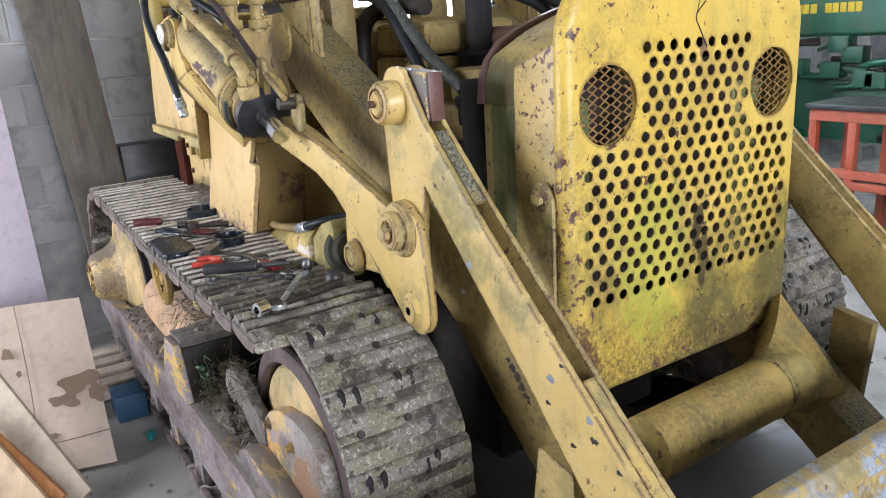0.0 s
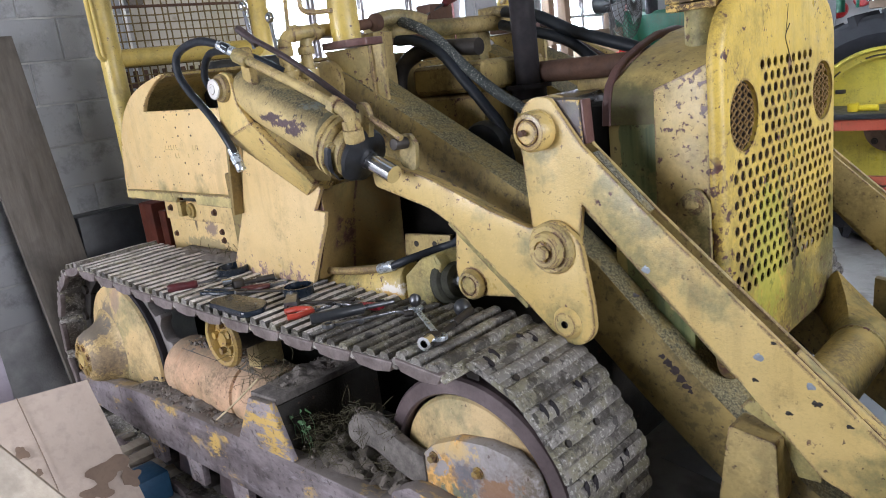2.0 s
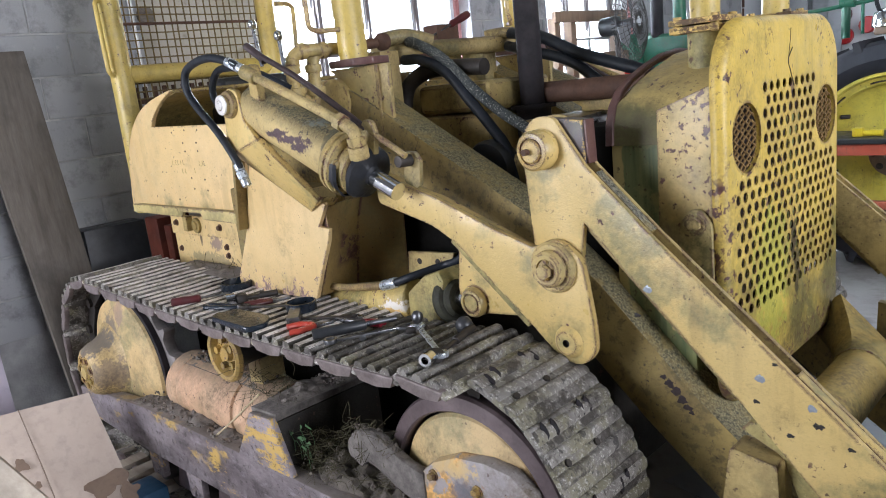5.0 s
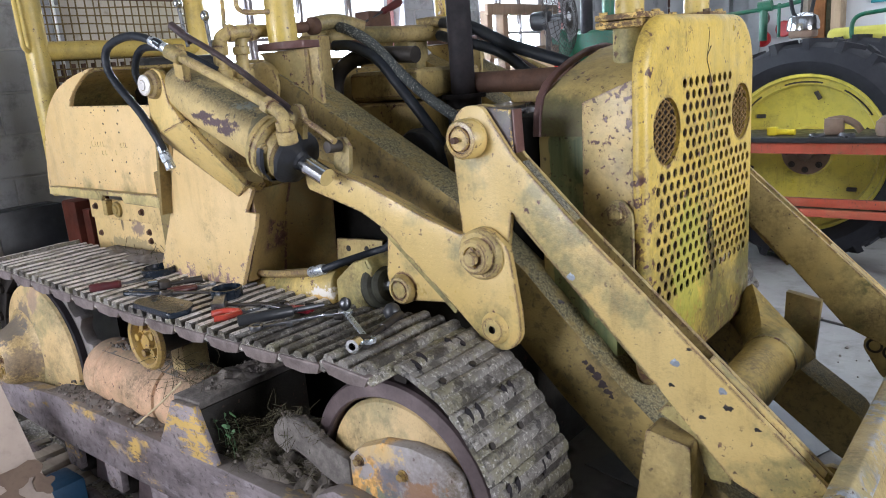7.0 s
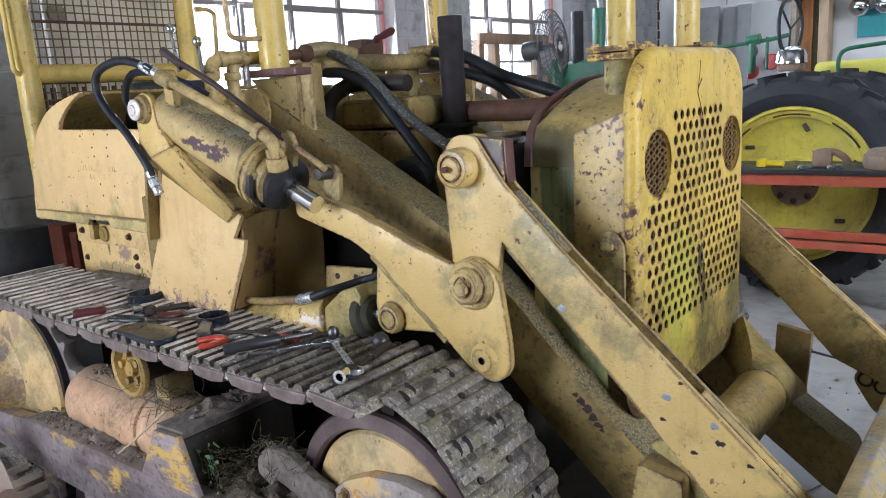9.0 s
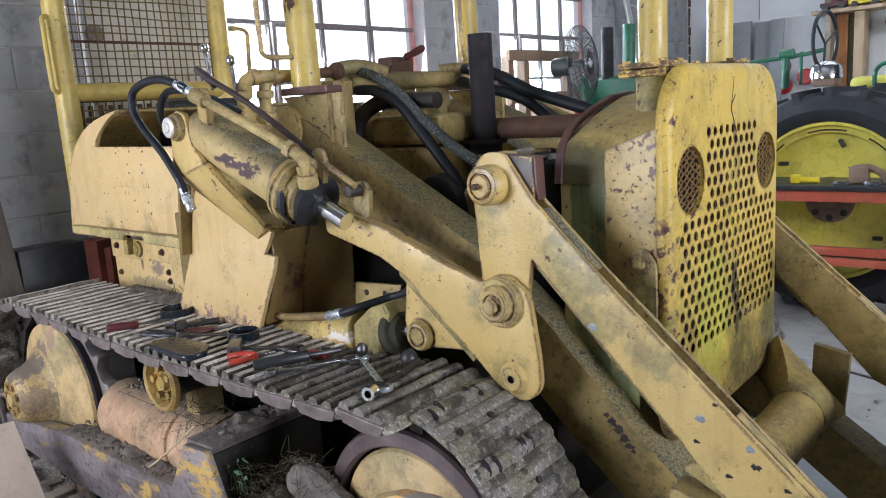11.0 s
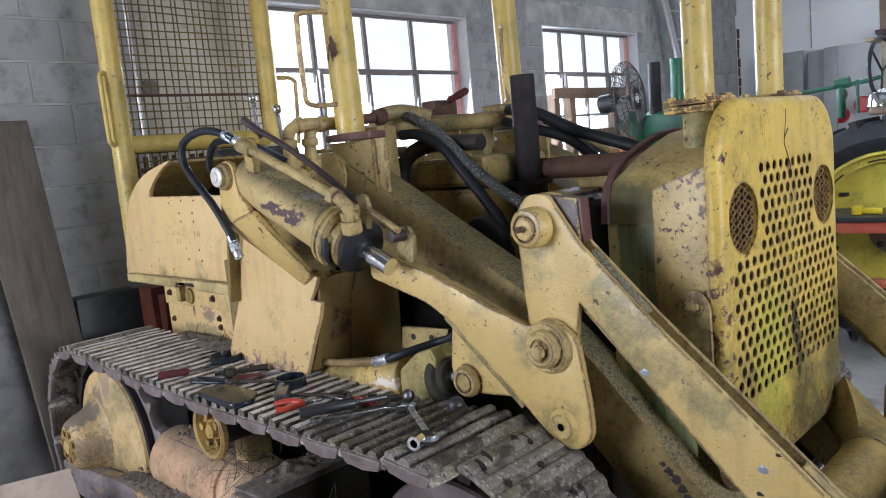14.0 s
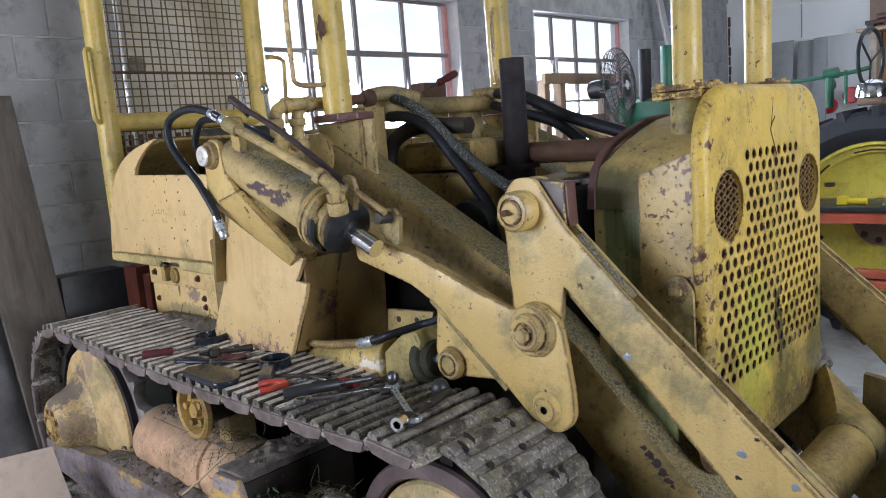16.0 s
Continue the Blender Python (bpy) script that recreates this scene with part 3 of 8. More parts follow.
floor_mat = m.bump(m.noise(45, 7, 0.7), 0.35, 0.006).m

# ceiling out of view, dark so it returns little fill
m = Mat("dark_unseen_ceiling", 0.8)
ceiling_mat = m.colour(m.mix(m.ramp(m.noise(2, 5), 0.3, 0.7), (0.07, 0.066, 0.060), (0.10, 0.096, 0.090))).m

# for the added walls out of view, dark to hold down bounced light
m = Mat("dark_unseen_wall", 0.8)
c = m.mix(m.ramp(m.noise(9, 6, 0.7, m.scaled(1, 1, 0.1)), 0.3, 0.7), (0.06, 0.052, 0.042), (0.12, 0.105, 0.085))
unseen_wall_mat = m.colour(c).bump(m.noise(40, 5, 0.7, m.scaled(1, 1, 0.1)), 0.3, 0.004).m

glass = Mat("window_glass", 0.03)
glass.b.inputs["Transmission Weight"].default_value = 1.0
glass.b.inputs["IOR"].default_value = 1.45
glass = glass.colour((0.95, 0.97, 0.97)).m

outside = bpy.data.materials.new("bright_overcast_outside")
outside.use_nodes = True
on = outside.node_tree
on.nodes.remove(on.nodes["Principled BSDF"])
em = on.nodes.new("ShaderNodeEmission")
em.inputs[1].default_value = 1.75
haze, hmix = on.nodes.new("ShaderNodeTexNoise"), on.nodes.new("ShaderNodeMix")
haze.inputs["Scale"].default_value, haze.inputs["Detail"].default_value = 9.0, 6.0
hmix.data_type = "RGBA"
hmix.inputs[6].default_value, hmix.inputs[7].default_value = (0.80, 0.84, 0.86, 1), (1.0, 1.0, 1.0, 1)
hran = on.nodes.new("ShaderNodeMapRange")
hran.inputs["From Min"].default_value, hran.inputs["From Max"].default_value = 0.36, 0.60
on.links.new(haze.outputs["Fac"], hran.inputs["Value"])
on.links.new(hran.outputs[0], hmix.inputs[0])
on.links.new(hmix.outputs[2], em.inputs[0])
on.links.new(em.outputs[0], on.nodes["Material Output"].inputs[0])

# ---- shapes ----


def finish(name, bm, mat, smooth=35, recalc=True):
    if recalc:
        bmesh.ops.recalc_face_normals(bm, faces=bm.faces)
    me = bpy.data.meshes.new(name)
    bm.to_mesh(me)
    bm.free()
    me.materials.append(mat)
    for p in me.polygons:
        p.use_smooth = True
    me.set_sharp_from_angle(angle=radians(smooth))
    return me


def part(name, bm, mat, parent, label=""):
    """Links a bmesh as one mesh object under a thing or under a part."""
    ob = new(name, finish(name, bm, mat))
    ob.parent = parent
    return tagged(ob, label) if label else ob


def thing(name, bm, mat, label, category, group="", kind=""):
    return tagged(new(name, finish(name, bm, mat)), label, category, group, kind)


def empty(name, at, label, category, group=""):
    ob = new(name)
    ob.empty_display_size = 0.1
    ob.location = at
    bpy.context.view_layer.update()
    return tagged(ob, label, category, group)


def B():
    return bmesh.new()


def keep_world(ob, parent):
    """Parents a mesh made in world places."""
    ob.parent = parent
    ob.matrix_parent_inverse = parent.matrix_world.inverted()
    return ob


def wpart(name, bm, mat, parent, label=""):
    """A part whose mesh was made in world places, under a thing that stands elsewhere."""
    ob = part(name, bm, mat, parent, label)
    bpy.context.view_layer.update()
    return keep_world(ob, parent)


def bevel(bm, faces, w, seg=2):
    edges = {e for f in faces for e in f.edges if len(e.link_faces) == 2 and e.calc_face_angle(0) > 0.5}
    if w and edges:
        bmesh.ops.bevel(bm, geom=list(edges), offset=w, segments=seg, affect="EDGES", profile=0.6)


def box(bm, x0, x1, y0, y1, z0, z1, w=0.0, seg=2, m=None):
    r = bmesh.ops.create_cube(bm, size=1.0)
    mm = Matrix.Translation(((x0 + x1) / 2, (y0 + y1) / 2, (z0 + z1) / 2)) @ Matrix.Diagonal((x1 - x0, y1 - y0, z1 - z0, 1))
    bmesh.ops.transform(bm, matrix=(m @ mm) if m else mm, verts=r["verts"])
    bevel(bm, {f for v in r["verts"] for f in v.link_faces}, w, seg)
    return bm


def extrude(bm, pts, d, w=0.0, seg=2):
    """A flat outline (3D points) pushed along d into a solid plate."""
    vs = [bm.verts.new(p) for p in pts]
    f = bm.faces.new(vs)
    r = bmesh.ops.extrude_face_region(bm, geom=[f])
    vv = [g for g in r["geom"] if isinstance(g, bmesh.types.BMVert)]
    bmesh.ops.translate(bm, verts=vv, vec=d)
    fs = {f2 for v in vs + vv for f2 in v.link_faces}
    bevel(bm, fs, w, seg)
    return bm


def plate(bm, xz, y0, y1, w=0.004):
    """A plate that stands along the machine: its outline in x and z, its faces at y0 and y1."""
    return extrude(bm, [(x, y0, z) for x, z in xz], (0, y1 - y0, 0), w)


def rounded(pts, rads, n=6):
    """An outline whose corners are rounded by the given radii."""
    out, k = [], len(pts)
    for i, p in enumerate(pts):
        r = rads[i] if isinstance(rads, (list, tuple)) else rads
        p, a, b = Vector(p), Vector(pts[i - 1]), Vector(pts[(i + 1) % k])
        u, v = (a - p), (b - p)
        if r <= 0:
            out.append(tuple(p))
            continue
        half = u.angle(v) / 2
        d = min(r / math.tan(half), 0.49 * u.length, 0.49 * v.length)
        rr = d * math.tan(half)
        u.normalize(), v.normalize()
        c = p + (u + v).normalized() * (rr / math.sin(half))
        s, e = p + u * d - c, p + v * d - c
        for j in range(n + 1):
            q = s.lerp(e, j / n).normalized() * rr
            out.append(tuple(c + q))
    return out


def rod(bm, p, q, r, seg=20, r2=None, w=0.0):
    """A round bar from p to q."""
    p, q = Vector(p), Vector(q)
    d = q - p
    rot = d.to_track_quat("Z", "Y").to_matrix().to_4x4()
    res = bmesh.ops.create_cone(bm, cap_ends=True, segments=seg, radius1=r, radius2=r if r2 is None else r2, depth=d.length,
                                matrix=Matrix.Translation((p + q) / 2) @ rot)
    if w:
        fs = {f for v in res["verts"] for f in v.link_faces}
        edges = {e for f in fs if len(f.verts) > 6 for e in f.edges}
        bmesh.ops.bevel(bm, geom=list(edges), offset=w, segments=2, affect="EDGES", profile=0.5)
    return bm


def curve_points(pts, n=8):
    """A smooth line through the points."""
    P = [Vector(p) for p in pts]
    P = [2 * P[0] - P[1]] + P + [2 * P[-1] - P[-2]]
    out = []
    for i in range(1, len(P) - 2):
        a, b, c, d = P[i - 1:i + 3]
        for j in range(n):
            t = j / n
            out.append(0.5 * ((2 * b) + (c - a) * t + (2 * a - 5 * b + 4 * c - d) * t * t + (3 * b - a - 3 * c + d) * t ** 3))
    return out + [P[-2]]


def tube(bm, pts, r, seg=12, smooth=8, cap=True, radii=None):
    """A pipe or hose along a line."""
    P = curve_points(pts, smooth) if smooth else [Vector(p) for p in pts]
    rings, side = [], None
    for i, p in enumerate(P):
        t = (P[min(i + 1, len(P) - 1)] - P[max(i - 1, 0)]).normalized()
        if side is None:
            side = t.orthogonal().normalized()
        side = (side - t * side.dot(t)).normalized()
        up = t.cross(side)
        rr = r if radii is None else radii[min(len(radii) - 1, int(i * len(radii) / len(P)))]
        rings.append([bm.verts.new(p + rr * (math.cos(a) * side + math.sin(a) * up)) for a in [2 * math.pi * k / seg for k in range(seg)]])
    for a, b in zip(rings, rings[1:]):
        for k in range(seg):
            bm.faces.new((a[k], a[(k + 1) % seg], b[(k + 1) % seg], b[k]))
    if cap:
        bm.faces.new(rings[0][::-1]), bm.faces.new(rings[-1])
    return bm


def lathe(bm, profile, centre, axis, seg=32):
    """A turned shape: profile of (radius, distance along the axis)."""
    rot = Vector(axis).to_track_quat("Z", "Y").to_matrix()
    c, rings = Vector(centre), []
    for r, h in profile:
        if r < 1e-6:
            rings.append([bm.verts.new(c + rot @ Vector((0, 0, h)))])
        else:
            rings.append([bm.verts.new(c + rot @ Vector((r * math.cos(a), r * math.sin(a), h))) for a in [2 * math.pi * k / seg for k in range(seg)]])
    for a, b in zip(rings, rings[1:]):
        for k in range(seg):
            q = [a[k % len(a)], a[(k + 1) % len(a)], b[(k + 1) % len(b)], b[k % len(b)]]
            q = list(dict.fromkeys(q))
            if len(q) > 2:
                bm.faces.new(q)
    return bm


def hexbolt(bm, at, axis, r=0.014, h=0.012):
    """A bolt head on its washer."""
    a = Vector(axis).normalized()
    at = Vector(at)
    rod(bm, at - a * 0.004, at + a * 0.003, r * 1.45, 16)
    rod(bm, at, at + a * h, r, 6)
    return bm


bolt_cache = {}


def bolts(places, axis, r, h, mat, parent, name="bolt"):
    """Bolt heads, each an object of its own on one shared mesh."""
    key = (tuple(axis), r, h, mat.name)
    if key not in bolt_cache:
        b2 = B()
        hexbolt(b2, (0, 0, 0), axis, r, h)
        bolt_cache[key] = finish("bolt", b2, mat)
    for p in places:
        ob = new(name, bolt_cache[key])
        ob.parent = parent
        ob.location = p


def lump(bm, at, size, seed, amount=0.35, sub=2):
    """An uneven clod."""
    r = bmesh.ops.create_icosphere(bm, subdivisions=sub, radius=1.0)
    for v in r["verts"]:
        n = noise.noise(v.co * 1.7 + Vector((seed * 3.1, seed * 1.7, seed))) + 0.5 * noise.noise(v.co * 4.3 + Vector((seed, seed, 0)))
        v.co *= 1 + amount * n
        v.co = Vector((v.co.x * size[0], v.co.y * size[1], v.co.z * size[2])) + Vector(at)
    return bm


def dirt_bed(bm, x0, x1, y0, y1, z, amp, nx, ny, seed, slope=0.0):
    """A bed of loose dirt with an uneven top that thins out to its rim."""
    rows = []
    for i in range(nx + 1):
        row = []
        for j in range(ny + 1):
            u, v = i / nx, j / ny
            x, y = x0 + (x1 - x0) * u, y0 + (y1 - y0) * v
            rim = min(1, 4 * min(u, 1 - u, v, 1 - v) + 0.0)
            h = amp * rim * (0.55 + 0.9 * noise.noise(Vector((x * 9, y * 9, seed))) + 0.45 * noise.noise(Vector((x * 31, y * 31, seed + 5))))
            row.append(bm.verts.new((x, y, z + slope * u + h - 0.002)))
        rows.append(row)
    for a, b in zip(rows, rows[1:]):
        for j in range(ny):
            bm.faces.new((a[j], b[j], b[j + 1], a[j + 1]))
    return bm

# ---- the room ----
WX, FY, NY, PX, CZ = -4.51, 9.25, -3.4, 6.0, 3.75          # inner faces: back wall, far wall, near wall, front wall, ceiling
W1 = (2.08, 4.03, 1.42, 2.67)                               # window openings: y0, y1, z0, z1
W2 = (5.02, 6.70, 1.42, 2.67)

bm = B()
box(bm, WX - 0.4, PX + 3.0, NY - 0.4, FY + 0.4, -0.25, 0.0)
tagged(new("floor", finish("floor", bm, floor_mat)), "dusty stained grey concrete workshop floor", "floor", kind="structure")

bm = B()
box(bm, WX - 0.4, PX + 0.3, NY - 0.3, FY + 0.3, CZ, CZ + 0.2)
tagged(new("ceiling", finish("ceiling", bm, ceiling_mat)), "unseen ceiling, kept dark to cut bounced light", "ceiling", kind="structure")

bm = B()
xb0, xb1 = WX - 0.22, WX - 0.004
for y0, y1, z0, z1 in ((NY, W1[0], 0, CZ), (W1[1], W2[0], 0, CZ), (W2[1], FY, 0, CZ), (W1[0], W1[1], 0, W1[2]), (W1[0], W1[1], W1[3], CZ),
                       (W2[0], W2[1], 0, W2[2]), (W2[0], W2[1], W2[3], CZ)):
    box(bm, xb0, xb1, y0, y1, z0, z1)
wall_west = tagged(new("wall_west", finish("wall_west", bm, mortar_mat)), "grey painted concrete block wall with two steel windows", "wall", kind="structure")

bm = B()
box(bm, WX - 0.3, PX + 0.3, FY, FY + 0.25, 0, CZ)
wall_north = tagged(new("wall_north", finish("wall_north", bm, white_wall)), "white painted block wall at the far side", "wall", kind="structure")
# two unseen closing walls, dark against bounce, with openings for the lamps
bm = B()
for y0, y1, z0, z1 in ((NY, -1.3, 0, CZ), (2.5, FY, 0, CZ), (-1.3, 2.5, 3.45, CZ)):
    box(bm, PX, PX + 0.25, y0, y1, z0, z1)
tagged(new("wall_east", finish("wall_east", bm, unseen_wall_mat)), "unseen dark wall added to cut bounced light, open for the front lamp", "wall", kind="structure")
bm = B()
for x0, x1, z0, z1 in ((WX, -4.45, 0, CZ), (-2.3, PX, 0, CZ), (-4.45, -2.3, 3.05, CZ), (-4.45, -2.3, 0, 0.85)):
    box(bm, x0, x1, NY - 0.25, NY, z0, z1)
tagged(new("wall_south", finish("wall_south", bm, unseen_wall_mat)), "unseen dark wall added to cut bounced light, open for the side lamp", "wall", kind="structure")

# seams and a pipe run on the white wall
for z in (2.86, 2.44):
    bm = B()
    box(bm, -4.0, PX, FY - 0.012, FY - 0.002, z - 0.008, z + 0.008)
    tagged(new("trim", finish("trim", bm, white_paint)), "white painted joint strip on the wall", "trim", kind="structure")
bm = B()
for x in (-3.62, -2.35, -1.1):
    box(bm, x - 0.006, x + 0.006, FY - 0.01, FY - 0.002, 2.45, CZ)
tagged(new("trim", finish("trim", bm, grey_sheet)), "thin vertical panel joints on the white wall", "trim", kind="structure")
# the painted corner pillar with a rust run where the two walls meet
bm = B()
plate(bm, [(WX, 0.0), (WX + 0.5, 0.0), (WX + 0.5, 3.2), (WX + 0.2, 3.0), (WX, 3.0)], FY - 0.06, FY - 0.003, 0.0)
tagged(new("trim", finish("trim", bm, white_wall)), "white painted corner pilaster", "trim", kind="structure")
bm = B()
for k in range(9):
    z = 1.75 + 0.12 * k
    box(bm, WX + 0.015, WX + 0.03 + 0.02 * random.random(), FY - 0.068, FY - 0.061, z, z + 0.1 + 0.02 * random.random())
tagged(new("trim", finish("trim", bm, rust_mat)), "rust run down the corner of the wall", "stain", kind="structure")


def window(n, w, ys, zs):
    y0, y1, z0, z1 = w
    xg = WX - 0.115
    bm = B()
    box(bm, xb0 + 0.002, WX + 0.012, y0 - 0.02, y1 + 0.02, z0 - 0.05, z0 - 0.002, 0.006)
    win = tagged(new("window_%d" % n, finish("sill", bm, jamb_paint)), "steel sash window with small panes and peeling white jambs", "window", kind="structure")
    for ya, yb in ((y0 + 0.002, y0 + 0.016), (y1 - 0.016, y1 - 0.002)):
        bm = B()
        box(bm, xb0 + 0.01, WX + 0.002, ya, yb, z0, z1 - 0.002, 0.002)
        part("jamb", bm, jamb_paint, win, "peeling white painted jamb")
    bm = B()
    box(bm, xb0 + 0.01, WX + 0.002, y0 + 0.018, y1 - 0.018, z1 - 0.014, z1 - 0.002, 0.002)
    part("head", bm, jamb_paint, win)
    for y in ys:
        edge = y in (ys[0], ys[-1])
        bm = B()
        h = 0.016 if edge else 0.011
        box(bm, xg - 0.018, xg + 0.018, y - h, y + h, z0, z1 - 0.016, 0.002)
        part("glazing_bar", bm, pink_sash if y == ys[-1] else sash_mat, win)
    for z in zs:
        bm = B()
        h = 0.014 if z == zs[-2] else 0.011
        box(bm, xg - 0.02, xg + 0.02, ys[0], ys[-1], z - h, z + h, 0.002)
        part("glazing_bar", bm, sash_mat, win)
    # the tilting vent: a heavier frame of its own round the middle panes
    bm = B()
    for a, b in ((ys[1], ys[1] + 0.03), (ys[-2] - 0.03, ys[-2])):
        box(bm, xg + 0.02, xg + 0.045, a, b, zs[0], zs[-2], 0.003)
    box(bm, xg + 0.02, xg + 0.045, ys[1] + 0.031, ys[-2] - 0.031, zs[-2] - 0.03, zs[-2], 0.003)
    part("vent_frame", bm, sash_mat, win, "grey steel frame of the tilting vent")
    for a, b in zip(ys, ys[1:]):
        for c, d in zip(zs, zs[1:]):
            bm = B()
            box(bm, xg - 0.003, xg + 0.001, a + 0.012, b - 0.012, c + 0.012, d - 0.012)
            part("pane", bm, glass, win).visible_shadow = False


window(1, W1, [2.11, 2.575, 3.04, 3.51, 3.985], [1.44, 1.86, 2.255, 2.65])
window(2, W2, [5.06, 5.45, 5.85, 6.25, 6.655], [1.44, 1.86, 2.26, 2.65])
bm = B()
box(bm, -9.1, -9.0, -6, 16, -1, 7)
tagged(new("backdrop", finish("backdrop", bm, outside)), "plain bright overcast daylight outside the windows", "backdrop", kind="structure")

# lintels over the windows, stained concrete
for y0, y1 in ((W1[0] - 0.2, W1[1] + 0.2), (W2[0] - 0.2, W2[1] + 0.2)):
    bm = B()
    box(bm, WX - 0.2, WX - 0.001, y0, y1, 2.675, 2.87, 0.004)
    tagged(new("trim", finish("trim", bm, mortar_mat)), "stained concrete lintel over the window", "trim", kind="structure")

# a pale whitewashed stretch of the block wall beside the first window
bm = B()
box(bm, WX - 0.01, WX + 0.004, 1.30, 2.06, 1.0, CZ - 0.02, 0.002)
tagged(new("trim", finish("trim", bm, pale_wall)), "pale tan whitewashed panel on the block wall", "wall panel", kind="structure")

# ---- the crawler loader ----
YC = 1.45                                                    # its centre line
loader = empty("track_loader", (-2.6, YC, 0.0), "old worn yellow crawler track loader with its bucket arms lowered", "track loader")
INV = loader.matrix_world.inverted()


def lp(name, bm, mat, label="", parent=None):
    """A part of the loader, made in world places."""
    ob = new(name, finish(name, bm, mat))
    ob.parent = parent or loader
    if parent is None:
        ob.matrix_parent_inverse = INV
    return tagged(ob, label) if label else ob


# -- tracks: sprocket behind, idler in front, shoes round them
SPR, IDL = (-3.62, 0.50, 0.375), (-1.655, 0.545, 0.315)     # x, z, radius of the pin line
REAR, PHASE = (-3.767, 0.497, 0.388), 0.018     # the chain's loop behind, and where its first pin lies
YT0, YT1, PITCH = 0.478, 0.862, 0.165


def track_line():
    """The chain's pin line, as a closed loop of points in x and z."""
    pts = []
    for a in np.linspace(math.pi * 1.5 - 0.35, math.pi * 0.5, 24):          # round the sprocket, from below, over the back
        pts.append((REAR[0] + REAR[2] * math.cos(a), REAR[1] + REAR[2] * math.sin(a)))
    top0, top1 = SPR[1] + SPR[2], IDL[1] + IDL[2]
    for u in np.linspace(0.0, 0.95, 16):                                   # the sagging top run
        x = SPR[0] + (IDL[0] - SPR[0]) * u
        pts.append((x, top0 + (top1 - top0) * u - 0.022 * math.sin(math.pi * u)))
    for a in np.linspace(math.pi * 0.5, -math.pi * 0.5 + 0.5, 24):
        pts.append((IDL[0] + IDL[2] * math.cos(a), IDL[1] + IDL[2] * math.sin(a)))
    for x in np.linspace(-2.0, -3.25, 10):
        pts.append((x, 0.062))
    return pts


def resample(pts, step):
    P = [Vector(p) for p in pts] + [Vector(pts[0])]
    total = sum((b - a).length for a, b in zip(P, P[1:]))
    n = round(total / step)
    out, d, i, acc = [], total / n, 0, 0.0
    for k in range(n):
        want = k * d + PHASE
        while acc + (P[i + 1] - P[i]).length < want:
            acc += (P[i + 1] - P[i]).length
            i += 1
        t = (want - acc) / (P[i + 1] - P[i]).length
        out.append(P[i].lerp(P[i + 1], t))
    return out


def shoe_bmesh(inset=0.0):
    """One shoe, its pin line along y at the origin, outside up; inset shortens a worn shoe at its outer end."""
    bm = B()
    w = YT1 - YT0 - inset
    prof = [(-0.097, 0.036), (-0.088, 0.049), (-0.055, 0.050), (0.05, 0.050), (0.080, 0.047), (0.097, 0.036), (0.088, 0.026), (0.05, 0.034), (-0.05, 0.034), (-0.088, 0.026)]
    extrude(bm, [(x, inset, z) for x, z in prof], (0, w, 0), 0.003, 1)
    return bm


def rib_bmesh(low=0.0, inset=0.0):
    bm = B()
    w = YT1 - YT0 - inset
    for x, h in ((0.0, 0.072 - low),):
        n = 9
        rows = []
        for k in range(n + 1):
            y = inset + 0.004 + (w - 0.008) * k / n
            dz = 0.004 * noise.noise(Vector((x * 40, y * 9, 1.0)))
            dx = 0.003 * noise.noise(Vector((x * 40, y * 7, 9.0)))
            rows.append([bm.verts.new((x + dx + a, y, z + (dz if z > 0.055 else 0))) for a, z in ((-0.0210, 0.046), (-0.0135, h - 0.003), (-0.0075, h), (0.0060, h), (0.0120, h - 0.003), (0.0200, 0.046))])
        for a, b in zip(rows, rows[1:]):
            for j in range(5):
                bm.faces.new((a[j], a[j + 1], b[j + 1], b[j]))
        bm.faces.new(rows[0]), bm.faces.new(rows[-1][::-1])
    return bm


def lip_bmesh():
    """The thick turned-down end of one shoe at the track's edge."""
    bm = B()
    plate(bm, rounded([(-0.086, 0.049), (0.082, 0.049), (0.066, 0.020), (0.010, 0.012), (-0.060, 0.018)], [0.004, 0.004, 0.008, 0.008, 0.008], 3), -0.004, 0.020, 0.004)
    return bm


def link_bmesh():
    """The pair of chain links under one shoe."""
    bm = B()
    for y in (0.115, 0.235):
        plate(bm, rounded([(-0.10, -0.030), (0.085, -0.034), (0.092, 0.02), (0.05, 0.034), (-0.06, 0.034), (-0.095, 0.02)], 0.02, 3), y, y + 0.035, 0.003)
    rod(bm, (-0.0825, 0.10, 0), (-0.0825, 0.285, 0), 0.022, 12)
    return bm


def bolts_bmesh():
    bm = B()
    lathe(bm, [(0.0, 0.056), (0.009, 0.056), (0.010, 0.046)], (0, 0, 0), (0, 0, 1), 8)
    return bm


WORN = 0.075                                                 # how much shorter the shoes round the idler are
shoe_me, shoe_dark_me, rib_me = finish("track_shoe", shoe_bmesh(WORN), shoe_mat), finish("track_shoe", shoe_bmesh(), shoe_dark), finish("grouser", rib_bmesh(), rib_mat)
rib_mid_me = finish("grouser", rib_bmesh(0.005), shoe_rib_mat)
# by face direction: tops carry painted glint, flanks painted shade
for me in (rib_me, rib_mid_me):
    me.materials.append(rib_side)
    me.materials.append(shoe_mat)
    for f in me.polygons:
        f.material_index = 0 if f.normal.z > 0.75 else 2 if f.normal.y < -0.6 else 1
rib_low_me = finish("grouser", rib_bmesh(0.014, WORN), shoe_rib_mat)
link_me = finish("track_link", link_bmesh(), dark_steel)
lip_me = finish("shoe_lip", lip_bmesh(), lip_steel)
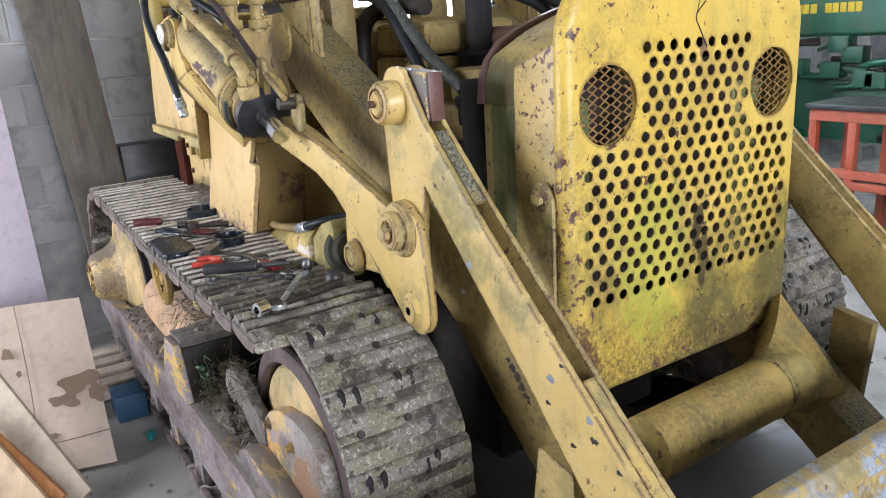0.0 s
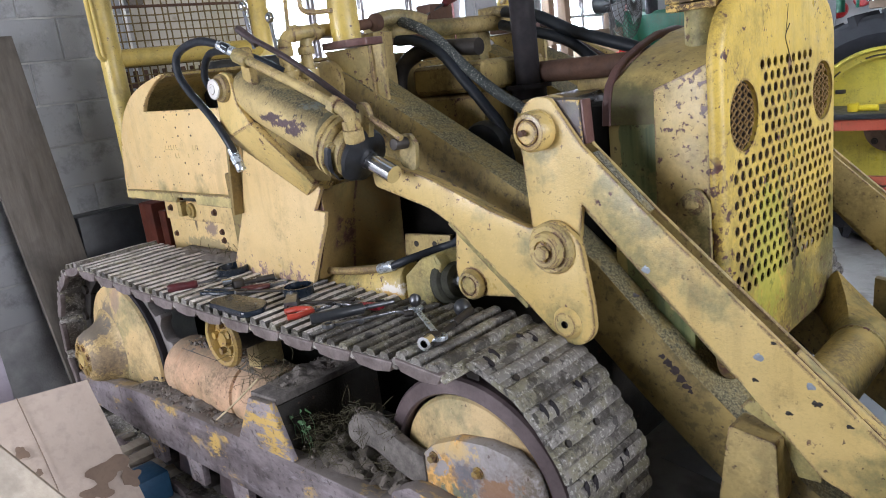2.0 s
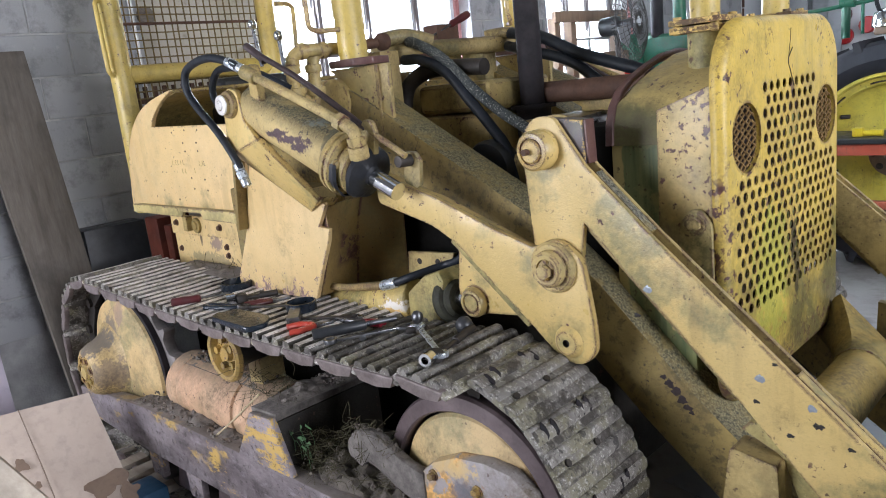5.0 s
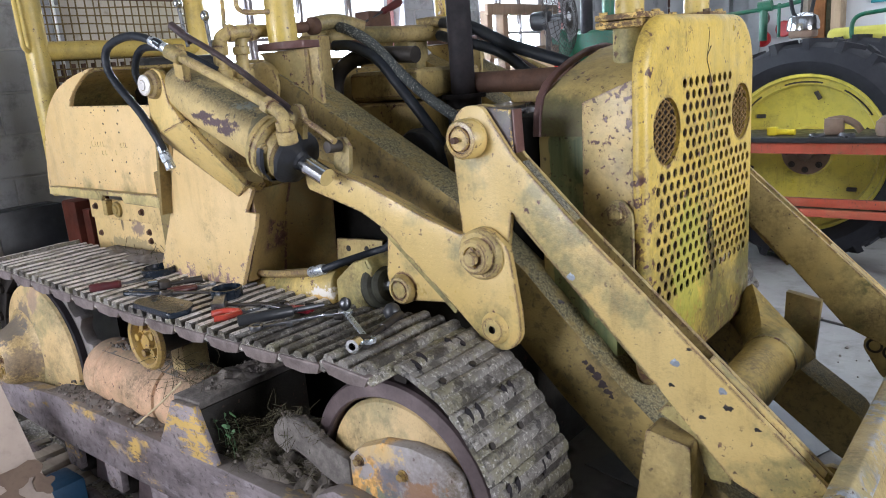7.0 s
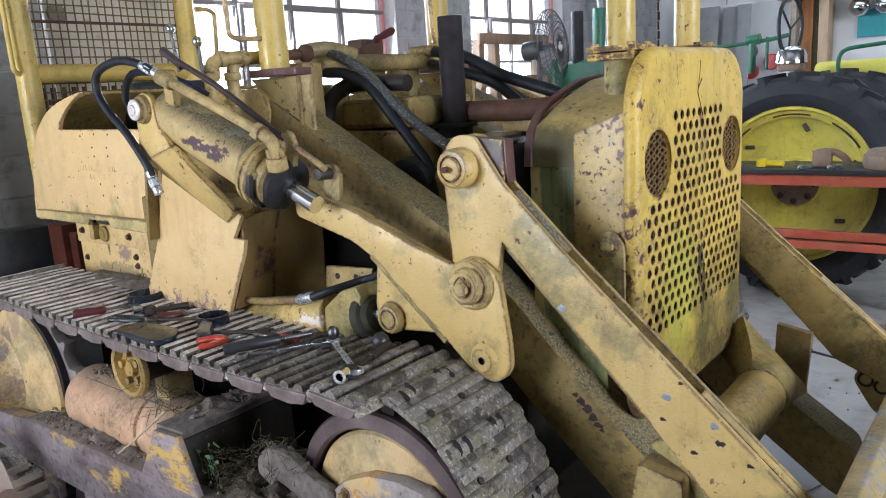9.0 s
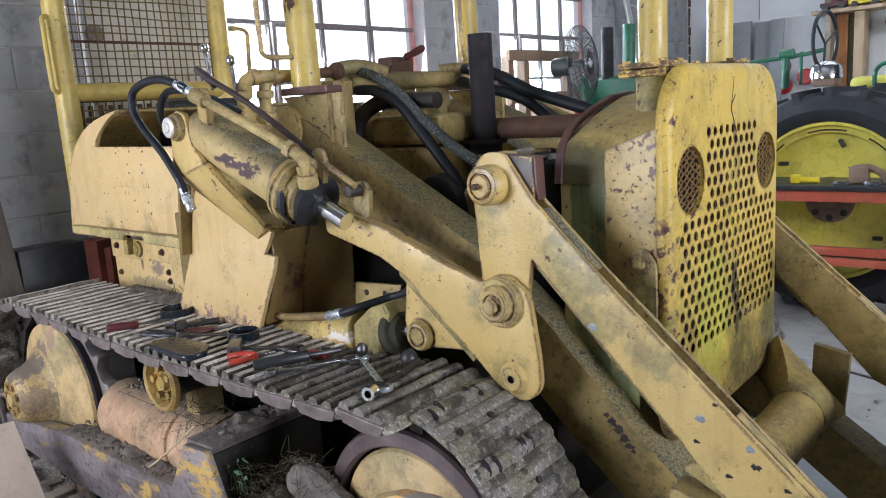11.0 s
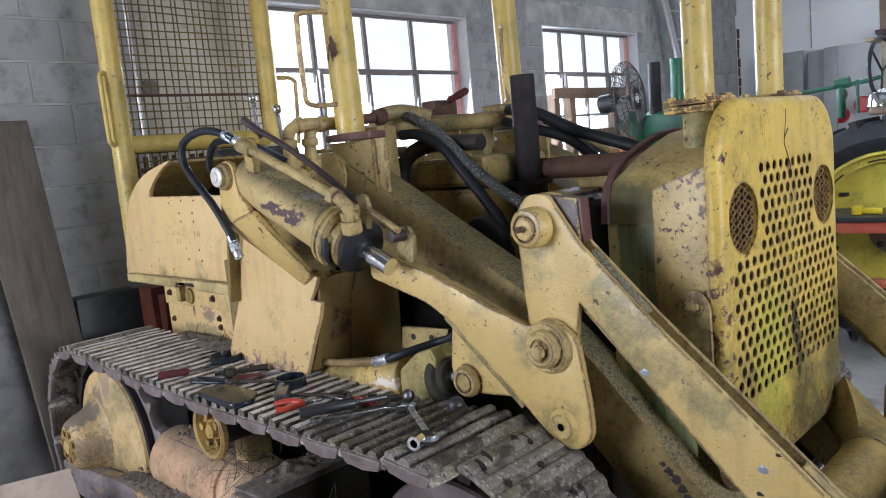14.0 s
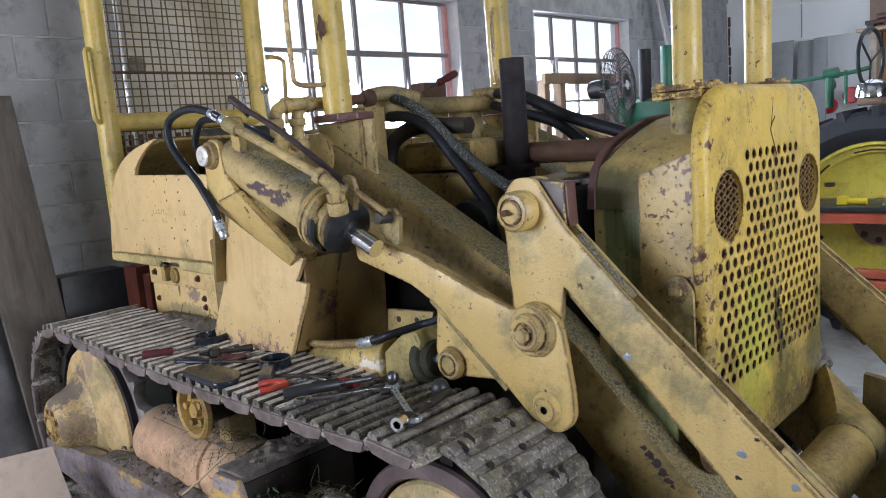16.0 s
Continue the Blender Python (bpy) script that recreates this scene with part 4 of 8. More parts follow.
bolt_me = finish("shoe_bolt", bolts_bmesh(), dark_steel)
bm = B()
lump(bm, (0, 0, 0), (0.020, 0.010, 0.006), 2, 0.3, 2)
slot_me = finish("link_slot", bm, stack_mat)


def build_track(y0):
    """One closed track: shoes with their links, grousers, lips and bolts along the line."""
    P = resample(track_line(), PITCH)
    for i, p in enumerate(P):
        a, b = P[i - 1], P[(i + 1) % len(P)]
        ang = math.degrees(math.atan2(b.y - a.y, b.x - a.x))
        m = Matrix.Translation((p.x, y0, p.y)) @ pose(0, 0, 0, 0, -ang, 0)
        front = p.x > -1.63
        shoe = new("track_shoe", shoe_me if front else shoe_dark_me)
        shoe.parent = loader
        shoe.matrix_parent_inverse = INV
        shoe.matrix_basis = m @ pose(0, 0.003 * random.uniform(-1, 1), 0.002 * random.uniform(-1, 1), random.uniform(-0.5, 0.5), random.uniform(-0.8, 0.8), random.uniform(-0.4, 0.4))
        link = new("track_link", link_me)
        link.parent = shoe
        if not front:
            lip = new("shoe_lip", lip_me)
            lip.parent = shoe
        for x in (-0.064, -0.010, 0.044):
            ob = new("grouser", rib_low_me if front else rib_mid_me if p.x > -2.12 else rib_me)
            ob.parent, ob.location = shoe, (x, 0, 0)
        if front:
            for y in (0.115, 0.150, 0.262, 0.290):
                ob = new("link_slot", slot_me)
                ob.parent, ob.location = shoe, (-0.066 + 0.006 * random.uniform(-1, 1), y, 0.054)
        for x in (0.017,) if front else (-0.037, 0.017):
            for y in (0.13, 0.25):
                ob = new("shoe_bolt", bolt_me)
                ob.parent, ob.location = shoe, (x, y, 0)


build_track(YT0)
build_track(2 * YC - YT1)


def undercarriage(s):
    """Sprocket, idler, rollers and track frame of one side; s mirrors it to the far side."""
    def Y(y):
        return y if s > 0 else 2 * YC - y

    # sprocket: toothed ring, disc cover and final drive boss
    bm = B()
    teeth = []
    for k in range(20):
        for da, r in ((-0.105, 0.352), (-0.06, 0.362), (-0.02, 0.402), (0.02, 0.402), (0.06, 0.362), (0.105, 0.352)):
            a = 2 * math.pi * k / 20 + da
            teeth.append((SPR[0] - 0.02 + r * math.cos(a), SPR[1] + 0.01 + r * math.sin(a)))
    plate(bm, teeth, Y(0.59), Y(0.64), 0.004)
    lp("sprocket_ring", bm, sprocket_steel, "worn toothed drive sprocket")
    bm = B()
    lathe(bm, [(0.0, -0.02), (0.10, -0.016), (0.20, -0.006), (0.29, 0.008), (0.312, 0.016), (0.318, 0.028)], (SPR[0] - 0.02, Y(0.53), SPR[1] + 0.035), (0, s, 0), 64)
    lp("sprocket_disc", bm, paint_disc, "round cream yellow sprocket cover")
    bm = B()
    lathe(bm, [(0.300, 0.030), (0.326, 0.030), (0.330, 0.034), (0.330, 0.058), (0.30, 0.06)], (SPR[0] - 0.02, Y(0.53), SPR[1] + 0.03), (0, s, 0), 64)
    lp("cover_flange", bm, stack_mat, "black oily flange behind the sprocket cover")
    # the drive boss: a cast cone that flares out of the disc, with a bolted hub
    HX, HZ = -3.715, 0.555
    bm = B()
    lathe(bm, [(0.0, -0.03), (0.085, -0.03), (0.102, -0.018), (0.116, 0.008), (0.126, 0.040), (0.138, 0.062), (0.152, 0.080), (0.172, 0.096), (0.195, 0.110), (0.205, 0.125)], (HX, Y(0.425), HZ), (0, s, 0), 48)
    boss = lp("final_drive_housing", bm, paint_boss, "worn cream final drive housing with a bolted hub")
    bolts([(HX + 0.058 * math.cos(a), Y(0.396), HZ + 0.058 * math.sin(a)) for a in [2 * math.pi * k / 7 + 0.3 for k in range(7)]], (0, -s, 0), 0.014, 0.010, paint_roller, boss)
    bm = B()
    lathe(bm, [(0.0, -0.012), (0.03, -0.01), (0.036, 0.005)], (HX, Y(0.394), HZ), (0, s, 0), 20)
    lp("hub_cap", bm, paint_yellow, "", boss)
    # idler: heavy rim, bulging cover
    IX = -1.622
    bm = B()
    lathe(bm, [(0.262, 0.06), (0.262, -0.010), (0.267, -0.016), (0.304, -0.010), (0.310, -0.002), (0.311, 0.03), (0.285, 0.05), (0.285, 0.12), (0.305, 0.13), (0.305, 0.17), (0.22, 0.175)], (IX, Y(0.572), IDL[1]), (0, s, 0), 72)
    lp("idler_rim", bm, purple_rim, "purple brown worn steel idler rim")
    bm = B()
    lathe(bm, [(0.0, -0.040), (0.05, -0.039), (0.12, -0.030), (0.20, -0.014), (0.245, -0.004), (0.254, 0.006), (0.254, 0.06)], (IX, Y(0.575), IDL[1]), (0, s, 0), 64)
    lp("idler_cover", bm, paint_disc, "domed cream yellow idler cover")
    bm = B()
    lathe(bm, [(0.0, 0.062), (0.28, 0.062), (0.28, 0.075), (0.0, 0.075)], (IX, Y(0.575), IDL[1]), (0, s, 0), 40)
    lp("idler_web", bm, stack_mat)
    # idler bearing cap with two bolts, on the slide
    bm = B()
    plate(bm, rounded([(-1.80, 0.38), (-1.80, 0.56), (-1.77, 0.62), (-1.71, 0.673), (-1.625, 0.711), (-1.53, 0.723), (-1.45, 0.715), (-1.39, 0.675), (-1.37, 0.60), (-1.37, 0.45), (-1.42, 0.38)], 0.03, 4), Y(0.518), Y(0.57), 0.022)
    cap = lp("idler_bearing_cap", bm, paint_cap, "worn grey and rust stained idler bearing cap")
    bolts([(-1.706, Y(0.518), 0.637), (-1.555, Y(0.518), 0.640)], (0, -s, 0), 0.011, 0.016, paint_roller, cap)
    # track frame: long rail, cross box, slide
    bm = B()
    plate(bm, [(-3.98, 0.30), (-3.3, 0.275), (-2.3, 0.285), (-1.75, 0.31), (-1.40, 0.36), (-1.40, 0.45), (-1.75, 0.49), (-2.29, 0.49), (-3.3, 0.475), (-3.98, 0.42)], Y(0.44), Y(0.50), 0.008)
    box(bm, -3.95, -1.5, min(Y(0.502), Y(0.84)), max(Y(0.502), Y(0.84)), 0.28, 0.41, 0.005)
    lp("track_frame", bm, paint_frame, "dark worn track frame rail with scraps of yellow paint")
    bm = B()
    plate(bm, [(-2.56, 0.485), (-2.25, 0.492), (-2.325, 0.668), (-2.445, 0.662)], Y(0.435), Y(0.458), 0.005)
    lp("frame_bracket", bm, paint_chip_patch, "scraped bracket with yellow paint patches")
    bm = B()
    plate(bm, [(-2.47, 0.645), (-2.325, 0.65), (-2.325, 0.674), (-2.47, 0.668)], Y(0.460), Y(0.87), 0.004)
    lp("frame_top_plate", bm, dirt_crust, "dirt covered top plate of the frame's cross box")
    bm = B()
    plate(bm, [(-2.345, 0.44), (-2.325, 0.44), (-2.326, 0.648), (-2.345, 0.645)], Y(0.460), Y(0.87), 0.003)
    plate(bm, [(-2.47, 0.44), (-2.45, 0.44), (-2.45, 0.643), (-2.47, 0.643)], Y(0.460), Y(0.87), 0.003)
    lp("frame_cross_plate", bm, paint_grease_shade, "dirty plate of the frame's cross box")
    bm = B()
    yk = curve_points([(-2.055, 0, 0.60), (-2.04, 0, 0.655), (-1.985, 0, 0.69), (-1.91, 0, 0.69), (-1.85, 0, 0.66), (-1.80, 0, 0.642), (-1.74, 0, 0.63)], 4) + curve_points([(-1.74, 0, 0.53), (-1.83, 0, 0.545), (-1.90, 0, 0.575), (-1.965, 0, 0.595), (-2.0, 0, 0.57)], 4)
    plate(bm, [(q.x, q.z) for q in yk], Y(0.51), Y(0.545), 0.014)
    bmesh.ops.subdivide_edges(bm, edges=bm.edges[:], cuts=2, use_grid_fill=True)
    for v in bm.verts:
        v.co += Vector((0.2, -0.6 * s, 0.6)) * 0.008 * (noise.noise(v.co * 17) + 0.8 * noise.noise(v.co * 45))
    lp("idler_yoke", bm, dirt_crust, "dirt covered idler yoke")
    bm = B()
    plate(bm, rounded([(-1.84, 0.40), (-1.48, 0.42), (-1.42, 0.50), (-1.62, 0.545), (-1.76, 0.56), (-1.84, 0.52)], 0.03, 4), Y(0.462), Y(0.52), 0.012)
    lp("idler_slide", bm, paint_chip_patch, "scraped slide block with scraps of yellow")
    # recoil spring housing: an orange tank
    bm = B()
    tank_y = Y(0.64)
    lathe(bm, [(0.0, 0.0), (0.06, 0.004), (0.105, 0.025), (0.125, 0.06), (0.127, 0.14), (0.123, 0.145), (0.127, 0.15), (0.127, 0.55), (0.118, 0.555), (0.118, 0.565), (0.127, 0.57), (0.127, 0.76), (0.0, 0.76)], (-3.28, tank_y, 0.535), (1, 0, 0.0), 40)
    lp("spring_housing", bm, paint_orange, "faded orange recoil spring housing with dirt on top")
    # carrier roller
    bm = B()
    lathe(bm, [(0.0, 0.004), (0.024, 0.004), (0.030, 0.020), (0.060, 0.024), (0.070, 0.022), (0.078, -0.002), (0.090, -0.006), (0.098, 0.002), (0.099, 0.018), (0.07, 0.03)], (-2.66, Y(0.495), 0.796), (0, s, 0), 40)
    rol = lp("carrier_roller", bm, paint_roller, "brown yellow carrier roller with a bolted cap")
    bolts([(-2.66 + 0.050 * math.cos(a), Y(0.517), 0.796 + 0.050 * math.sin(a)) for a in [2 * math.pi * k / 5 + 0.5 for k in range(5)]], (0, -s, 0), 0.0135, 0.020, paint_roller, rol)
    bm = B()
    rod(bm, (-2.66, Y(0.524), 0.796), (-2.66, Y(0.74), 0.796), 0.058, 28)
    lp("roller_barrel", bm, dark_steel, "", rol)
    bm = B()
    box(bm, -2.70, -2.62, min(Y(0.60), Y(0.70)), max(Y(0.60), Y(0.70)), 0.42, 0.75, 0.01)
    lp("roller_post", bm, paint_dirty)
    for x in (-3.3, -2.98, -2.66, -2.34, -2.02):
        bm = B()
        lathe(bm, [(0.0, 0.0), (0.035, 0.0), (0.04, 0.01), (0.045, 0.05), (0.09, 0.052), (0.095, 0.07), (0.085, 0.11), (0.085, 0.20), (0.095, 0.24), (0.09, 0.26), (0.0, 0.26)], (x, Y(0.47), 0.175), (0, s, 0), 28)
        bot = lp("track_roller", bm, dark_steel, "dark dirty bottom track roller")
        bm = B()
        plate(bm, [(x - 0.05, 0.17), (x + 0.05, 0.17), (x + 0.06, 0.29), (x - 0.06, 0.29)], Y(0.452), Y(0.48), 0.006)
        hexbolt(bm, (x, Y(0.452), 0.2), (0, -s, 0), 0.016, 0.012)
        lp("roller_bracket", bm, paint_frame)
    # guide guard between the rollers
    for x in (-3.14, -2.82, -2.50, -2.18):
        bm = B()
        plate(bm, [(x - 0.1, 0.12), (x + 0.1, 0.12), (x + 0.06, 0.26), (x - 0.06, 0.26)], Y(0.50), Y(0.512), 0.003)
        lp("roller_guard", bm, purple_rim, "worn roller guard plate")


undercarriage(1)
undercarriage(-1)

# -- dirt and dead grass lying on the near track frame
bm = B()
dirt_bed(bm, -3.42, -2.5, 0.452, 0.56, 0.470, 0.026, 90, 14, 3)
dirt_bed(bm, -3.15, -2.58, 0.575, 0.70, 0.647, 0.016, 60, 16, 8)
dirt_bed(bm, -2.468, -2.328, 0.52, 0.87, 0.674, 0.030, 24, 60, 5)
for k in range(170):
    lump(bm, (random.uniform(-2.46, -2.335), 0.50 + 0.36 * random.random() ** 0.7, 0.678 + 0.008 * random.random()), [0.002 + 0.006 * random.random() ** 2] * 3, k + 31, 0.5, 1)
dirt_bed(bm, -1.95, -1.45, 0.448, 0.52, 0.485, 0.022, 50, 12, 6)
for k in range(240):
    lump(bm, (random.uniform(-3.4, -2.5), random.uniform(0.452, 0.55), 0.480 + 0.012 * random.random()), [0.002 + 0.006 * random.random() ** 2] * 3, k, 0.5, 1)
for k in range(120):
    x, y = random.uniform(-3.15, -2.6), random.uniform(0.60, 0.70)
    lump(bm, (x, y, 0.662 + 0.006 * random.random()), [0.003 + 0.007 * random.random() ** 2] * 3, k, 0.5, 1)
dirt_bed(bm, -3.62, -2.98, 0.80, 0.94, 0.935, 0.02, 60, 16, 11)
tagged(new("dirt", finish("dirt", bm, dirt_mat)), "dry grey brown soil and crumbs lying on the track frame", "dirt", kind="stuff")
bm = B()
dirt_bed(bm, -2.31, -1.72, 0.455, 0.80, 0.468, 0.085, 60, 30, 7)
for k in range(120):
    lump(bm, (random.uniform(-2.28, -1.78), random.uniform(0.46, 0.75), 0.49 + 0.05 * random.random()), [0.003 + 0.009 * random.random() ** 2] * 3, k, 0.5, 1)
for k in range(60):
    x = random.uniform(-2.03, -1.84)
    lump(bm, (x, random.uniform(0.515, 0.545), 0.688 - 0.45 * max(0, x + 1.92) + 0.004 * random.random()), [0.002 + 0.006 * random.random() ** 2] * 3, k + 300, 0.5, 1)
tagged(new("soil", finish("soil", bm, soil_dark)), "dark soil packed into the track frame", "soil", kind="stuff")


def strands(bm, n, x0, x1, y0, y1, z0, z1, ln, r):
    for k in range(n):
        p = Vector((random.uniform(x0, x1), random.uniform(y0, y1), random.uniform(z0, z1)))
        d = Vector((random.gauss(0, 1), random.gauss(0, 0.6), random.gauss(0.1, 0.5))).normalized() * ln * random.uniform(0.4, 1.2)
        q = p + d * 0.5 + Vector((random.gauss(0, 0.02), random.gauss(0, 0.02), random.gauss(0, 0.02)))
        tube(bm, [p, q, p + d], r, 4, 3, False)


bm = B()
strands(bm, 260, -2.30, -2.06, 0.47, 0.60, 0.48, 0.60, 0.045, 0.0006)
strands(bm, 110, -2.08, -1.86, 0.505, 0.55, 0.63, 0.70, 0.035, 0.0007)
strands(bm, 40, -2.05, -1.85, 0.48, 0.60, 0.50, 0.56, 0.08, 0.0008)
strands(bm, 50, -2.62, -2.40, 0.50, 0.60, 0.66, 0.74, 0.10, 0.0008)
strands(bm, 40, -3.5, -2.95, 0.84, 0.92, 0.92, 0.945, 0.08, 0.0011)
tagged(new("dead_grass", finish("dead_grass", bm, moss_grass)), "dead grass stalks tangled in the track frame", "grass", kind="stuff")
bm = B()
tube(bm, [(-2.83, 0.47, 0.44), (-2.62, 0.475, 0.58), (-2.46, 0.49, 0.70)], 0.0035, 6, 6)
tagged(new("straw_stalk", finish("straw_stalk", bm, straw_mat)), "single pale dry straw stalk on the track frame", "straw")
bm = B()
for k in range(9):
    a, ln = random.uniform(-0.8, 3.6), random.uniform(0.014, 0.026)
    c = Vector((-2.29 + random.uniform(-0.03, 0.05), 0.50 + random.uniform(-0.02, 0.02), 0.585 + random.uniform(-0.03, 0.035)))
    pts = [(0, 0), (0.3, 0.26), (0.7, 0.25), (1.0, 0), (0.7, -0.25), (0.3, -0.26)]
    extrude(bm, [c + Vector((x * math.cos(a) - z * math.sin(a), 0.3 * math.sin(3 * x + k), x * math.sin(a) + z * math.cos(a))) * ln for x, z in pts], (0, 0.0012, 0))
    tube(bm, [c, c + Vector((0.004, 0.008, -0.03)), c + Vector((0.0, 0.01, -0.07))], 0.001, 4, 2)
tagged(new("weed", finish("weed", bm, leaf_mat)), "small green weed growing in the dirt", "weed")

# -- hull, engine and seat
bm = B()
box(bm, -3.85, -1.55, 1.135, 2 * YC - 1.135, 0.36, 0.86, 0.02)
lp("hull", bm, paint_grease_shade, "black greasy hull between the tracks, darkened for cavity shade")
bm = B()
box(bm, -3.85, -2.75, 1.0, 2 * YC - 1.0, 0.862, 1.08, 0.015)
lp("floor_housing", bm, paint_grease_shade)
# hull flanks coloured black so the cavities behind the track look unlit
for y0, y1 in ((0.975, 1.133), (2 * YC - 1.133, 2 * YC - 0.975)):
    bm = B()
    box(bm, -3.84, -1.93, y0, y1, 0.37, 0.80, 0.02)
    lp("hull_side", bm, shade_black)
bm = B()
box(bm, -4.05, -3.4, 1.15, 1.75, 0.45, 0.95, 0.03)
lp("rear_housing", bm, paint_grease_shade)
# side frame under the seat box with its bolts
bm = B()
plate(bm, [(-3.80, 0.87), (-2.95, 0.90), (-2.95, 1.060), (-3.80, 1.054)], 0.945, 0.975, 0.006)
sf = lp("side_frame_plate", bm, paint_side_frame, "cream side frame plate with bolts and a purple scrape")
bm = B()
plate(bm, [(-3.80, 1.050), (-2.95, 1.056), (-2.95, 1.142), (-3.80, 1.142)], 0.936, 0.9445, 0.003)
upper = lp("overlap_plate", bm, paint_side_frame, "", sf)
bolts([(x, 0.936, z) for x, z in ((-3.74, 1.104), (-3.346, 1.100))], (0, -1, 0), 0.011, 0.014, rust_mat, upper)
bolts([(x, 0.945, z) for x, z in ((-3.328, 1.013), (-3.325, 0.975), (-3.179, 1.034), (-3.75, 0.978))], (0, -1, 0), 0.010, 0.012, rust_mat, sf)
bm = B()
lathe(bm, [(0.0, -0.018), (0.018, -0.018), (0.022, -0.012), (0.034, -0.01), (0.036, 0.0)], (-3.545, 0.935, 1.100), (0, 1, 0), 20)
lp("plug", bm, paint_roller, "", sf)
bm = B()
box(bm, -3.62, -3.585, 0.905, 0.9355, 1.075, 1.142, 0.003)
lp("frame_rib", bm, paint_yellow, "", sf)


def seat_box(s):
    """The fuel and battery box beside the seat with its round back corner."""
    def Y(y):
        return y if s > 0 else 2 * YC - y
    arc = [(p.x, p.z) for p in curve_points([(-3.985, 0, 1.24), (-3.935, 0, 1.42), (-3.87, 0, 1.525), (-3.80, 0, 1.585), (-3.72, 0, 1.63), (-3.60, 0, 1.667), (-3.43, 0, 1.697)], 4)]
    inner = [(p.x, p.z) for p in curve_points([(-3.40, 0, 1.694), (-3.49, 0, 1.666), (-3.573, 0, 1.622), (-3.622, 0, 1.585), (-3.645, 0, 1.552)], 4)]
    bm = B()
    plate(bm, [(-3.99, 1.19)] + arc + inner + [(-2.93, 1.54), (-2.95, 1.20), (-3.0, 1.19)], Y(0.855), Y(0.875), 0.004)
    # curved back sheet going in
    ring = [(-3.99, 1.19)] + arc
    ob = lp("seat_box_panel", bm, paint_seat_box, "cream yellow side box with drilled holes and a faded name")
    bm = B()
    extrude(bm, [(x, Y(0.876), z) for x, z in ring] + [(x + 0.012, Y(0.876), z - 0.014) for x, z in ring[::-1]], (0, s * 0.42, 0), 0.0)
    box(bm, -3.95, -2.95, min(Y(1.24), Y(1.27)), max(Y(1.24), Y(1.27)), 1.1, 1.58, 0.004)
    box(bm, -3.72, -2.95, min(Y(0.877), Y(1.23)), max(Y(0.877), Y(1.23)), 1.5, 1.52, 0.004)
    lp("seat_box_inside", bm, paint_yellow, "olive inside of the side box")
    bm = B()
    plate(bm, [(-3.90, 1.172), (-3.432, 1.166), (-3.415, 1.190), (-3.268, 1.190), (-3.252, 1.164), (-2.95, 1.160), (-2.95, 1.206), (-3.90, 1.209)], Y(0.815), Y(0.83), 0.004)
    box(bm, -3.90, -2.95, min(Y(0.8305), Y(0.854)), max(Y(0.8305), Y(0.854)), 1.191, 1.2055, 0.003)
    box(bm, -3.90, -2.95, min(Y(0.877), Y(1.2)), max(Y(0.877), Y(1.2)), 1.172, 1.188, 0.003)
    lp("box_ledge", bm, paint_ledge, "mossy ledge under the side box")
    return ob


near_panel = seat_box(1)
seat_box(-1)
bm = B()
rod(bm, (0, 0.001, 0), (0, -0.0012, 0), 0.0042, 8)
hole_me = finish("drilled_hole", bm, dark_steel)
for x, z in ((-3.466, 1.523), (-3.353, 1.529), (-3.247, 1.527), (-3.383, 1.477), (-3.27, 1.476), (-3.376, 1.442), (-3.269, 1.442), (-3.36, 1.33), (-3.25, 1.325), (-3.35, 1.285), (-3.24, 1.28), (-3.50, 1.235)):
    ob = new("drilled_hole", hole_me)
    ob.parent = near_panel
    ob.location = (x, 0.8549, z)
# the faded name: two groups of thin bars
for x, w, z in ((-3.509, 0.020, 1.385), (-3.480, 0.012, 1.385), (-3.460, 0.012, 1.385), (-3.435, 0.006, 1.385), (-3.415, 0.016, 1.385), (-3.276, 0.018, 1.382), (-3.250, 0.006, 1.382), (-3.237, 0.016, 1.382), (-3.432, 0.014, 1.350), (-3.405, 0.010, 1.350), (-3.322, 0.006, 1.352)):
    bm = B()
    box(bm, x, x + w, 0.8542, 0.8552, z, z + 0.003)
    box(bm, x, x + 0.003, 0.8542, 0.8552, z + 0.0032, z + 0.020)
    lp("faded_bar", bm, paint_cream, "", near_panel)

# seat cushion and backrest behind the box
bm = B()
box(bm, -3.6, -3.05, 1.22, 1.68, 1.32, 1.48, 0.05, 3)
box(bm, -3.78, -3.62, 1.22, 1.68, 1.40, 1.74, 0.05, 3)
lp("seat", bm, black_plastic, "dark padded operator's seat")

# tower: the cream box that carries the tilt cylinder
bm = B()
plate(bm, [(-3.03, 0.905), (-2.505, 0.925), (-2.451, 1.03), (-2.393, 1.136), (-2.378, 1.182), (-2.433, 1.186), (-2.38, 1.262), (-2.53, 1.345), (-2.70, 1.42), (-2.80, 1.40), (-2.885, 1.158)], 0.795, 0.812, 0.004)
tower = lp("tower_plate", bm, paint_tower, "cream tower plate scuffed along its foot")
# tower side: its shade is put into the darker tan
bm = B()
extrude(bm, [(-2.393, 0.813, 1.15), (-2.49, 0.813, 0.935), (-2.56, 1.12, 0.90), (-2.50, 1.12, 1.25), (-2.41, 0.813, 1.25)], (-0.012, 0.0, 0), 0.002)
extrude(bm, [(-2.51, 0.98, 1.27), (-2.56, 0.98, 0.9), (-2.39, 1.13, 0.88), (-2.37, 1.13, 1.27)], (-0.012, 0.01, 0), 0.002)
lp("tower_side", bm, paint_tan_shade, "brown yellow side of the tower with its shade painted in")
# tower interior, its shade painted as dark olive
bm = B()
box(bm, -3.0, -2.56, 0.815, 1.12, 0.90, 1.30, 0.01)
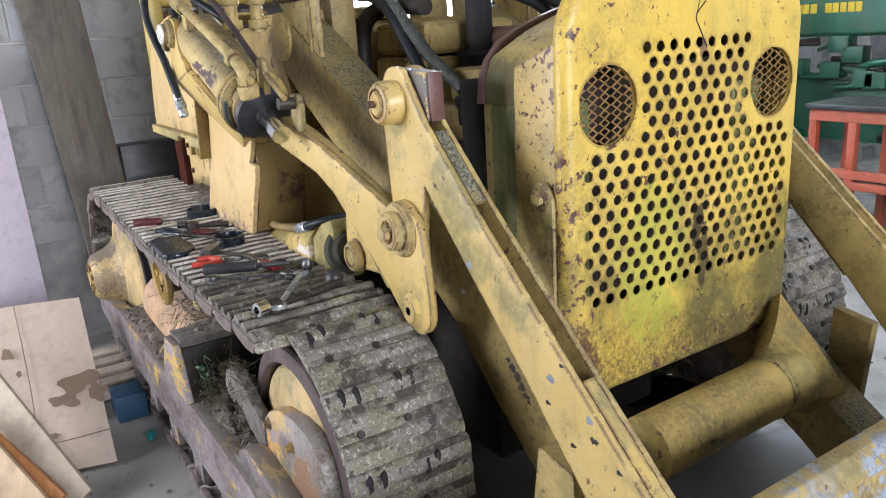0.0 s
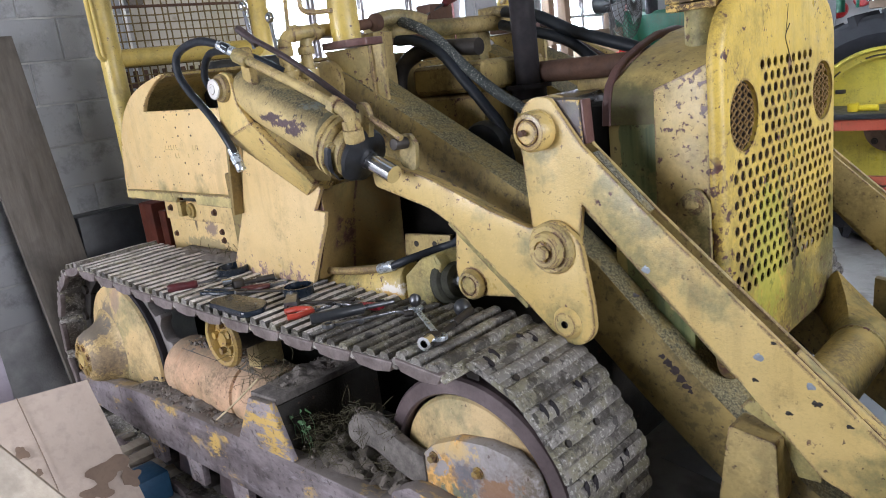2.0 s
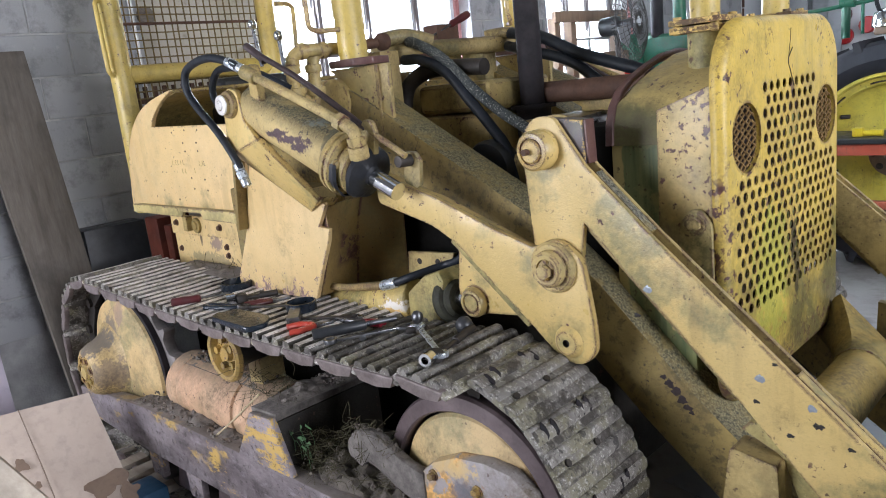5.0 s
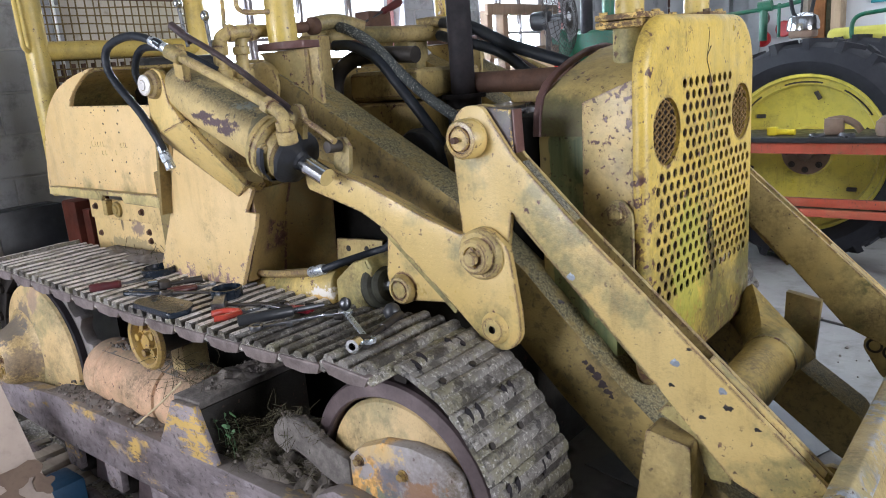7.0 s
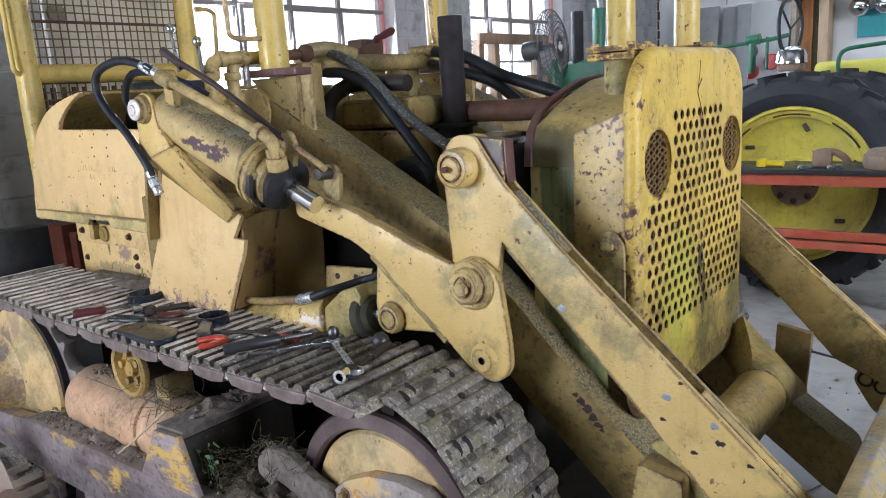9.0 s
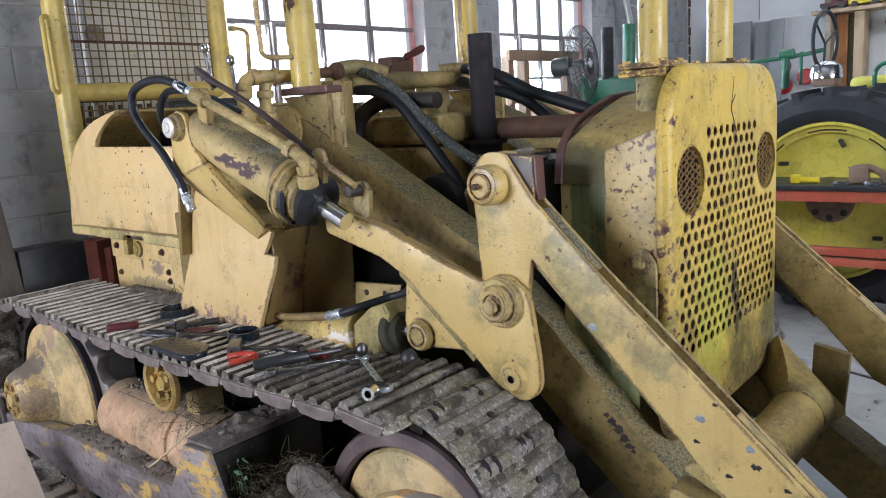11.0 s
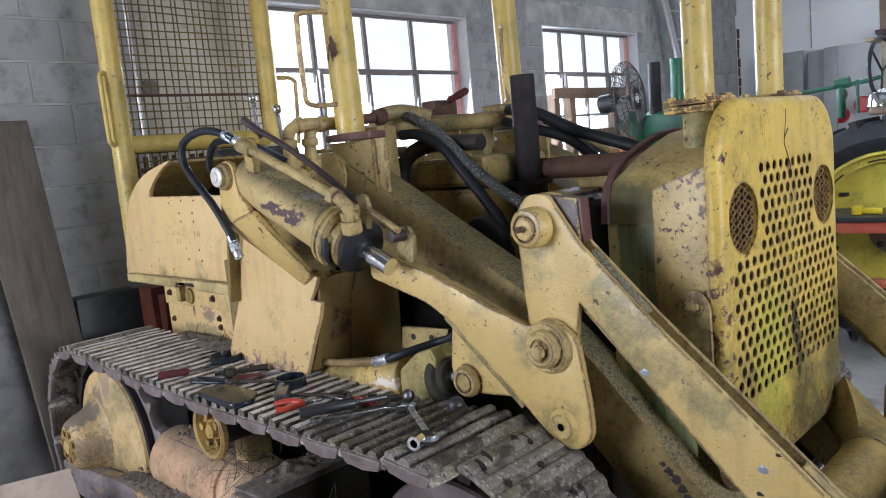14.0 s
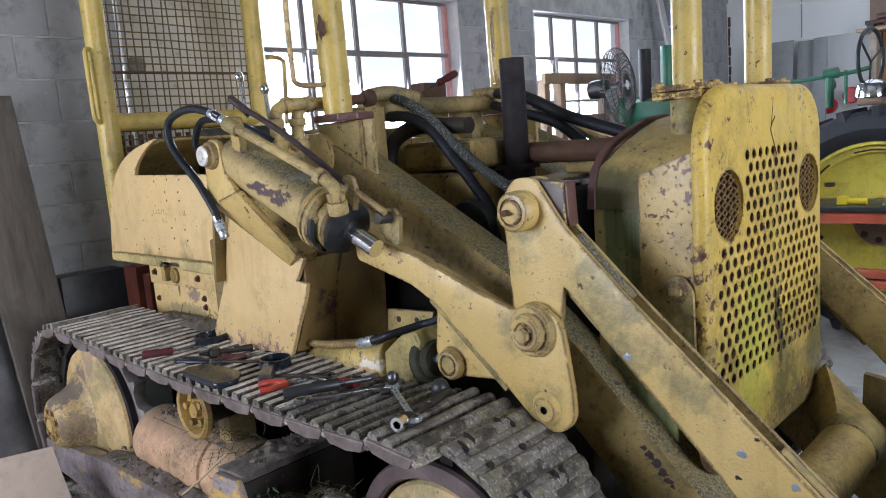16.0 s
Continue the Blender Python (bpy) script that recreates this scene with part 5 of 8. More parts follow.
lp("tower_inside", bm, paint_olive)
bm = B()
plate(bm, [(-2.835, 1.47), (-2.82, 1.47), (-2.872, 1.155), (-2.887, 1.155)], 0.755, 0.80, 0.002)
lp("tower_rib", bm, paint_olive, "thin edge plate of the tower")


def tilt_side(s):
    """One side's tilt gear: bracket, tilt cylinder, push beam, bellcrank and link down to the bucket."""
    def Y(y):
        return y if s > 0 else 2 * YC - y

    def pl(bm, xz, a, b, w=0.004):
        return plate(bm, xz, Y(a), Y(b), w)

    # bent bracket from the cylinder's rear pin: a cheek plate, and a wide bar that leans in to the tower
    bm = B()
    pl(bm, rounded([(-2.672, 1.59), (-2.664, 1.648), (-2.62, 1.664), (-2.578, 1.652), (-2.566, 1.611), (-2.556, 1.556), (-2.499, 1.494), (-2.655, 1.451), (-2.681, 1.462), (-2.674, 1.53)],
                   [0.03, 0.03, 0.03, 0.03, 0.03, 0.03, 0.0, 0.0, 0.01, 0.02], 4), 0.655, 0.675, 0.004)
    extrude(bm, [(-2.500, Y(0.6555), 1.4935), (-2.374, Y(0.765), 1.281), (-2.452, Y(0.79), 1.236), (-2.656, Y(0.6555), 1.4515)], (0.008, s * 0.018, 0.006), 0.003)
    extrude(bm, [(-2.450, Y(0.795), 1.238), (-2.372, Y(0.77), 1.283), (-2.395, Y(0.86), 1.262), (-2.462, Y(0.86), 1.225)], (0.006, 0, 0.012), 0.002)
    br = lp("cylinder_bracket", bm, paint_cream, "bent yellow bracket that holds the tilt cylinder")
    bm = B()
    lathe(bm, [(0.0, -0.0345), (0.0315, -0.0345), (0.032, -0.020), (0.036, -0.018), (0.042, -0.014), (0.045, -0.006), (0.046, 0.03)], (-2.622, Y(0.655), 1.612), (0, s, 0), 32)
    lp("bracket_pin", bm, paint_flange, "rusty brown pin collar", br)
    bm = B()
    lathe(bm, [(0.0165, -0.0385), (0.028, -0.038), (0.0315, -0.0355), (0.0325, -0.031)], (-2.622, Y(0.655), 1.612), (0, s, 0), 32)
    lathe(bm, [(0.0, -0.041), (0.0145, -0.040), (0.016, -0.034)], (-2.622, Y(0.655), 1.612), (0, s, 0), 20)
    lp("pin_end", bm, bare_white, "bright worn steel pin end", br)
    # cylinder barrel, gland, rod
    A, G = Vector((-2.60, Y(0.738), 1.603)), Vector((-2.17, Y(0.738), 1.418))
    d = (G - A).normalized()
    bm = B()
    rod(bm, A, G, 0.080, 48, None, 0.018)
    cyl = lp("tilt_cylinder", bm, paint_cylinder, "grimy yellow tilt cylinder with chipped paint")
    bm = B()
    lathe(bm, [(0.0, -0.012), (0.086, -0.012), (0.096, -0.006), (0.101, 0.003), (0.101, 0.016), (0.097, 0.019), (0.097, 0.022), (0.101, 0.025), (0.101, 0.040), (0.094, 0.046), (0.080, 0.048), (0.078, 0.080), (0.070, 0.088), (0.0, 0.088)], G, d, 40)
    lp("gland", bm, paint_yellow, "", cyl)
    bm = B()
    for k in range(6):
        a = 2 * math.pi * k / 6 + 0.3
        side = d.cross(Vector((0, 1, 0))).normalized()
        up = d.cross(side)
        bolts([G + d * 0.049 + (side * math.cos(a) + up * math.sin(a)) * 0.080], d, 0.011, 0.013, paint_dirty, cyl)
    bm = B()
    side, up = d.cross(Vector((0, 1, 0))).normalized(), Vector((0, 1, 0))
    # a torn lower half round the housing, and the loose front flap
    rings = []
    for h, r in ((0.036, 0.086), (0.040, 0.094), (0.060, 0.096), (0.066, 0.088)):
        rings.append([bm.verts.new(G + d * h + (side * math.cos(a) * side.z / abs(side.z) + up * math.sin(a)) * r * (1 + 0.05 * noise.noise(Vector((3 * math.cos(a), 3 * math.sin(a), 1))))) for a in np.linspace(1.35, 4.93, 30)])
    for a, b in zip(rings, rings[1:]):
        for k in range(29):
            bm.faces.new((a[k], a[k + 1], b[k + 1], b[k]))
    lathe(bm, [(0.028, 0.092), (0.060, 0.090), (0.078, 0.094), (0.083, 0.102), (0.078, 0.111), (0.056, 0.117), (0.034, 0.120), (0.027, 0.128)], G, d, 40)
    for v in bm.verts:
        v.co += d * 0.012 * noise.noise(v.co * 12) + Vector((0, 0.006, 0.008)) * noise.noise(v.co * 20)
    lp("rod_boot", bm, boot_rubber, "torn black rubber rod boot", cyl)
    bm = B()
    rod(bm, G + d * 0.08, G + d * 0.235, 0.0265, 28)
    lp("cylinder_rod", bm, chrome, "bright chromed cylinder rod", cyl)
    # push beam: from the rod to the bellcrank pin, a boxed plate that widens into a crank
    bm = B()
    pl(bm, rounded([(-2.10, 1.374), (-1.89, 1.299), (-1.70, 1.207), (-1.58, 1.17), (-1.50, 1.20), (-1.432, 1.15), (-1.408, 0.985), (-1.405, 0.90), (-1.47, 0.86), (-1.535, 0.895), (-1.62, 0.97), (-1.835, 1.172), (-1.905, 1.217), (-2.09, 1.282)],
                    [0.01, 0.04, 0.03, 0.03, 0.05, 0.06, 0.03, 0.06, 0.06, 0.05, 0.02, 0.03, 0.03, 0.02], 4), 0.840, 0.861, 0.004)
    pl(bm, [(-2.09, 1.366), (-1.89, 1.292), (-1.60, 1.16), (-1.62, 1.03), (-1.83, 1.18), (-1.905, 1.224), (-2.08, 1.287)], 0.8615, 0.895, 0.003)
    for v in bm.verts:
        if v.co.x < -1.70:
            v.co.y -= s * 0.062 * min(1.0, (-1.70 - v.co.x) / 0.36)
    beam = lp("push_beam", bm, paint_cream, "cream push beam between cylinder rod and bellcrank")
    # triangular lug with the lift cylinder's pin
    bm = B()
    pl(bm, [(-1.865, 1.165), (-1.63, 0.968), (-1.87, 0.945), (-1.885, 1.02)], 0.866, 0.892, 0.003)
    lathe(bm, [(0.0, -0.030), (0.024, -0.030), (0.027, -0.026), (0.029, -0.026), (0.030, -0.032), (0.038, -0.031), (0.044, -0.022), (0.045, 0.03)], (-1.82, Y(0.872), 0.986), (0, s, 0), 32)
    lp("crank_lug", bm, paint_cream, "", beam)
    bm = B()
    extrude(bm, [(-1.868, Y(0.846), 1.176), (-1.612, Y(0.846), 0.957), (-1.622, Y(0.846), 0.945), (-1.878, Y(0.846), 1.162)], (0, s * 0.05, 0), 0.002)
    lp("crank_flange", bm, paint_mossy, "mossy edge flange of the crank", beam)
    # pin bosses
    bm = B()
    lathe(bm, [(0.040, -0.008), (0.060, -0.008), (0.067, 0.0), (0.068, 0.03)], (-1.515, Y(0.832), 1.125), (0, s, 0), 44)
    lathe(bm, [(0.0, -0.012), (0.026, -0.012), (0.028, -0.020), (0.040, -0.021), (0.046, -0.016), (0.048, -0.004), (0.048, 0.01)], (-1.515, Y(0.820), 1.125), (0, s, 0), 40)
    ob = lp("crank_pin", bm, paint_yellow, "large bolted pivot pin with a flanged cap")
    bolts([(-1.515, Y(0.808), 1.122)], (0, -s, 0), 0.019, 0.024, paint_yellow, ob)
    bolts([(-1.515 + 0.024 * math.cos(a), Y(0.806), 1.125 + 0.024 * math.sin(a)) for a in (0.5, 1.5, 4.7)], (0, -s, 0), 0.006, 0.008, paint_roller, ob)
    bm = B()
    lathe(bm, [(0.010, -0.014), (0.030, -0.014), (0.037, -0.009), (0.044, 0.001)], (-1.487, Y(0.840), 0.927), (0, s, 0), 36)
    low = lp("pin_boss", bm, paint_cream, "lower pin boss with an open hole")
    bm = B()
    lathe(bm, [(0.0, 0.0), (0.0105, 0.0), (0.0105, -0.0135)], (-1.487, Y(0.839), 0.927), (0, s, 0), 20)
    lp("pin_hole", bm, dark_steel, "", low)
    # bellcrank head, leg and link down to the bucket: two plates with caps between them
    head = [(-1.60, 1.32), (-1.61, 1.44), (-1.57, 1.502), (-1.505, 1.498), (-1.42, 1.377)]
    low_edge = [(-0.667, 0.686), (-0.70, 0.585), (-0.885, 0.665), (-1.05, 0.845)]
    yplate = rounded(head + [(-1.257, 1.218)] + low_edge + [(-1.432, 1.235), (-1.452, 1.10), (-1.452, 1.0), (-1.58, 1.0)],
                     [0.03, 0.07, 0.06, 0.03, 0.03, 0.0, 0.02, 0.05, 0.05, 0.03, 0.0, 0.02, 0.02, 0.03], 4)
    bm = B()
    pl(bm, yplate, 0.863, 0.880, 0.004)
    link = lp("bucket_link", bm, paint_cream, "cream outer plate of the bellcrank and bucket link")
    bm = B()
    inner = rounded(head + [(-1.257, 1.218)] + low_edge + [(-1.432, 1.235), (-1.58, 1.25)],
                    [0.03, 0.07, 0.06, 0.03, 0.03, 0.0, 0.02, 0.05, 0.05, 0.03, 0.0, 0.02], 4)
    pl(bm, inner, 0.912, 0.926, 0.004)
    lp("link_inner_plate", bm, paint_yellow, "", link)

    def cap(x0, z0, x1, z1, mat, ya=0.881, yb=0.911, t=0.014):
        v = Vector((x1 - x0, 0, z1 - z0)).normalized()
        n = Vector((-v.z, 0, v.x)) * t
        b2 = B()
        a = [Vector((x0, Y(ya), z0)), Vector((x1, Y(ya), z1)), Vector((x1, Y(yb), z1)), Vector((x0, Y(yb), z0))]
        extrude(b2, [p - n * 1.3 for p in a], n, 0.002)
        lp("link_cap", b2, mat, "", link)

    cap(-1.40, 1.364, -1.26, 1.226, paint_edge_lichen)
    cap(-0.938, 0.936, -0.697, 0.719, paint_cream)
    cap(-1.43, 1.235, -1.06, 0.86, paint_dirty)
    # front lug on the head with bare metal
    bm = B()
    pl(bm, [(-1.56, 1.496), (-1.434, 1.486), (-1.430, 1.38), (-1.46, 1.375), (-1.56, 1.42)], 0.882, 0.929, 0.003)
    lp("head_lug", bm, paint_lug, "bare purple grey steel lug", link)
    bm = B()
    pl(bm, [(-1.433, 1.486), (-1.427, 1.486), (-1.423, 1.38), (-1.429, 1.38)], 0.888, 0.925, 0.001)
    lp("head_cap", bm, hood_rust, "", link)
    bm = B()
    lathe(bm, [(0.0, -0.015), (0.026, -0.015), (0.030, -0.011), (0.031, -0.006), (0.033, -0.006), (0.034, -0.012), (0.044, -0.010), (0.050, -0.002), (0.052, 0.05)], (-1.543, Y(0.828), 1.42), (0, s, 0), 40)
    top = lp("head_pin", bm, paint_cream, "round grease pin at the head of the bellcrank", link)
    bm = B()
    rod(bm, (-1.55, Y(0.812), 1.42), (-1.55, Y(0.796), 1.42), 0.008, 10)
    rod(bm, (-1.562, Y(0.804), 1.42), (-1.538, Y(0.804), 1.42), 0.004, 8)
    lp("grease_nipple", bm, rust_mat, "", top)
    # small bare spots rubbed through the paint
    for x, z, r in ((-1.27, 1.087, 0.009), (-1.012, 0.917, 0.009), (-0.905, 0.872, 0.008)):
        bm = B()
        lump(bm, (x, Y(0.863), z), (r, 0.0012, r), r * 900, 0.6, 3)
        lp("bare_spot", bm, bare_blue, "small blue grey spot of bare metal", link)
    for x, z, r in ((-0.892, 0.835, 0.010), (-1.30, 1.02, 0.007), (-0.95, 0.80, 0.007), (-1.02, 0.862, 0.006), (-0.98, 0.955, 0.005), (-0.83, 0.80, 0.006)):
        bm = B()
        lump(bm, (x, Y(0.863), z), (r, 0.0012, r * 0.7), r * 700 + 3, 0.9, 3)
        lp("chip", bm, dark_steel, "dark paint chip", link)

    # lift arm: one boxed beam from the rear pivot down to the bucket
    bm = B()
    arm = [(-2.60, 1.62), (-2.50, 1.655), (-2.38, 1.60), (-1.70, 1.225), (-1.481, 1.045), (-1.225, 0.785), (-1.10, 0.675), (-0.954, 0.56), (-0.778, 0.44), (-0.80, 0.27), (-0.86, 0.30), (-1.042, 0.435), (-1.156, 0.505), (-1.365, 0.685), (-1.53, 0.845), (-1.75, 1.0), (-2.36, 1.36), (-2.58, 1.52)]
    pl(bm, rounded(arm, [0.05, 0.05, 0.08, 0.1, 0.1, 0.05, 0.05, 0.05, 0.05, 0.04, 0.04, 0.05, 0.05, 0.05, 0.06, 0.12, 0.06, 0.06], 4), 0.985, 1.125, 0.010)
    la = lp("lift_arm", bm, paint_arm, "grimy boxed lift arm with mossy top")
    if s > 0:
        bm = B()
        pl(bm, rounded([(-1.10, 0.715), (-0.99, 0.695), (-0.985, 0.54), (-1.03, 0.44), (-1.13, 0.50)], 0.010, 3), 0.90, 0.982, 0.005)
        lp("arm_stop_block", bm, paint_yellow, "tan yellow stop block on the lift arm", la)
        bm = B()
        extrude(bm, [(-1.09, Y(0.945), 0.745), (-1.071, Y(0.945), 0.765), (-1.02, Y(0.945), 0.772), (-0.905, Y(0.945), 0.64), (-0.91, Y(0.945), 0.60), (-0.96, Y(0.945), 0.60), (-1.0, Y(0.945), 0.70)], (0, s * 0.036, 0), 0.004)
        lp("arm_strap", bm, paint_mossy, "", la)
    bm = B()
    for k, (x, z, r) in enumerate(((-1.305, 0.815, 0.010), (-1.29, 0.80, 0.015), (-1.272, 0.782, 0.017), (-1.256, 0.762, 0.016), (-1.243, 0.745, 0.013), (-1.232, 0.733, 0.008))):
        lump(bm, (x, Y(0.985), z), (r * 0.8, 0.0012, r * 0.62), k + 4, 0.6, 3)
    lp("scrape", bm, rod_steel, "dark scrape through the paint", la)
    bm = B()
    lathe(bm, [(0.0, -0.02), (0.06, -0.02), (0.078, -0.01), (0.08, 0.01)], (-2.49, Y(0.985), 1.58), (0, s, 0), 36)
    lp("arm_pivot", bm, paint_yellow, "", la)

    # lift cylinder low beside the hull
    C0, C1 = Vector((-2.66, Y(0.92), 0.852)), Vector((-2.10, Y(0.90), 0.945))
    d2 = (C1 - C0).normalized()
    bm = B()
    rod(bm, C0, C1, 0.068, 40, None, 0.01)
    lc = lp("lift_cylinder", bm, paint_lift_cylinder, "yellow lift cylinder low over the track")
    bm = B()
    pl(bm, rounded([(-2.095, 0.885), (-2.09, 0.985), (-2.015, 1.045), (-1.945, 1.068), (-1.925, 1.04), (-1.945, 0.95), (-1.965, 0.875), (-2.02, 0.86)], [0.015, 0.02, 0.02, 0.01, 0.01, 0.03, 0.02, 0.02], 4), 0.845, 0.955, 0.014)
    lp("lift_gland", bm, paint_mossy, "mossy cylinder gland", lc)
    bm = B()
    lathe(bm, [(0.05, 0.14), (0.070, 0.145), (0.074, 0.16), (0.068, 0.172), (0.056, 0.176), (0.058, 0.186), (0.050, 0.198), (0.034, 0.203), (0.0, 0.205)], C1, d2, 32)
    lp("rod_boot", bm, old_boot, "cracked olive black rod boot", lc)
    bm = B()
    rod(bm, C1 + d2 * 0.1, C1 + d2 * 0.30, 0.030, 24)
    lp("cylinder_rod", bm, chrome, "", lc)
    bm = B()
    tube(bm, [(-2.62, Y(0.87), 0.945), (-2.40, Y(0.86), 0.962), (-2.20, Y(0.855), 0.993)], 0.0130, 12)
    lp("feed_pipe", bm, paint_flange, "rusty orange feed pipe", lc)
    bm = B()
    tube(bm, [(-2.20, Y(0.855), 0.993), (-2.144, Y(0.855), 1.01), (-2.09, Y(0.88), 1.030), (-2.03, Y(0.955), 1.05), (-1.976, Y(0.965), 1.068), (-1.93, Y(0.965), 1.10), (-1.88, Y(0.97), 1.13)], 0.0130, 12)
    lp("feed_hose", bm, rubber, "black feed hose", lc)
    bm = B()
    rod(bm, (-2.215, Y(0.856), 0.990), (-2.145, Y(0.855), 1.010), 0.0175, 16, None, 0.003)
    lp("hose_coupling", bm, fitting_steel, "", lc)

    # hydraulic pipe on the tilt cylinder, hoses and elbow
    bm = B()
    tube(bm, [(-2.49, Y(0.66), 1.697), (-2.28, Y(0.67), 1.611), (-2.075, Y(0.68), 1.523)], 0.0145, 14)
    rod(bm, (-2.515, Y(0.658), 1.707), (-2.455, Y(0.662), 1.682), 0.023, 20, None, 0.005)
    tube(bm, [(-2.095, Y(0.679), 1.531), (-2.058, Y(0.682), 1.512), (-2.047, Y(0.686), 1.492), (-2.050, Y(0.692), 1.455)], 0.018, 14)
    rod(bm, (-2.105, Y(0.678), 1.536), (-2.083, Y(0.680), 1.526), 0.026, 6)
    rod(bm, (-2.049, Y(0.688), 1.486), (-2.050, Y(0.691), 1.462), 0.025, 6)
    rod(bm, (-2.050, Y(0.692), 1.462), (-2.055, Y(0.70), 1.425), 0.029, 18, None, 0.004)
    hp = lp("hydraulic_pipe", bm, paint_yellow, "yellow hydraulic pipe along the tilt cylinder")
    bm = B()
    tube(bm, [(-2.60, Y(0.645), 1.385), (-2.622, Y(0.64), 1.438), (-2.705, Y(0.64), 1.529), (-2.815, Y(0.64), 1.618), (-2.863, Y(0.64), 1.679), (-2.846, Y(0.64), 1.735), (-2.755, Y(0.64), 1.762), (-2.66, Y(0.64), 1.763), (-2.57, Y(0.645), 1.741), (-2.53, Y(0.65), 1.722)], 0.0132, 14)
    lp("hose", bm, rubber, "black hydraulic hose", hp)
    bm = B()
    tube(bm, [(-2.87, Y(0.76), 1.60), (-2.868, Y(0.74), 1.65), (-2.855, Y(0.74), 1.691), (-2.823, Y(0.74), 1.722), (-2.774, Y(0.74), 1.734), (-2.665, Y(0.74), 1.725), (-2.56, Y(0.76), 1.69), (-2.48, Y(0.80), 1.64)], 0.0125, 14)
    lp("hose", bm, rubber, "black hydraulic hose", hp)
    for a, b in (((-2.58, 0.644, 1.745), (-2.515, 0.657, 1.712)), ((-2.615, 0.642, 1.42), (-2.585, 0.648, 1.345))):
        for k in range(3):
            bm = B()
            p, q = Vector((a[0], Y(a[1]), a[2])), Vector((b[0], Y(b[1]), b[2]))
            rod(bm, p.lerp(q, k * 0.34), p.lerp(q, k * 0.34 + 0.31), (0.0155, 0.0175, 0.0160)[k], (16, 6, 16)[k], None, 0.002)
            lp("hose_fitting", bm, fitting_steel, "bright steel hose fitting", hp)
    # clamp that holds the pipe's rear end on the barrel
    bm = B()
    pl(bm, rounded([(-2.515, 1.63), (-2.517, 1.712), (-2.503, 1.728), (-2.482, 1.722), (-2.475, 1.70), (-2.468, 1.61)], [0.0, 0.012, 0.012, 0.012, 0.012, 0.0], 4), 0.668, 0.695, 0.003)
    lp("pipe_clamp", bm, paint_yellow, "yellow clamp plate of the pipe", hp)
    # indicator rod and its eye
    bm = B()
    tube(bm, [(-2.557, Y(0.74), 1.762), (-2.349, Y(0.74), 1.668), (-2.146, Y(0.74), 1.554), (-2.060, Y(0.74), 1.503)], 0.0095, 10, 4)
    tube(bm, [(-2.60, Y(0.735), 1.79), (-2.557, Y(0.74), 1.762), (-2.52, Y(0.745), 1.735)], 0.013, 10, 4)
    ir = lp("indicator_rod", bm, rod_steel, "dark rusty bucket level rod")
    bm = B()
    tube(bm, [(-2.04, Y(0.74), 1.492), (-1.964, Y(0.74), 1.455), (-1.912, Y(0.742), 1.424)], 0.0085, 10, 4)
    lp("rod_end", bm, paint_flange, "flaking yellow end of the level rod", ir)
    bm = B()
    pl(bm, rounded([(-2.075, 1.44), (-2.03, 1.43), (-2.018, 1.49), (-2.03, 1.525), (-2.06, 1.532), (-2.078, 1.505)], [0.0, 0.0, 0.02, 0.02, 0.02, 0.02], 4), 0.732, 0.750, 0.003)
    lp("rod_guide", bm, paint_yellow, "yellow guide eye on the gland", ir)
    bm = B()
    plate(bm, rounded([(-1.965, 1.345), (-1.905, 1.325), (-1.895, 1.405), (-1.915, 1.432), (-1.955, 1.432)], 0.015, 3), Y(0.775), Y(0.79), 0.002)
    lp("rod_eye", bm, paint_dirty, "", ir)
    bm = B()
    rod(bm, (-1.934, Y(0.730), 1.410), (-1.932, Y(0.80), 1.408), 0.0165, 18, None, 0.003)
    lp("eye_bolt", bm, dark_steel, "dark bolt", ir)


tilt_side(1)
tilt_side(-1)

# -- cross tube and its flares
bm = B()
rod(bm, (-1.007, 1.126, 0.662), (-1.004, 1.66, 0.672), 0.075, 40)
ct = lp("cross_tube", bm, paint_tube, "mossy yellow cross tube between the lift arms")
bm = B()
lathe(bm, [(0.075, 0.0), (0.080, 0.002), (0.080, 0.009), (0.075, 0.012)], (-1.005, 1.553, 0.670), (0, 1, 0), 40)
lp("tube_ring", bm, paint_mossy, "", ct)
bm = B()
# a saddle from the round tube to the sloping foot on the far arm's side
foot = [(-1.13, 0.845), (-0.915, 0.625), (-1.015, 0.520), (-1.20, 0.70)]


def on_foot(a, cx=-1.055, cz=0.675):
    """Where the ray at angle a from the middle meets the foot's outline."""
    dx, dz, best = math.cos(a), math.sin(a), 9.0
    for (x0, z0), (x1, z1) in zip(foot, foot[1:] + foot[:1]):
        ex, ez = x1 - x0, z1 - z0
        det = dx * -ez + ex * dz
        if abs(det) > 1e-9:
            t = ((x0 - cx) * -ez + ex * (z0 - cz)) / det
            u = (dx * (z0 - cz) - dz * (x0 - cx)) / det
            if t > 0 and -1e-6 <= u <= 1 + 1e-6:
                best = min(best, t)
    return cx + best * dx, cz + best * dz


loops = []
for u in (0.0, 0.15, 0.35, 0.6, 0.85, 1.0):
    row = []
    for a in np.linspace(0, 2 * math.pi, 49)[:-1]:
        fx, fz = on_foot(a)
        k = u ** 1.5
        row.append(bm.verts.new((-1.005 + 0.077 * math.cos(a) * (1 - k) + (fx + 1.005) * k, 1.566 + 0.207 * u, 0.670 + 0.077 * math.sin(a) * (1 - k) + (fz - 0.670) * k)))
    loops.append(row)
for a, b in zip(loops, loops[1:]):
    for k in range(48):
        bm.faces.new((a[k], a[(k + 1) % 48], b[(k + 1) % 48], b[k]))
lp("tube_flare", bm, paint_tube, "", ct)
bm = B()
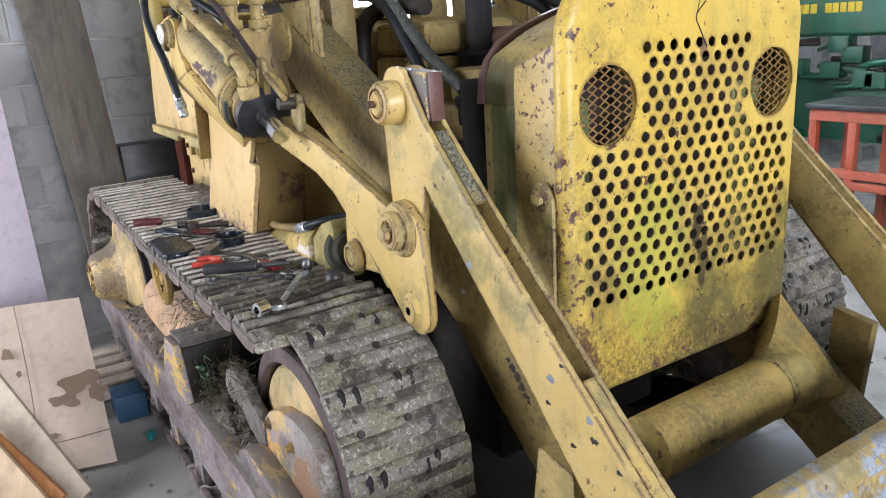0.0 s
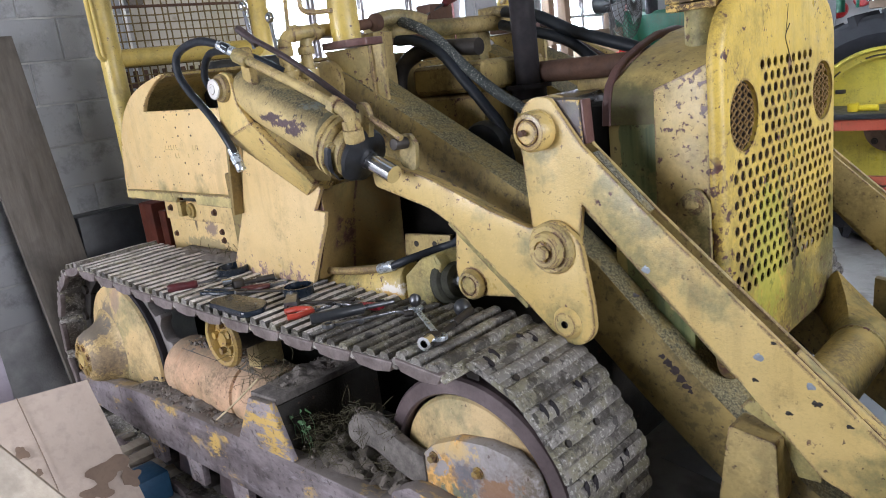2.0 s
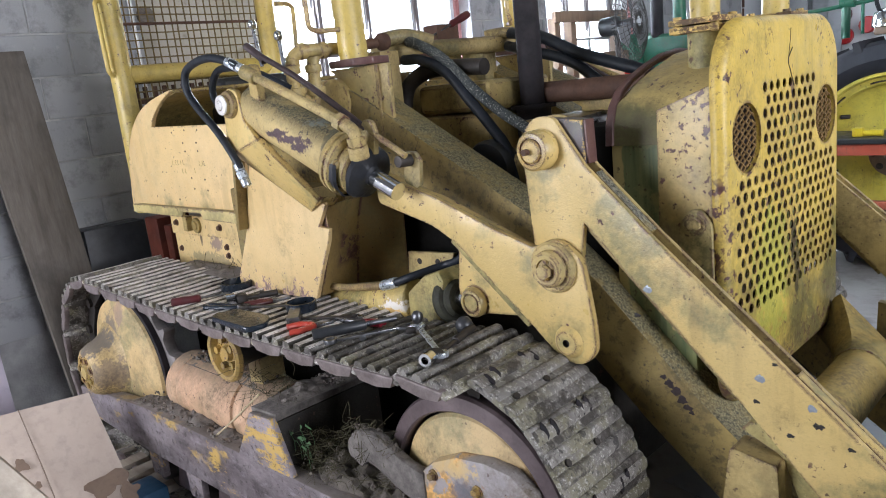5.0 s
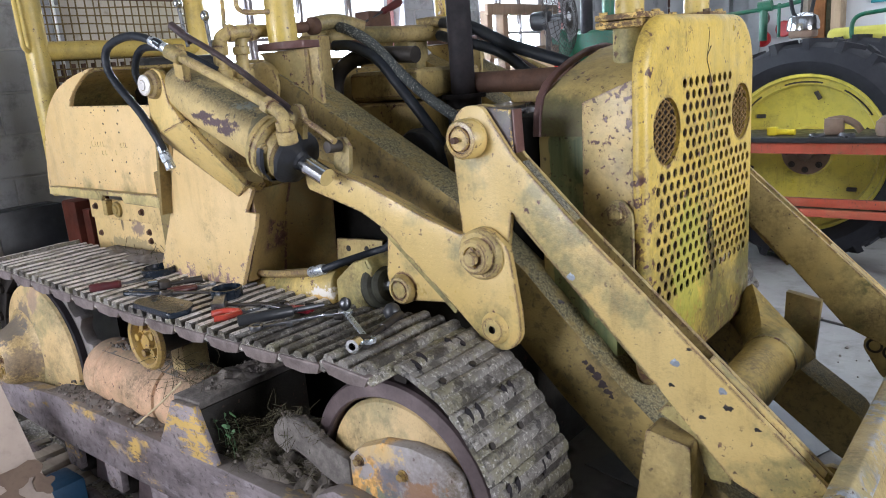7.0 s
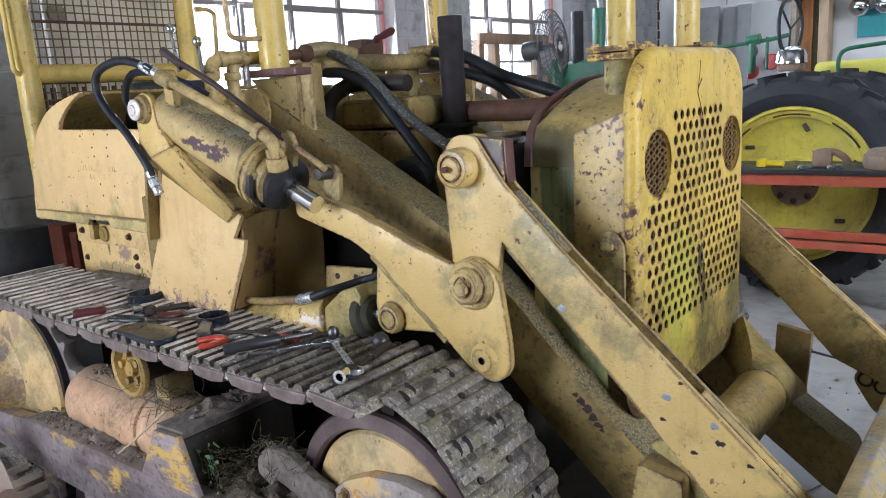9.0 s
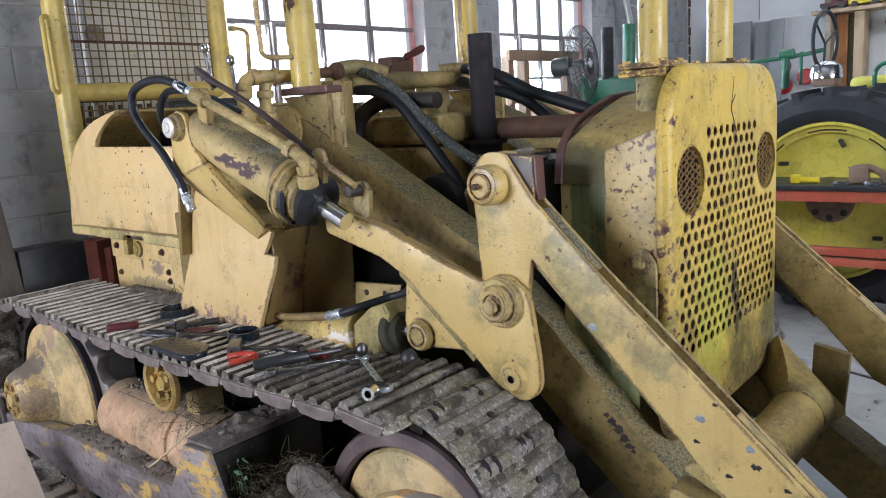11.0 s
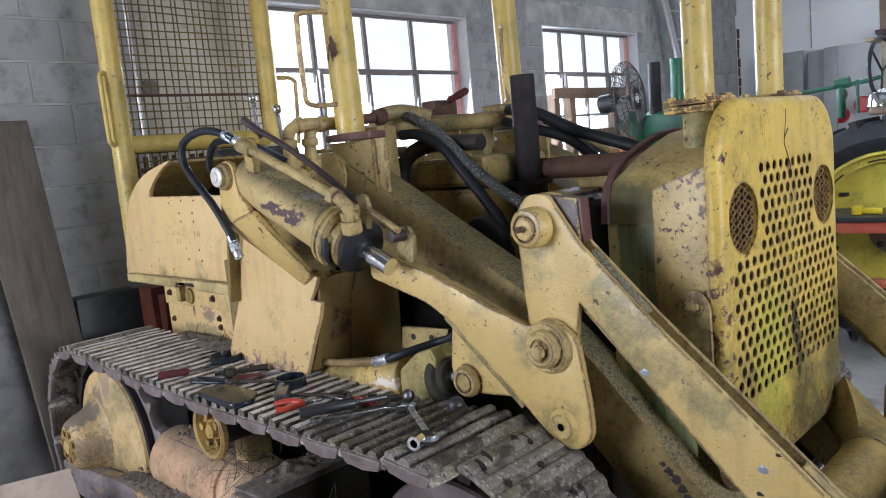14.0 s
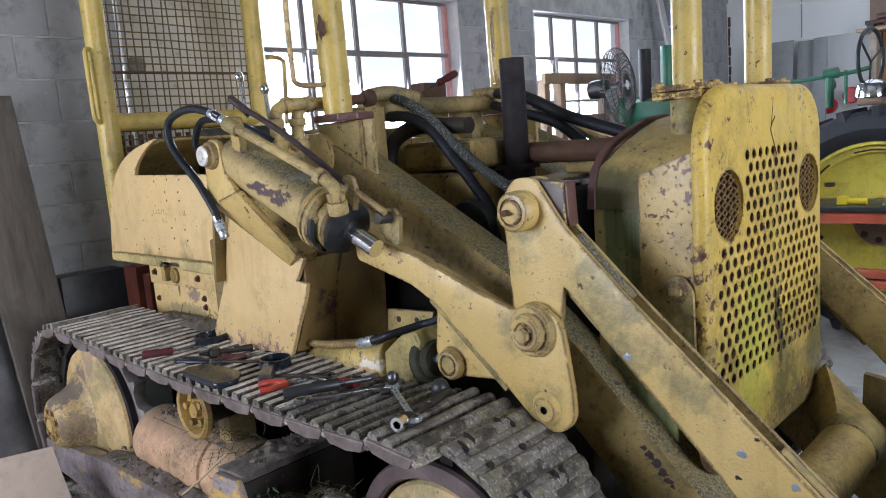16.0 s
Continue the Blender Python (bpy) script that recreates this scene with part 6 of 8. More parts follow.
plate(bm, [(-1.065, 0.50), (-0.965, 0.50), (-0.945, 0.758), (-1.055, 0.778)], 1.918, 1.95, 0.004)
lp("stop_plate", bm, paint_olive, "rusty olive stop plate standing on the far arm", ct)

# -- bucket: its back rim, back plate, floor and sides
bm = B()
plate(bm, rounded([(-0.672, 0.745), (-0.668, 0.778), (-0.63, 0.782), (-0.60, 0.745), (-0.615, 0.72), (-0.655, 0.72)], 0.008, 3), 0.30, 2.60, 0.0)
bk = lp("bucket_rim", bm, paint_bucket, "worn yellow rim of the loader bucket")
prof = [(-0.612, 0.76), (-0.53, 0.55), (-0.42, 0.28), (-0.25, 0.09), (0.05, 0.035), (0.35, 0.03), (0.35, 0.012), (0.05, 0.012), (-0.27, 0.065), (-0.505, 0.26), (-0.625, 0.54), (-0.672, 0.765)]
bm = B()
plate(bm, prof, 0.30, 2.60, 0.002)
lp("bucket_shell", bm, paint_bucket, "rust brown scraped inside of the bucket", bk)
for y in (0.30, 2.58):
    bm = B()
    plate(bm, [(-0.65, 0.75), (-0.60, 0.54), (-0.48, 0.27), (-0.25, 0.08), (0.35, 0.03), (0.30, 0.12), (-0.1, 0.45), (-0.45, 0.74)], y, y + 0.02, 0.003)
    lp("bucket_side", bm, paint_bucket, "", bk)
for s in (1,):
    for y in (0.83, 0.975):
        yy = y if s > 0 else 2 * YC - y
        bm = B()
        plate(bm, rounded([(-0.86, 0.60), (-0.68, 0.72), (-0.61, 0.42), (-0.74, 0.45)], 0.03, 4), yy - 0.01, yy + 0.01, 0.004)
        rod(bm, (-0.80, yy - 0.02, 0.615), (-0.80, yy + 0.02, 0.615), 0.035, 24)
        lp("bucket_lug", bm, paint_yellow, "", bk)

for yy in (1.99, 2.05):
    bm = B()
    plate(bm, rounded([(-0.845, 0.62), (-0.72, 0.69), (-0.66, 0.66), (-0.64, 0.45), (-0.77, 0.50)], [0.04, 0.02, 0.0, 0.0, 0.05], 4), yy, yy + 0.02, 0.004)
    ear = lp("bucket_ear", bm, paint_yellow, "rusty yellow ear with two pin holes", bk)
    for x, z in ((-0.795, 0.605), (-0.747, 0.588)):
        bm = B()
        lathe(bm, [(0.0, 0.002), (0.017, 0.0), (0.019, -0.002), (0.024, -0.003), (0.026, 0.001)], (x, yy, z), (0, 1, 0), 20)
        lp("pin_hole", bm, dark_steel, "", ear)

# -- radiator guard with its perforated front
GX, GY0, GY1, GZ0, GZ1 = -1.15, 1.035, 1.840, 0.73, 1.685


def guard_outline(inset, n=8):
    pts = [(GY0 + inset, GZ0 + inset), (GY0 + inset, GZ1 - inset), (GY1 - inset, GZ1 - inset), (GY1 - inset, GZ0 + inset)]
    return rounded(pts, [0.09, 0.15 - inset, 0.15 - inset, 0.07], n)


def holed_cell(bm, x, y0, y1, z0, z1, cy, cz, r, n, depth):
    """A flat cell with a round hole whose wall goes in by depth."""
    cor = sorted([math.atan2(z - cz, y - cy) % (2 * math.pi) for y in (y0, y1) for z in (z0, z1)])
    angs = []
    for a, b in zip(cor, cor[1:] + [cor[0] + 2 * math.pi]):
        angs += [a + (b - a) * k / n for k in range(n)]
    out, ring, back = [], [], []
    for a in angs:
        c, s = math.cos(a), math.sin(a)
        t = min(((y1 - cy) / c if c > 1e-9 else (y0 - cy) / c if c < -1e-9 else 9), ((z1 - cz) / s if s > 1e-9 else (z0 - cz) / s if s < -1e-9 else 9))
        out.append(bm.verts.new((x, cy + t * c, cz + t * s)))
        ring.append(bm.verts.new((x, cy + r * c, cz + r * s)))
        back.append(bm.verts.new((x - depth, cy + r * c, cz + r * s)))
    k = len(angs)
    for i in range(k):
        j = (i + 1) % k
        bm.faces.new((out[i], out[j], ring[j], ring[i]))
        bm.faces.new((ring[i], ring[j], back[j], back[i]))


bm = B()
DY, DZ, R0 = 0.0427, 0.0320, 0.0125
YM, zc = 1.441, 1.512
y_in0, y_in1 = GY0 + 0.03, GY1 - 0.03


def quad(bm, y0, y1, z0, z1):
    if y1 - y0 > 1e-4:
        bm.faces.new([bm.verts.new((GX, y, z)) for y, z in ((y0, z0), (y1, z0), (y1, z1), (y0, z1))])


NZ1 = zc + DZ / 2
for row in range(18):
    z = zc - row * DZ
    if row < 7:
        n = 9 if row % 2 == 0 else 8
        a0, a1 = YM - 0.1925, YM + 0.1925
    else:
        n = 16 if row % 2 == 1 else 17
        a0, a1 = y_in0, y_in1
    ys = [YM + (k - (n - 1) / 2) * DY for k in range(n)]
    quad(bm, a0, ys[0] - DY / 2, z - DZ / 2, z + DZ / 2)
    quad(bm, ys[-1] + DY / 2, a1, z - DZ / 2, z + DZ / 2)
    for y in ys:
        holed_cell(bm, GX, y - DY / 2, y + DY / 2, z - DZ / 2, z + DZ / 2, y + random.uniform(-1, 1) * 0.0006, z + random.uniform(-1, 1) * 0.0006, R0 + random.uniform(-1, 1) * 0.0005, 3, 0.004)
WZ1 = zc - 6.5 * DZ
for a, b, cy in ((y_in0, YM - 0.1925, 1.157), (YM + 0.1925, y_in1, 1.7185)):
    holed_cell(bm, GX, a, b, WZ1, NZ1, cy, 1.40, 0.084, 10, 0.012)
zb = zc - 17.5 * DZ
o = guard_outline(0.03)
top = [(y, z) for y, z in o if z > NZ1 + 0.001]
low = [(y, z) for y, z in o if z < zb - 0.001]
bm.faces.new([bm.verts.new((GX, y, z)) for y, z in [(y_in0, NZ1)] + top + [(y_in1, NZ1)]])
lowl = [p for p in low if p[0] < 1.45]
lowr = [p for p in low if p[0] > 1.45]
bm.faces.new([bm.verts.new((GX, y, z)) for y, z in [(y_in1, zb)] + lowr + lowl + [(y_in0, zb)]])
# rolled rim round the plate
loops = []
for inset, dx in ((0.03, 0.0), (0.021, -0.0008), (0.012, -0.004), (0.004, -0.011), (0.0, -0.020), (0.0, -0.030), (0.003, -0.037)):
    loops.append([bm.verts.new((GX + dx, y, z)) for y, z in guard_outline(inset)])
for a, b in zip(loops, loops[1:]):
    n = len(a)
    for k in range(n):
        bm.faces.new((a[k], a[(k + 1) % n], b[(k + 1) % n], b[k]))
bmesh.ops.remove_doubles(bm, verts=bm.verts, dist=0.0004)
bmesh.ops.recalc_face_normals(bm, faces=bm.faces)
for f in bm.faces:
    f.normal_update()
    c = f.calc_center_median()
    out = f.normal.x if abs(f.normal.x) > 0.9 else f.normal.x + 3 * (f.normal.y * (c.y - 1.45) + f.normal.z * (c.z - 1.2))
    hole = any(v.co.x < GX - 0.002 for v in f.verts) and y_in0 < c.y < y_in1 and zb < c.z < NZ1
    if out < 0 and not hole:
        f.normal_flip()
guard = new("radiator_guard", finish("radiator_guard", bm, paint_grille, 35, False))
guard.parent, guard.matrix_parent_inverse = loader, INV
tagged(guard, "yellow perforated radiator guard with rust runs and a crack")
# expanded metal behind the two lamp openings, and the dark core behind
for cy in (1.157, 1.7185):
    bm = B()
    for k in range(-4, 5):
        for sgn in (1, -1):
            pts = []
            for j in range(-6, 7):
                y = k * 0.036 + (0.014 if (j % 2 == 0) else -0.014) * sgn
                z = j * 0.0185
                if y * y + z * z < 0.094 ** 2:
                    pts.append((GX - 0.012 + random.uniform(-1, 1) * 0.001, cy + y, 1.40 + z))
            if len(pts) > 1:
                tube(bm, pts, 0.0030, 5, 0)
    lp("lamp_mesh", bm, lamp_wire, "rusty expanded metal in the lamp opening", guard)
bm = B()
box(bm, -1.34, -1.255, 1.075, 1.825, 0.74, 1.47, 0.005)
lp("radiator_core", bm, core_dark, "dark rusty radiator core", guard)
bm = B()
tube(bm, [(GX + 0.0005, 1.455, 1.60), (GX + 0.0005, 1.425, 1.57), (GX + 0.0005, 1.44, 1.54), (GX + 0.0005, 1.465, 1.50)], 0.0016, 5, 5)
tube(bm, [(GX + 0.0005, 1.425, 1.57), (GX + 0.0005, 1.44, 1.62), (GX + 0.0005, 1.445, 1.65)], 0.0009, 5, 5)
lp("crack", bm, dark_steel, "crack in the sheet metal", guard)
# radiator side plates, tank behind, hood
for s in (1, -1):
    def Y(y):
        return y if s > 0 else 2 * YC - y
    bm = B()
    plate(bm, [(-1.336, 0.97), (-1.19, 0.93), (-1.188, 1.537), (-1.326, 1.486)], Y(1.045), Y(1.06), 0.003)
    sp = lp("radiator_side_plate", bm, paint_side_plate, "cream radiator side plate with rust chips")
    bm = B()
    plate(bm, rounded([(-1.30, 0.93), (-1.185, 0.90), (-1.185, 1.21), (-1.225, 1.262), (-1.268, 1.21)], [0, 0, 0.03, 0.04, 0.03], 5), Y(1.026), Y(1.044), 0.005)
    hexbolt(bm, (-1.225, Y(1.026), 1.212), (0, -s, 0), 0.017, 0.014)
    lp("side_lug", bm, paint_yellow, "", sp)
    bm = B()
    box(bm, -1.47, -1.25, min(Y(1.062), Y(1.20)), max(Y(1.06), Y(1.20)), 0.75, 1.402, 0.012)
    lp("radiator_tank_side", bm, paint_moss_dark, "moss stained side of the radiator tank")
bm = B()
# hood over the radiator: rounded along both shoulders
prof = [(1.058, 1.40), (1.064, 1.455), (1.082, 1.50), (1.115, 1.532), (1.17, 1.560), (1.25, 1.588), (1.35, 1.615), (1.45, 1.626), (1.55, 1.615), (1.65, 1.588), (1.73, 1.560), (1.785, 1.532), (1.818, 1.50), (1.836, 1.455), (1.842, 1.40)]
loops = []
for x, dz, ins in ((-1.475, -0.06, 0.02), (-1.465, -0.02, 0.0), (-1.43, 0.0, 0.0), (-1.20, 0.0, 0.0), (-1.19, -0.004, 0.0)):
    loops.append([bm.verts.new((x, y + (ins if y < YC else -ins), z + (dz if z > 1.5 else 0))) for y, z in prof])
for a, b in zip(loops, loops[1:]):
    for k in range(len(a) - 1):
        bm.faces.new((a[k], a[k + 1], b[k + 1], b[k]))
bm.faces.new(loops[0])
lp("hood", bm, paint_hood, "stained yellow radiator hood")
bm = B()
loops = []
for y, z in prof:
    n = Vector((0, (y - YC) * 0.6, z - 1.25)).normalized() if abs(y - YC) < 0.36 else Vector((0, y - YC, 0)).normalized()
    loops.append([bm.verts.new(Vector((x, y, z)) + n * o) for x, o in ((-1.480, -0.02), (-1.480, 0.003), (-1.477, 0.006), (-1.459, 0.006), (-1.456, 0.003), (-1.456, -0.006))])
for a, b in zip(loops, loops[1:]):
    for k in range(6):
        bm.faces.new((a[k], a[(k + 1) % 6], b[(k + 1) % 6], b[k]))
bm.faces.new(loops[0]), bm.faces.new(loops[-1][::-1])
lp("hood_edge", bm, hood_rust, "purple brown rusty band on the hood's rear edge")

# canopy posts: two in front through the hood, two behind the engine
for px, py, z0 in ((-1.29, 1.25, 1.56), (-1.26, 1.635, 1.56)):
    bm = B()
    rod(bm, (px, py, z0 - 0.01), (px, py, 1.675), 0.044, 28)
    post = lp("canopy_post", bm, paint_mossy, "yellow canopy post socket on the hood")
    bm = B()
    box(bm, px - 0.066, px + 0.066, py - 0.066, py + 0.066, 1.662, 1.679, 0.003)
    box(bm, px - 0.067, px + 0.067, py - 0.067, py + 0.067, 1.682, 1.697, 0.003)
    for dx in (-0.050, 0.050):
        for dy in (-0.050, 0.050):
            rod(bm, (px + dx, py + dy, 1.660), (px + dx, py + dy, 1.704), 0.011, 6)
    lp("flange", bm, paint_rusty_flange, "rusty bolted flange with scraps of yellow", post)
    bm = B()
    rod(bm, (px, py, 1.696), (px + 0.01, py, 2.95), 0.037, 28)
    lp("post_tube", bm, paint_post, "chipped yellow post tube", post)
for px, py in ((-2.385, 1.0), (-2.41, 1.90)):
    bm = B()
    plate(bm, [(px - 0.13, 1.688), (px + 0.165, 1.688), (px + 0.16, 1.45), (px - 0.03, 1.45), (px - 0.055, 1.625)], py - 0.006, py + 0.012, 0.004)
    post = lp("post_base", bm, paint_yellow, "tapered yellow bracket under a canopy post")
    bm = B()
    plate(bm, [(px + 0.112, 1.686), (px + 0.124, 1.686), (px + 0.122, 1.46), (px + 0.110, 1.46)], py - 0.016, py - 0.0065, 0.002)
    lp("bracket_rib", bm, paint_flange, "rusty rib", post)
    bm = B()
    plate(bm, rounded([(px - 0.085, py - 0.045), (px - 0.02, py - 0.055), (px + 0.055, py - 0.050), (px + 0.11, py - 0.015), (px + 0.10, py + 0.07), (px - 0.09, py + 0.07)], 0.012, 3), 0, 0.024, 0.004)
    bm.transform(Matrix(((1, 0, 0, 0), (0, 0, 1, 0), (0, 1, 0, 1.6905), (0, 0, 0, 1))))
    bmesh.ops.recalc_face_normals(bm, faces=bm.faces)
    lp("flange", bm, hood_rust, "rust-eaten purple brown flange", post)
    bm = B()
    rod(bm, (px, py, 1.706), (px - 0.02, py, 2.95), 0.048, 32)
    lp("post_tube", bm, paint_post, "thick yellow canopy post", post)
    bm = B()
    if py < YC:
        b2 = B()
        lump(b2, (px + 0.004, py - 0.0455, 1.985), (0.020, 0.0045, 0.034), 7, 0.8, 3)
        lp("rust_patch", b2, rust_mat, "rust patch", post)
    dx, dy = (0.03, 0.13) if py < YC else (-0.03, 0.065)
    tube(bm, [(px, py - 0.045, 2.105), (px - dx, py - dy, 2.10), (px - dx, py - dy - 0.015, 2.06), (px - dx, py - dy - 0.015, 1.87), (px - dx, py - dy, 1.815), (px, py - 0.045, 1.81)], 0.0085, 10, 6)
    lp("grab_handle", bm, paint_cream, "bent bar grab handle", post)
bm = B()
tube(bm, [(-3.9, 1.77, 2.105), (-3.9, 1.84, 2.105), (-3.9, 1.872, 2.09), (-3.9, 1.88, 2.05), (-3.9, 1.86, 1.75)], 0.012, 10, 6)
lp("hand_rail", bm, paint_cream, "thin bent hand rail")
bm = B()
rod(bm, (-1.5, 1.3, 2.95), (-1.5, 1.3, 2.96), 0.01, 6)
box(bm, -4.1, -1.1, 0.9, 2.0, 2.951, 2.99, 0.01)
lp("canopy_roof", bm, paint_dirty, "dirty yellow canopy roof above the posts")

# rear cage: two posts, cross tube and wire mesh
cage = None
for y, r in ((0.925, 0.05), (1.77, 0.05)):
    bm = B()
    rod(bm, (-4.0, y, 1.15), (-4.0, y, 2.95), r, 28)
    ob = lp("cage_post", bm, paint_post, "yellow tube post of the rear cage")
    cage = cage or ob
    if y < 1:
        bm = B()
        tube(bm, [(-3.98, y - 0.045, 2.135), (-3.972, y - 0.068, 2.125), (-3.968, y - 0.072, 2.08), (-3.965, y - 0.072, 1.86), (-3.965, y - 0.068, 1.815), (-3.975, y - 0.045, 1.80)], 0.0105, 12, 6)
        lp("grab_bar", bm, paint_post, "thin bent grab bar", ob)
bm = B()
rod(bm, (-4.0, 0.95, 1.80), (-4.0, 1.75, 1.80), 0.042, 24)
lp("cage_rail", bm, paint_post, "yellow cross tube of the cage", cage)
bm = B()
for k in range(21):
    y = 0.965 + k * 0.0385 + random.uniform(-1, 1) * 0.003
    w = random.uniform(-1, 1) * 0.008
    tube(bm, [(-4.03, y, 1.62), (-4.03, y + w, 2.0), (-4.03, y - w, 2.4), (-4.03, y, 2.93)], 0.0037, 5, 3)
for k in range(33):
    z = 1.64 + k * 0.0395 + random.uniform(-1, 1) * 0.003
    w = random.uniform(-1, 1) * 0.006
    tube(bm, [(-4.033, 0.96, z), (-4.033, 1.2, z + w), (-4.033, 1.5, z - w), (-4.033, 1.74, z)], 0.0037, 5, 3)
lp("wire_mesh", bm, mesh_wire, "rusty welded wire mesh", cage)
bm = B()
rod(bm, (-4.028, 0.96, 2.035), (-4.028, 1.74, 2.035), 0.007, 8)
lp("mesh_bar", bm, rust_mat, "", cage)
bm = B()
for k in range(14):
    box(bm, -4.06, -4.045, 0.99 + 0.05 * k, 1.01 + 0.05 * k, 1.56, 1.74, 0.002)
box(bm, -4.062, -4.043, 0.97, 1.70, 1.66, 1.685, 0.002)
lp("rear_grating", bm, rust_mat, "rusty orange grating under the cage rail", cage)

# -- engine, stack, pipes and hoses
# added plate, black in place of the unlit void beside the engine
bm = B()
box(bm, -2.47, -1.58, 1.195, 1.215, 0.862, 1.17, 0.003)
lp("engine_shield", bm, shade_black, "black plate added along the engine for the dark gap")
bm = B()
plate(bm, [(-2.355, 0.955), (-2.14, 0.968), (-2.12, 1.047), (-2.345, 1.036)], 1.10, 1.115, 0.002)
hp2 = lp("drilled_plate", bm, paint_yellow, "yellow frame plate with drilled holes")
for x, z in ((-2.29, 1.005), (-2.20, 1.010)):
    bm = B()
    rod(bm, (x, 1.101, z), (x, 1.0985, z), 0.011, 14)
    lp("drilled_hole", bm, dark_steel, "", hp2)
bm = B()
box(bm, -2.46, -1.60, 1.22, 1.70, 0.87, 1.36, 0.03, 3)
box(bm, -1.94, -1.55, 1.28, 1.66, 1.362, 1.46, 0.02, 2)
eng = lp("engine", bm, paint_engine, "oily dirty yellow engine block")
bm = B()
box(bm, -2.40, -2.06, 1.28, 1.64, 1.30, 1.49, 0.02, 3)
box(bm, -2.40, -2.06, 1.285, 1.64, 1.497, 1.60, 0.03, 3)
lp("engine_cover", bm, paint_yellow, "grimy yellow engine cover with a seam", eng)
bm = B()
tube(bm, [(-2.44, 1.26, 1.34), (-2.445, 1.26, 1.50), (-2.42, 1.26, 1.595), (-2.35, 1.27, 1.643), (-2.27, 1.30, 1.655), (-2.08, 1.30, 1.645)], 0.028, 12)
lp("engine_trim", bm, dark_steel, "dark hose over the engine cover", eng)
bm = B()
lathe(bm, [(0.0, 0.0), (0.09, 0.0), (0.10, 0.02), (0.10, 0.06), (0.0, 0.06)], (-2.02, 1.19, 1.31), (0, 1, 0), 32)
lp("pulley", bm, black_plastic, "black round pulley guard", eng)
bm = B()
rod(bm, (-2.005, 1.45, 1.50), (-2.005, 1.45, 1.855), 0.042, 28)
rod(bm, (-2.005, 1.45, 1.488), (-2.005, 1.45, 1.502), 0.078, 24)
rod(bm, (-2.005, 1.45, 1.38), (-2.005, 1.45, 1.488), 0.06, 24)
lp("exhaust_pipe", bm, stack_mat, "black sooty upright exhaust pipe")
bm = B()
rod(bm, (-2.15, 1.50, 1.535), (-1.48, 1.50, 1.535), 0.036, 24)
for x in (-2.07, -1.62):
    rod(bm, (x, 1.50, 1.535), (x + 0.03, 1.50, 1.535), 0.042, 24)
lp("manifold_tube", bm, rust_mat, "rusty brown exhaust pipe")
for k in range(22):
    x, z = random.uniform(-1.76, -1.53), random.uniform(1.12, 1.45)
    y = random.uniform(1.20, 1.30)
    bm = B()
    if k % 2:
        box(bm, x - 0.04, x + 0.04, y - 0.03, y + 0.03, z - 0.03, z + 0.03, 0.008)
    else:
        rod(bm, (x - 0.05, y, z), (x + 0.05, y, z + 0.02), 0.018, 12)
    lp("pump" if k % 2 else "oil_line", bm, oily_black, "dark oily engine fitting", eng)
bm = B()
box(bm, -1.86, -1.56, 1.52, 1.62, 1.46, 1.51, 0.01)
lp("valve_cover", bm, paint_yellow, "", eng)

# shroud coloured black to act as the shaded gap before the radiator
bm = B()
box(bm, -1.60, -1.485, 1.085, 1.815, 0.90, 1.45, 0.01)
lp("fan_shroud", bm, shade_black, "fan shroud behind the radiator, painted black for the gap's shade")

# hydraulic tank and valve bank behind the engine
bm = B()
box(bm, -2.98, -2.50, 0.98, 1.80, 1.08, 1.62, 0.03, 3)
box(bm, -2.80, -2.46, 1.02, 1.45, 1.622, 1.66, 0.01)
lp("hydraulic_tank", bm, paint_engine, "dirty yellow hydraulic tank and valve bank")
for y in (0.82, 0.905):
    bm = B()
    tube(bm, [(-2.487, y, 1.60), (-2.487, y, 1.70), (-2.482, y + 0.012, 1.742), (-2.467, y + 0.05, 1.755), (-2.457, y + 0.10, 1.757)], 0.021, 14, 6)
    rod(bm, (-2.487, y, 1.685), (-2.487, y, 1.712), 0.028, 16, None, 0.004)
    rod(bm, (-2.479, y + 0.03, 1.752), (-2.475, y + 0.055, 1.757), 0.027, 16, None, 0.003)
    rod(bm, (-2.487, y, 1.61), (-2.487, y, 1.64), 0.032, 16, None, 0.004)
    lp("elbow_pipe", bm, paint_yellow, "yellow pipe elbow")
bm = B()
tube(bm, [(-2.48, 0.95, 1.757), (-2.47, 1.08, 1.76), (-2.46, 1.17, 1.768)], 0.019, 12)
rod(bm, (-2.44, 1.17, 1.768), (-2.44, 1.20, 1.77), 0.030, 16, None, 0.004)
tube(bm, [(-2.50, 1.15, 1.70), (-2.48, 1.30, 1.705), (-2.44, 1.42, 1.70)], 0.020, 12)
lp("manifold_pipe", bm, rust_mat, "rusty manifold pipe")
bm = B()
tube(bm, [(-2.45, 1.18, 1.772), (-2.42, 1.25, 1.782), (-2.40, 1.31, 1.775), (-2.37, 1.36, 1.755)], 0.026, 14)
lp("pipe_elbow", bm, paint_dirty, "worn yellow pipe bend")
bm = B()
tube(bm, [(-2.45, 1.75, 1.77), (-2.40, 1.79, 1.775), (-2.34, 1.80, 1.77)], 0.022, 14)
lp("pipe_elbow", bm, paint_dirty, "worn yellow pipe bend")
bm = B()
box(bm, -2.60, -2.52, 1.55, 1.68, 1.55, 1.76, 0.01)
lp("beam_bracket", bm, paint_dirty)
bm = B()
box(bm, -2.56, -2.44, 1.72, 1.80, 1.35, 1.73, 0.01)
lp("beam_post", bm, paint_dirty)
bm = B()
rod(bm, (-2.50, 1.20, 1.735), (-2.40, 1.85, 1.735), 0.032, 18)
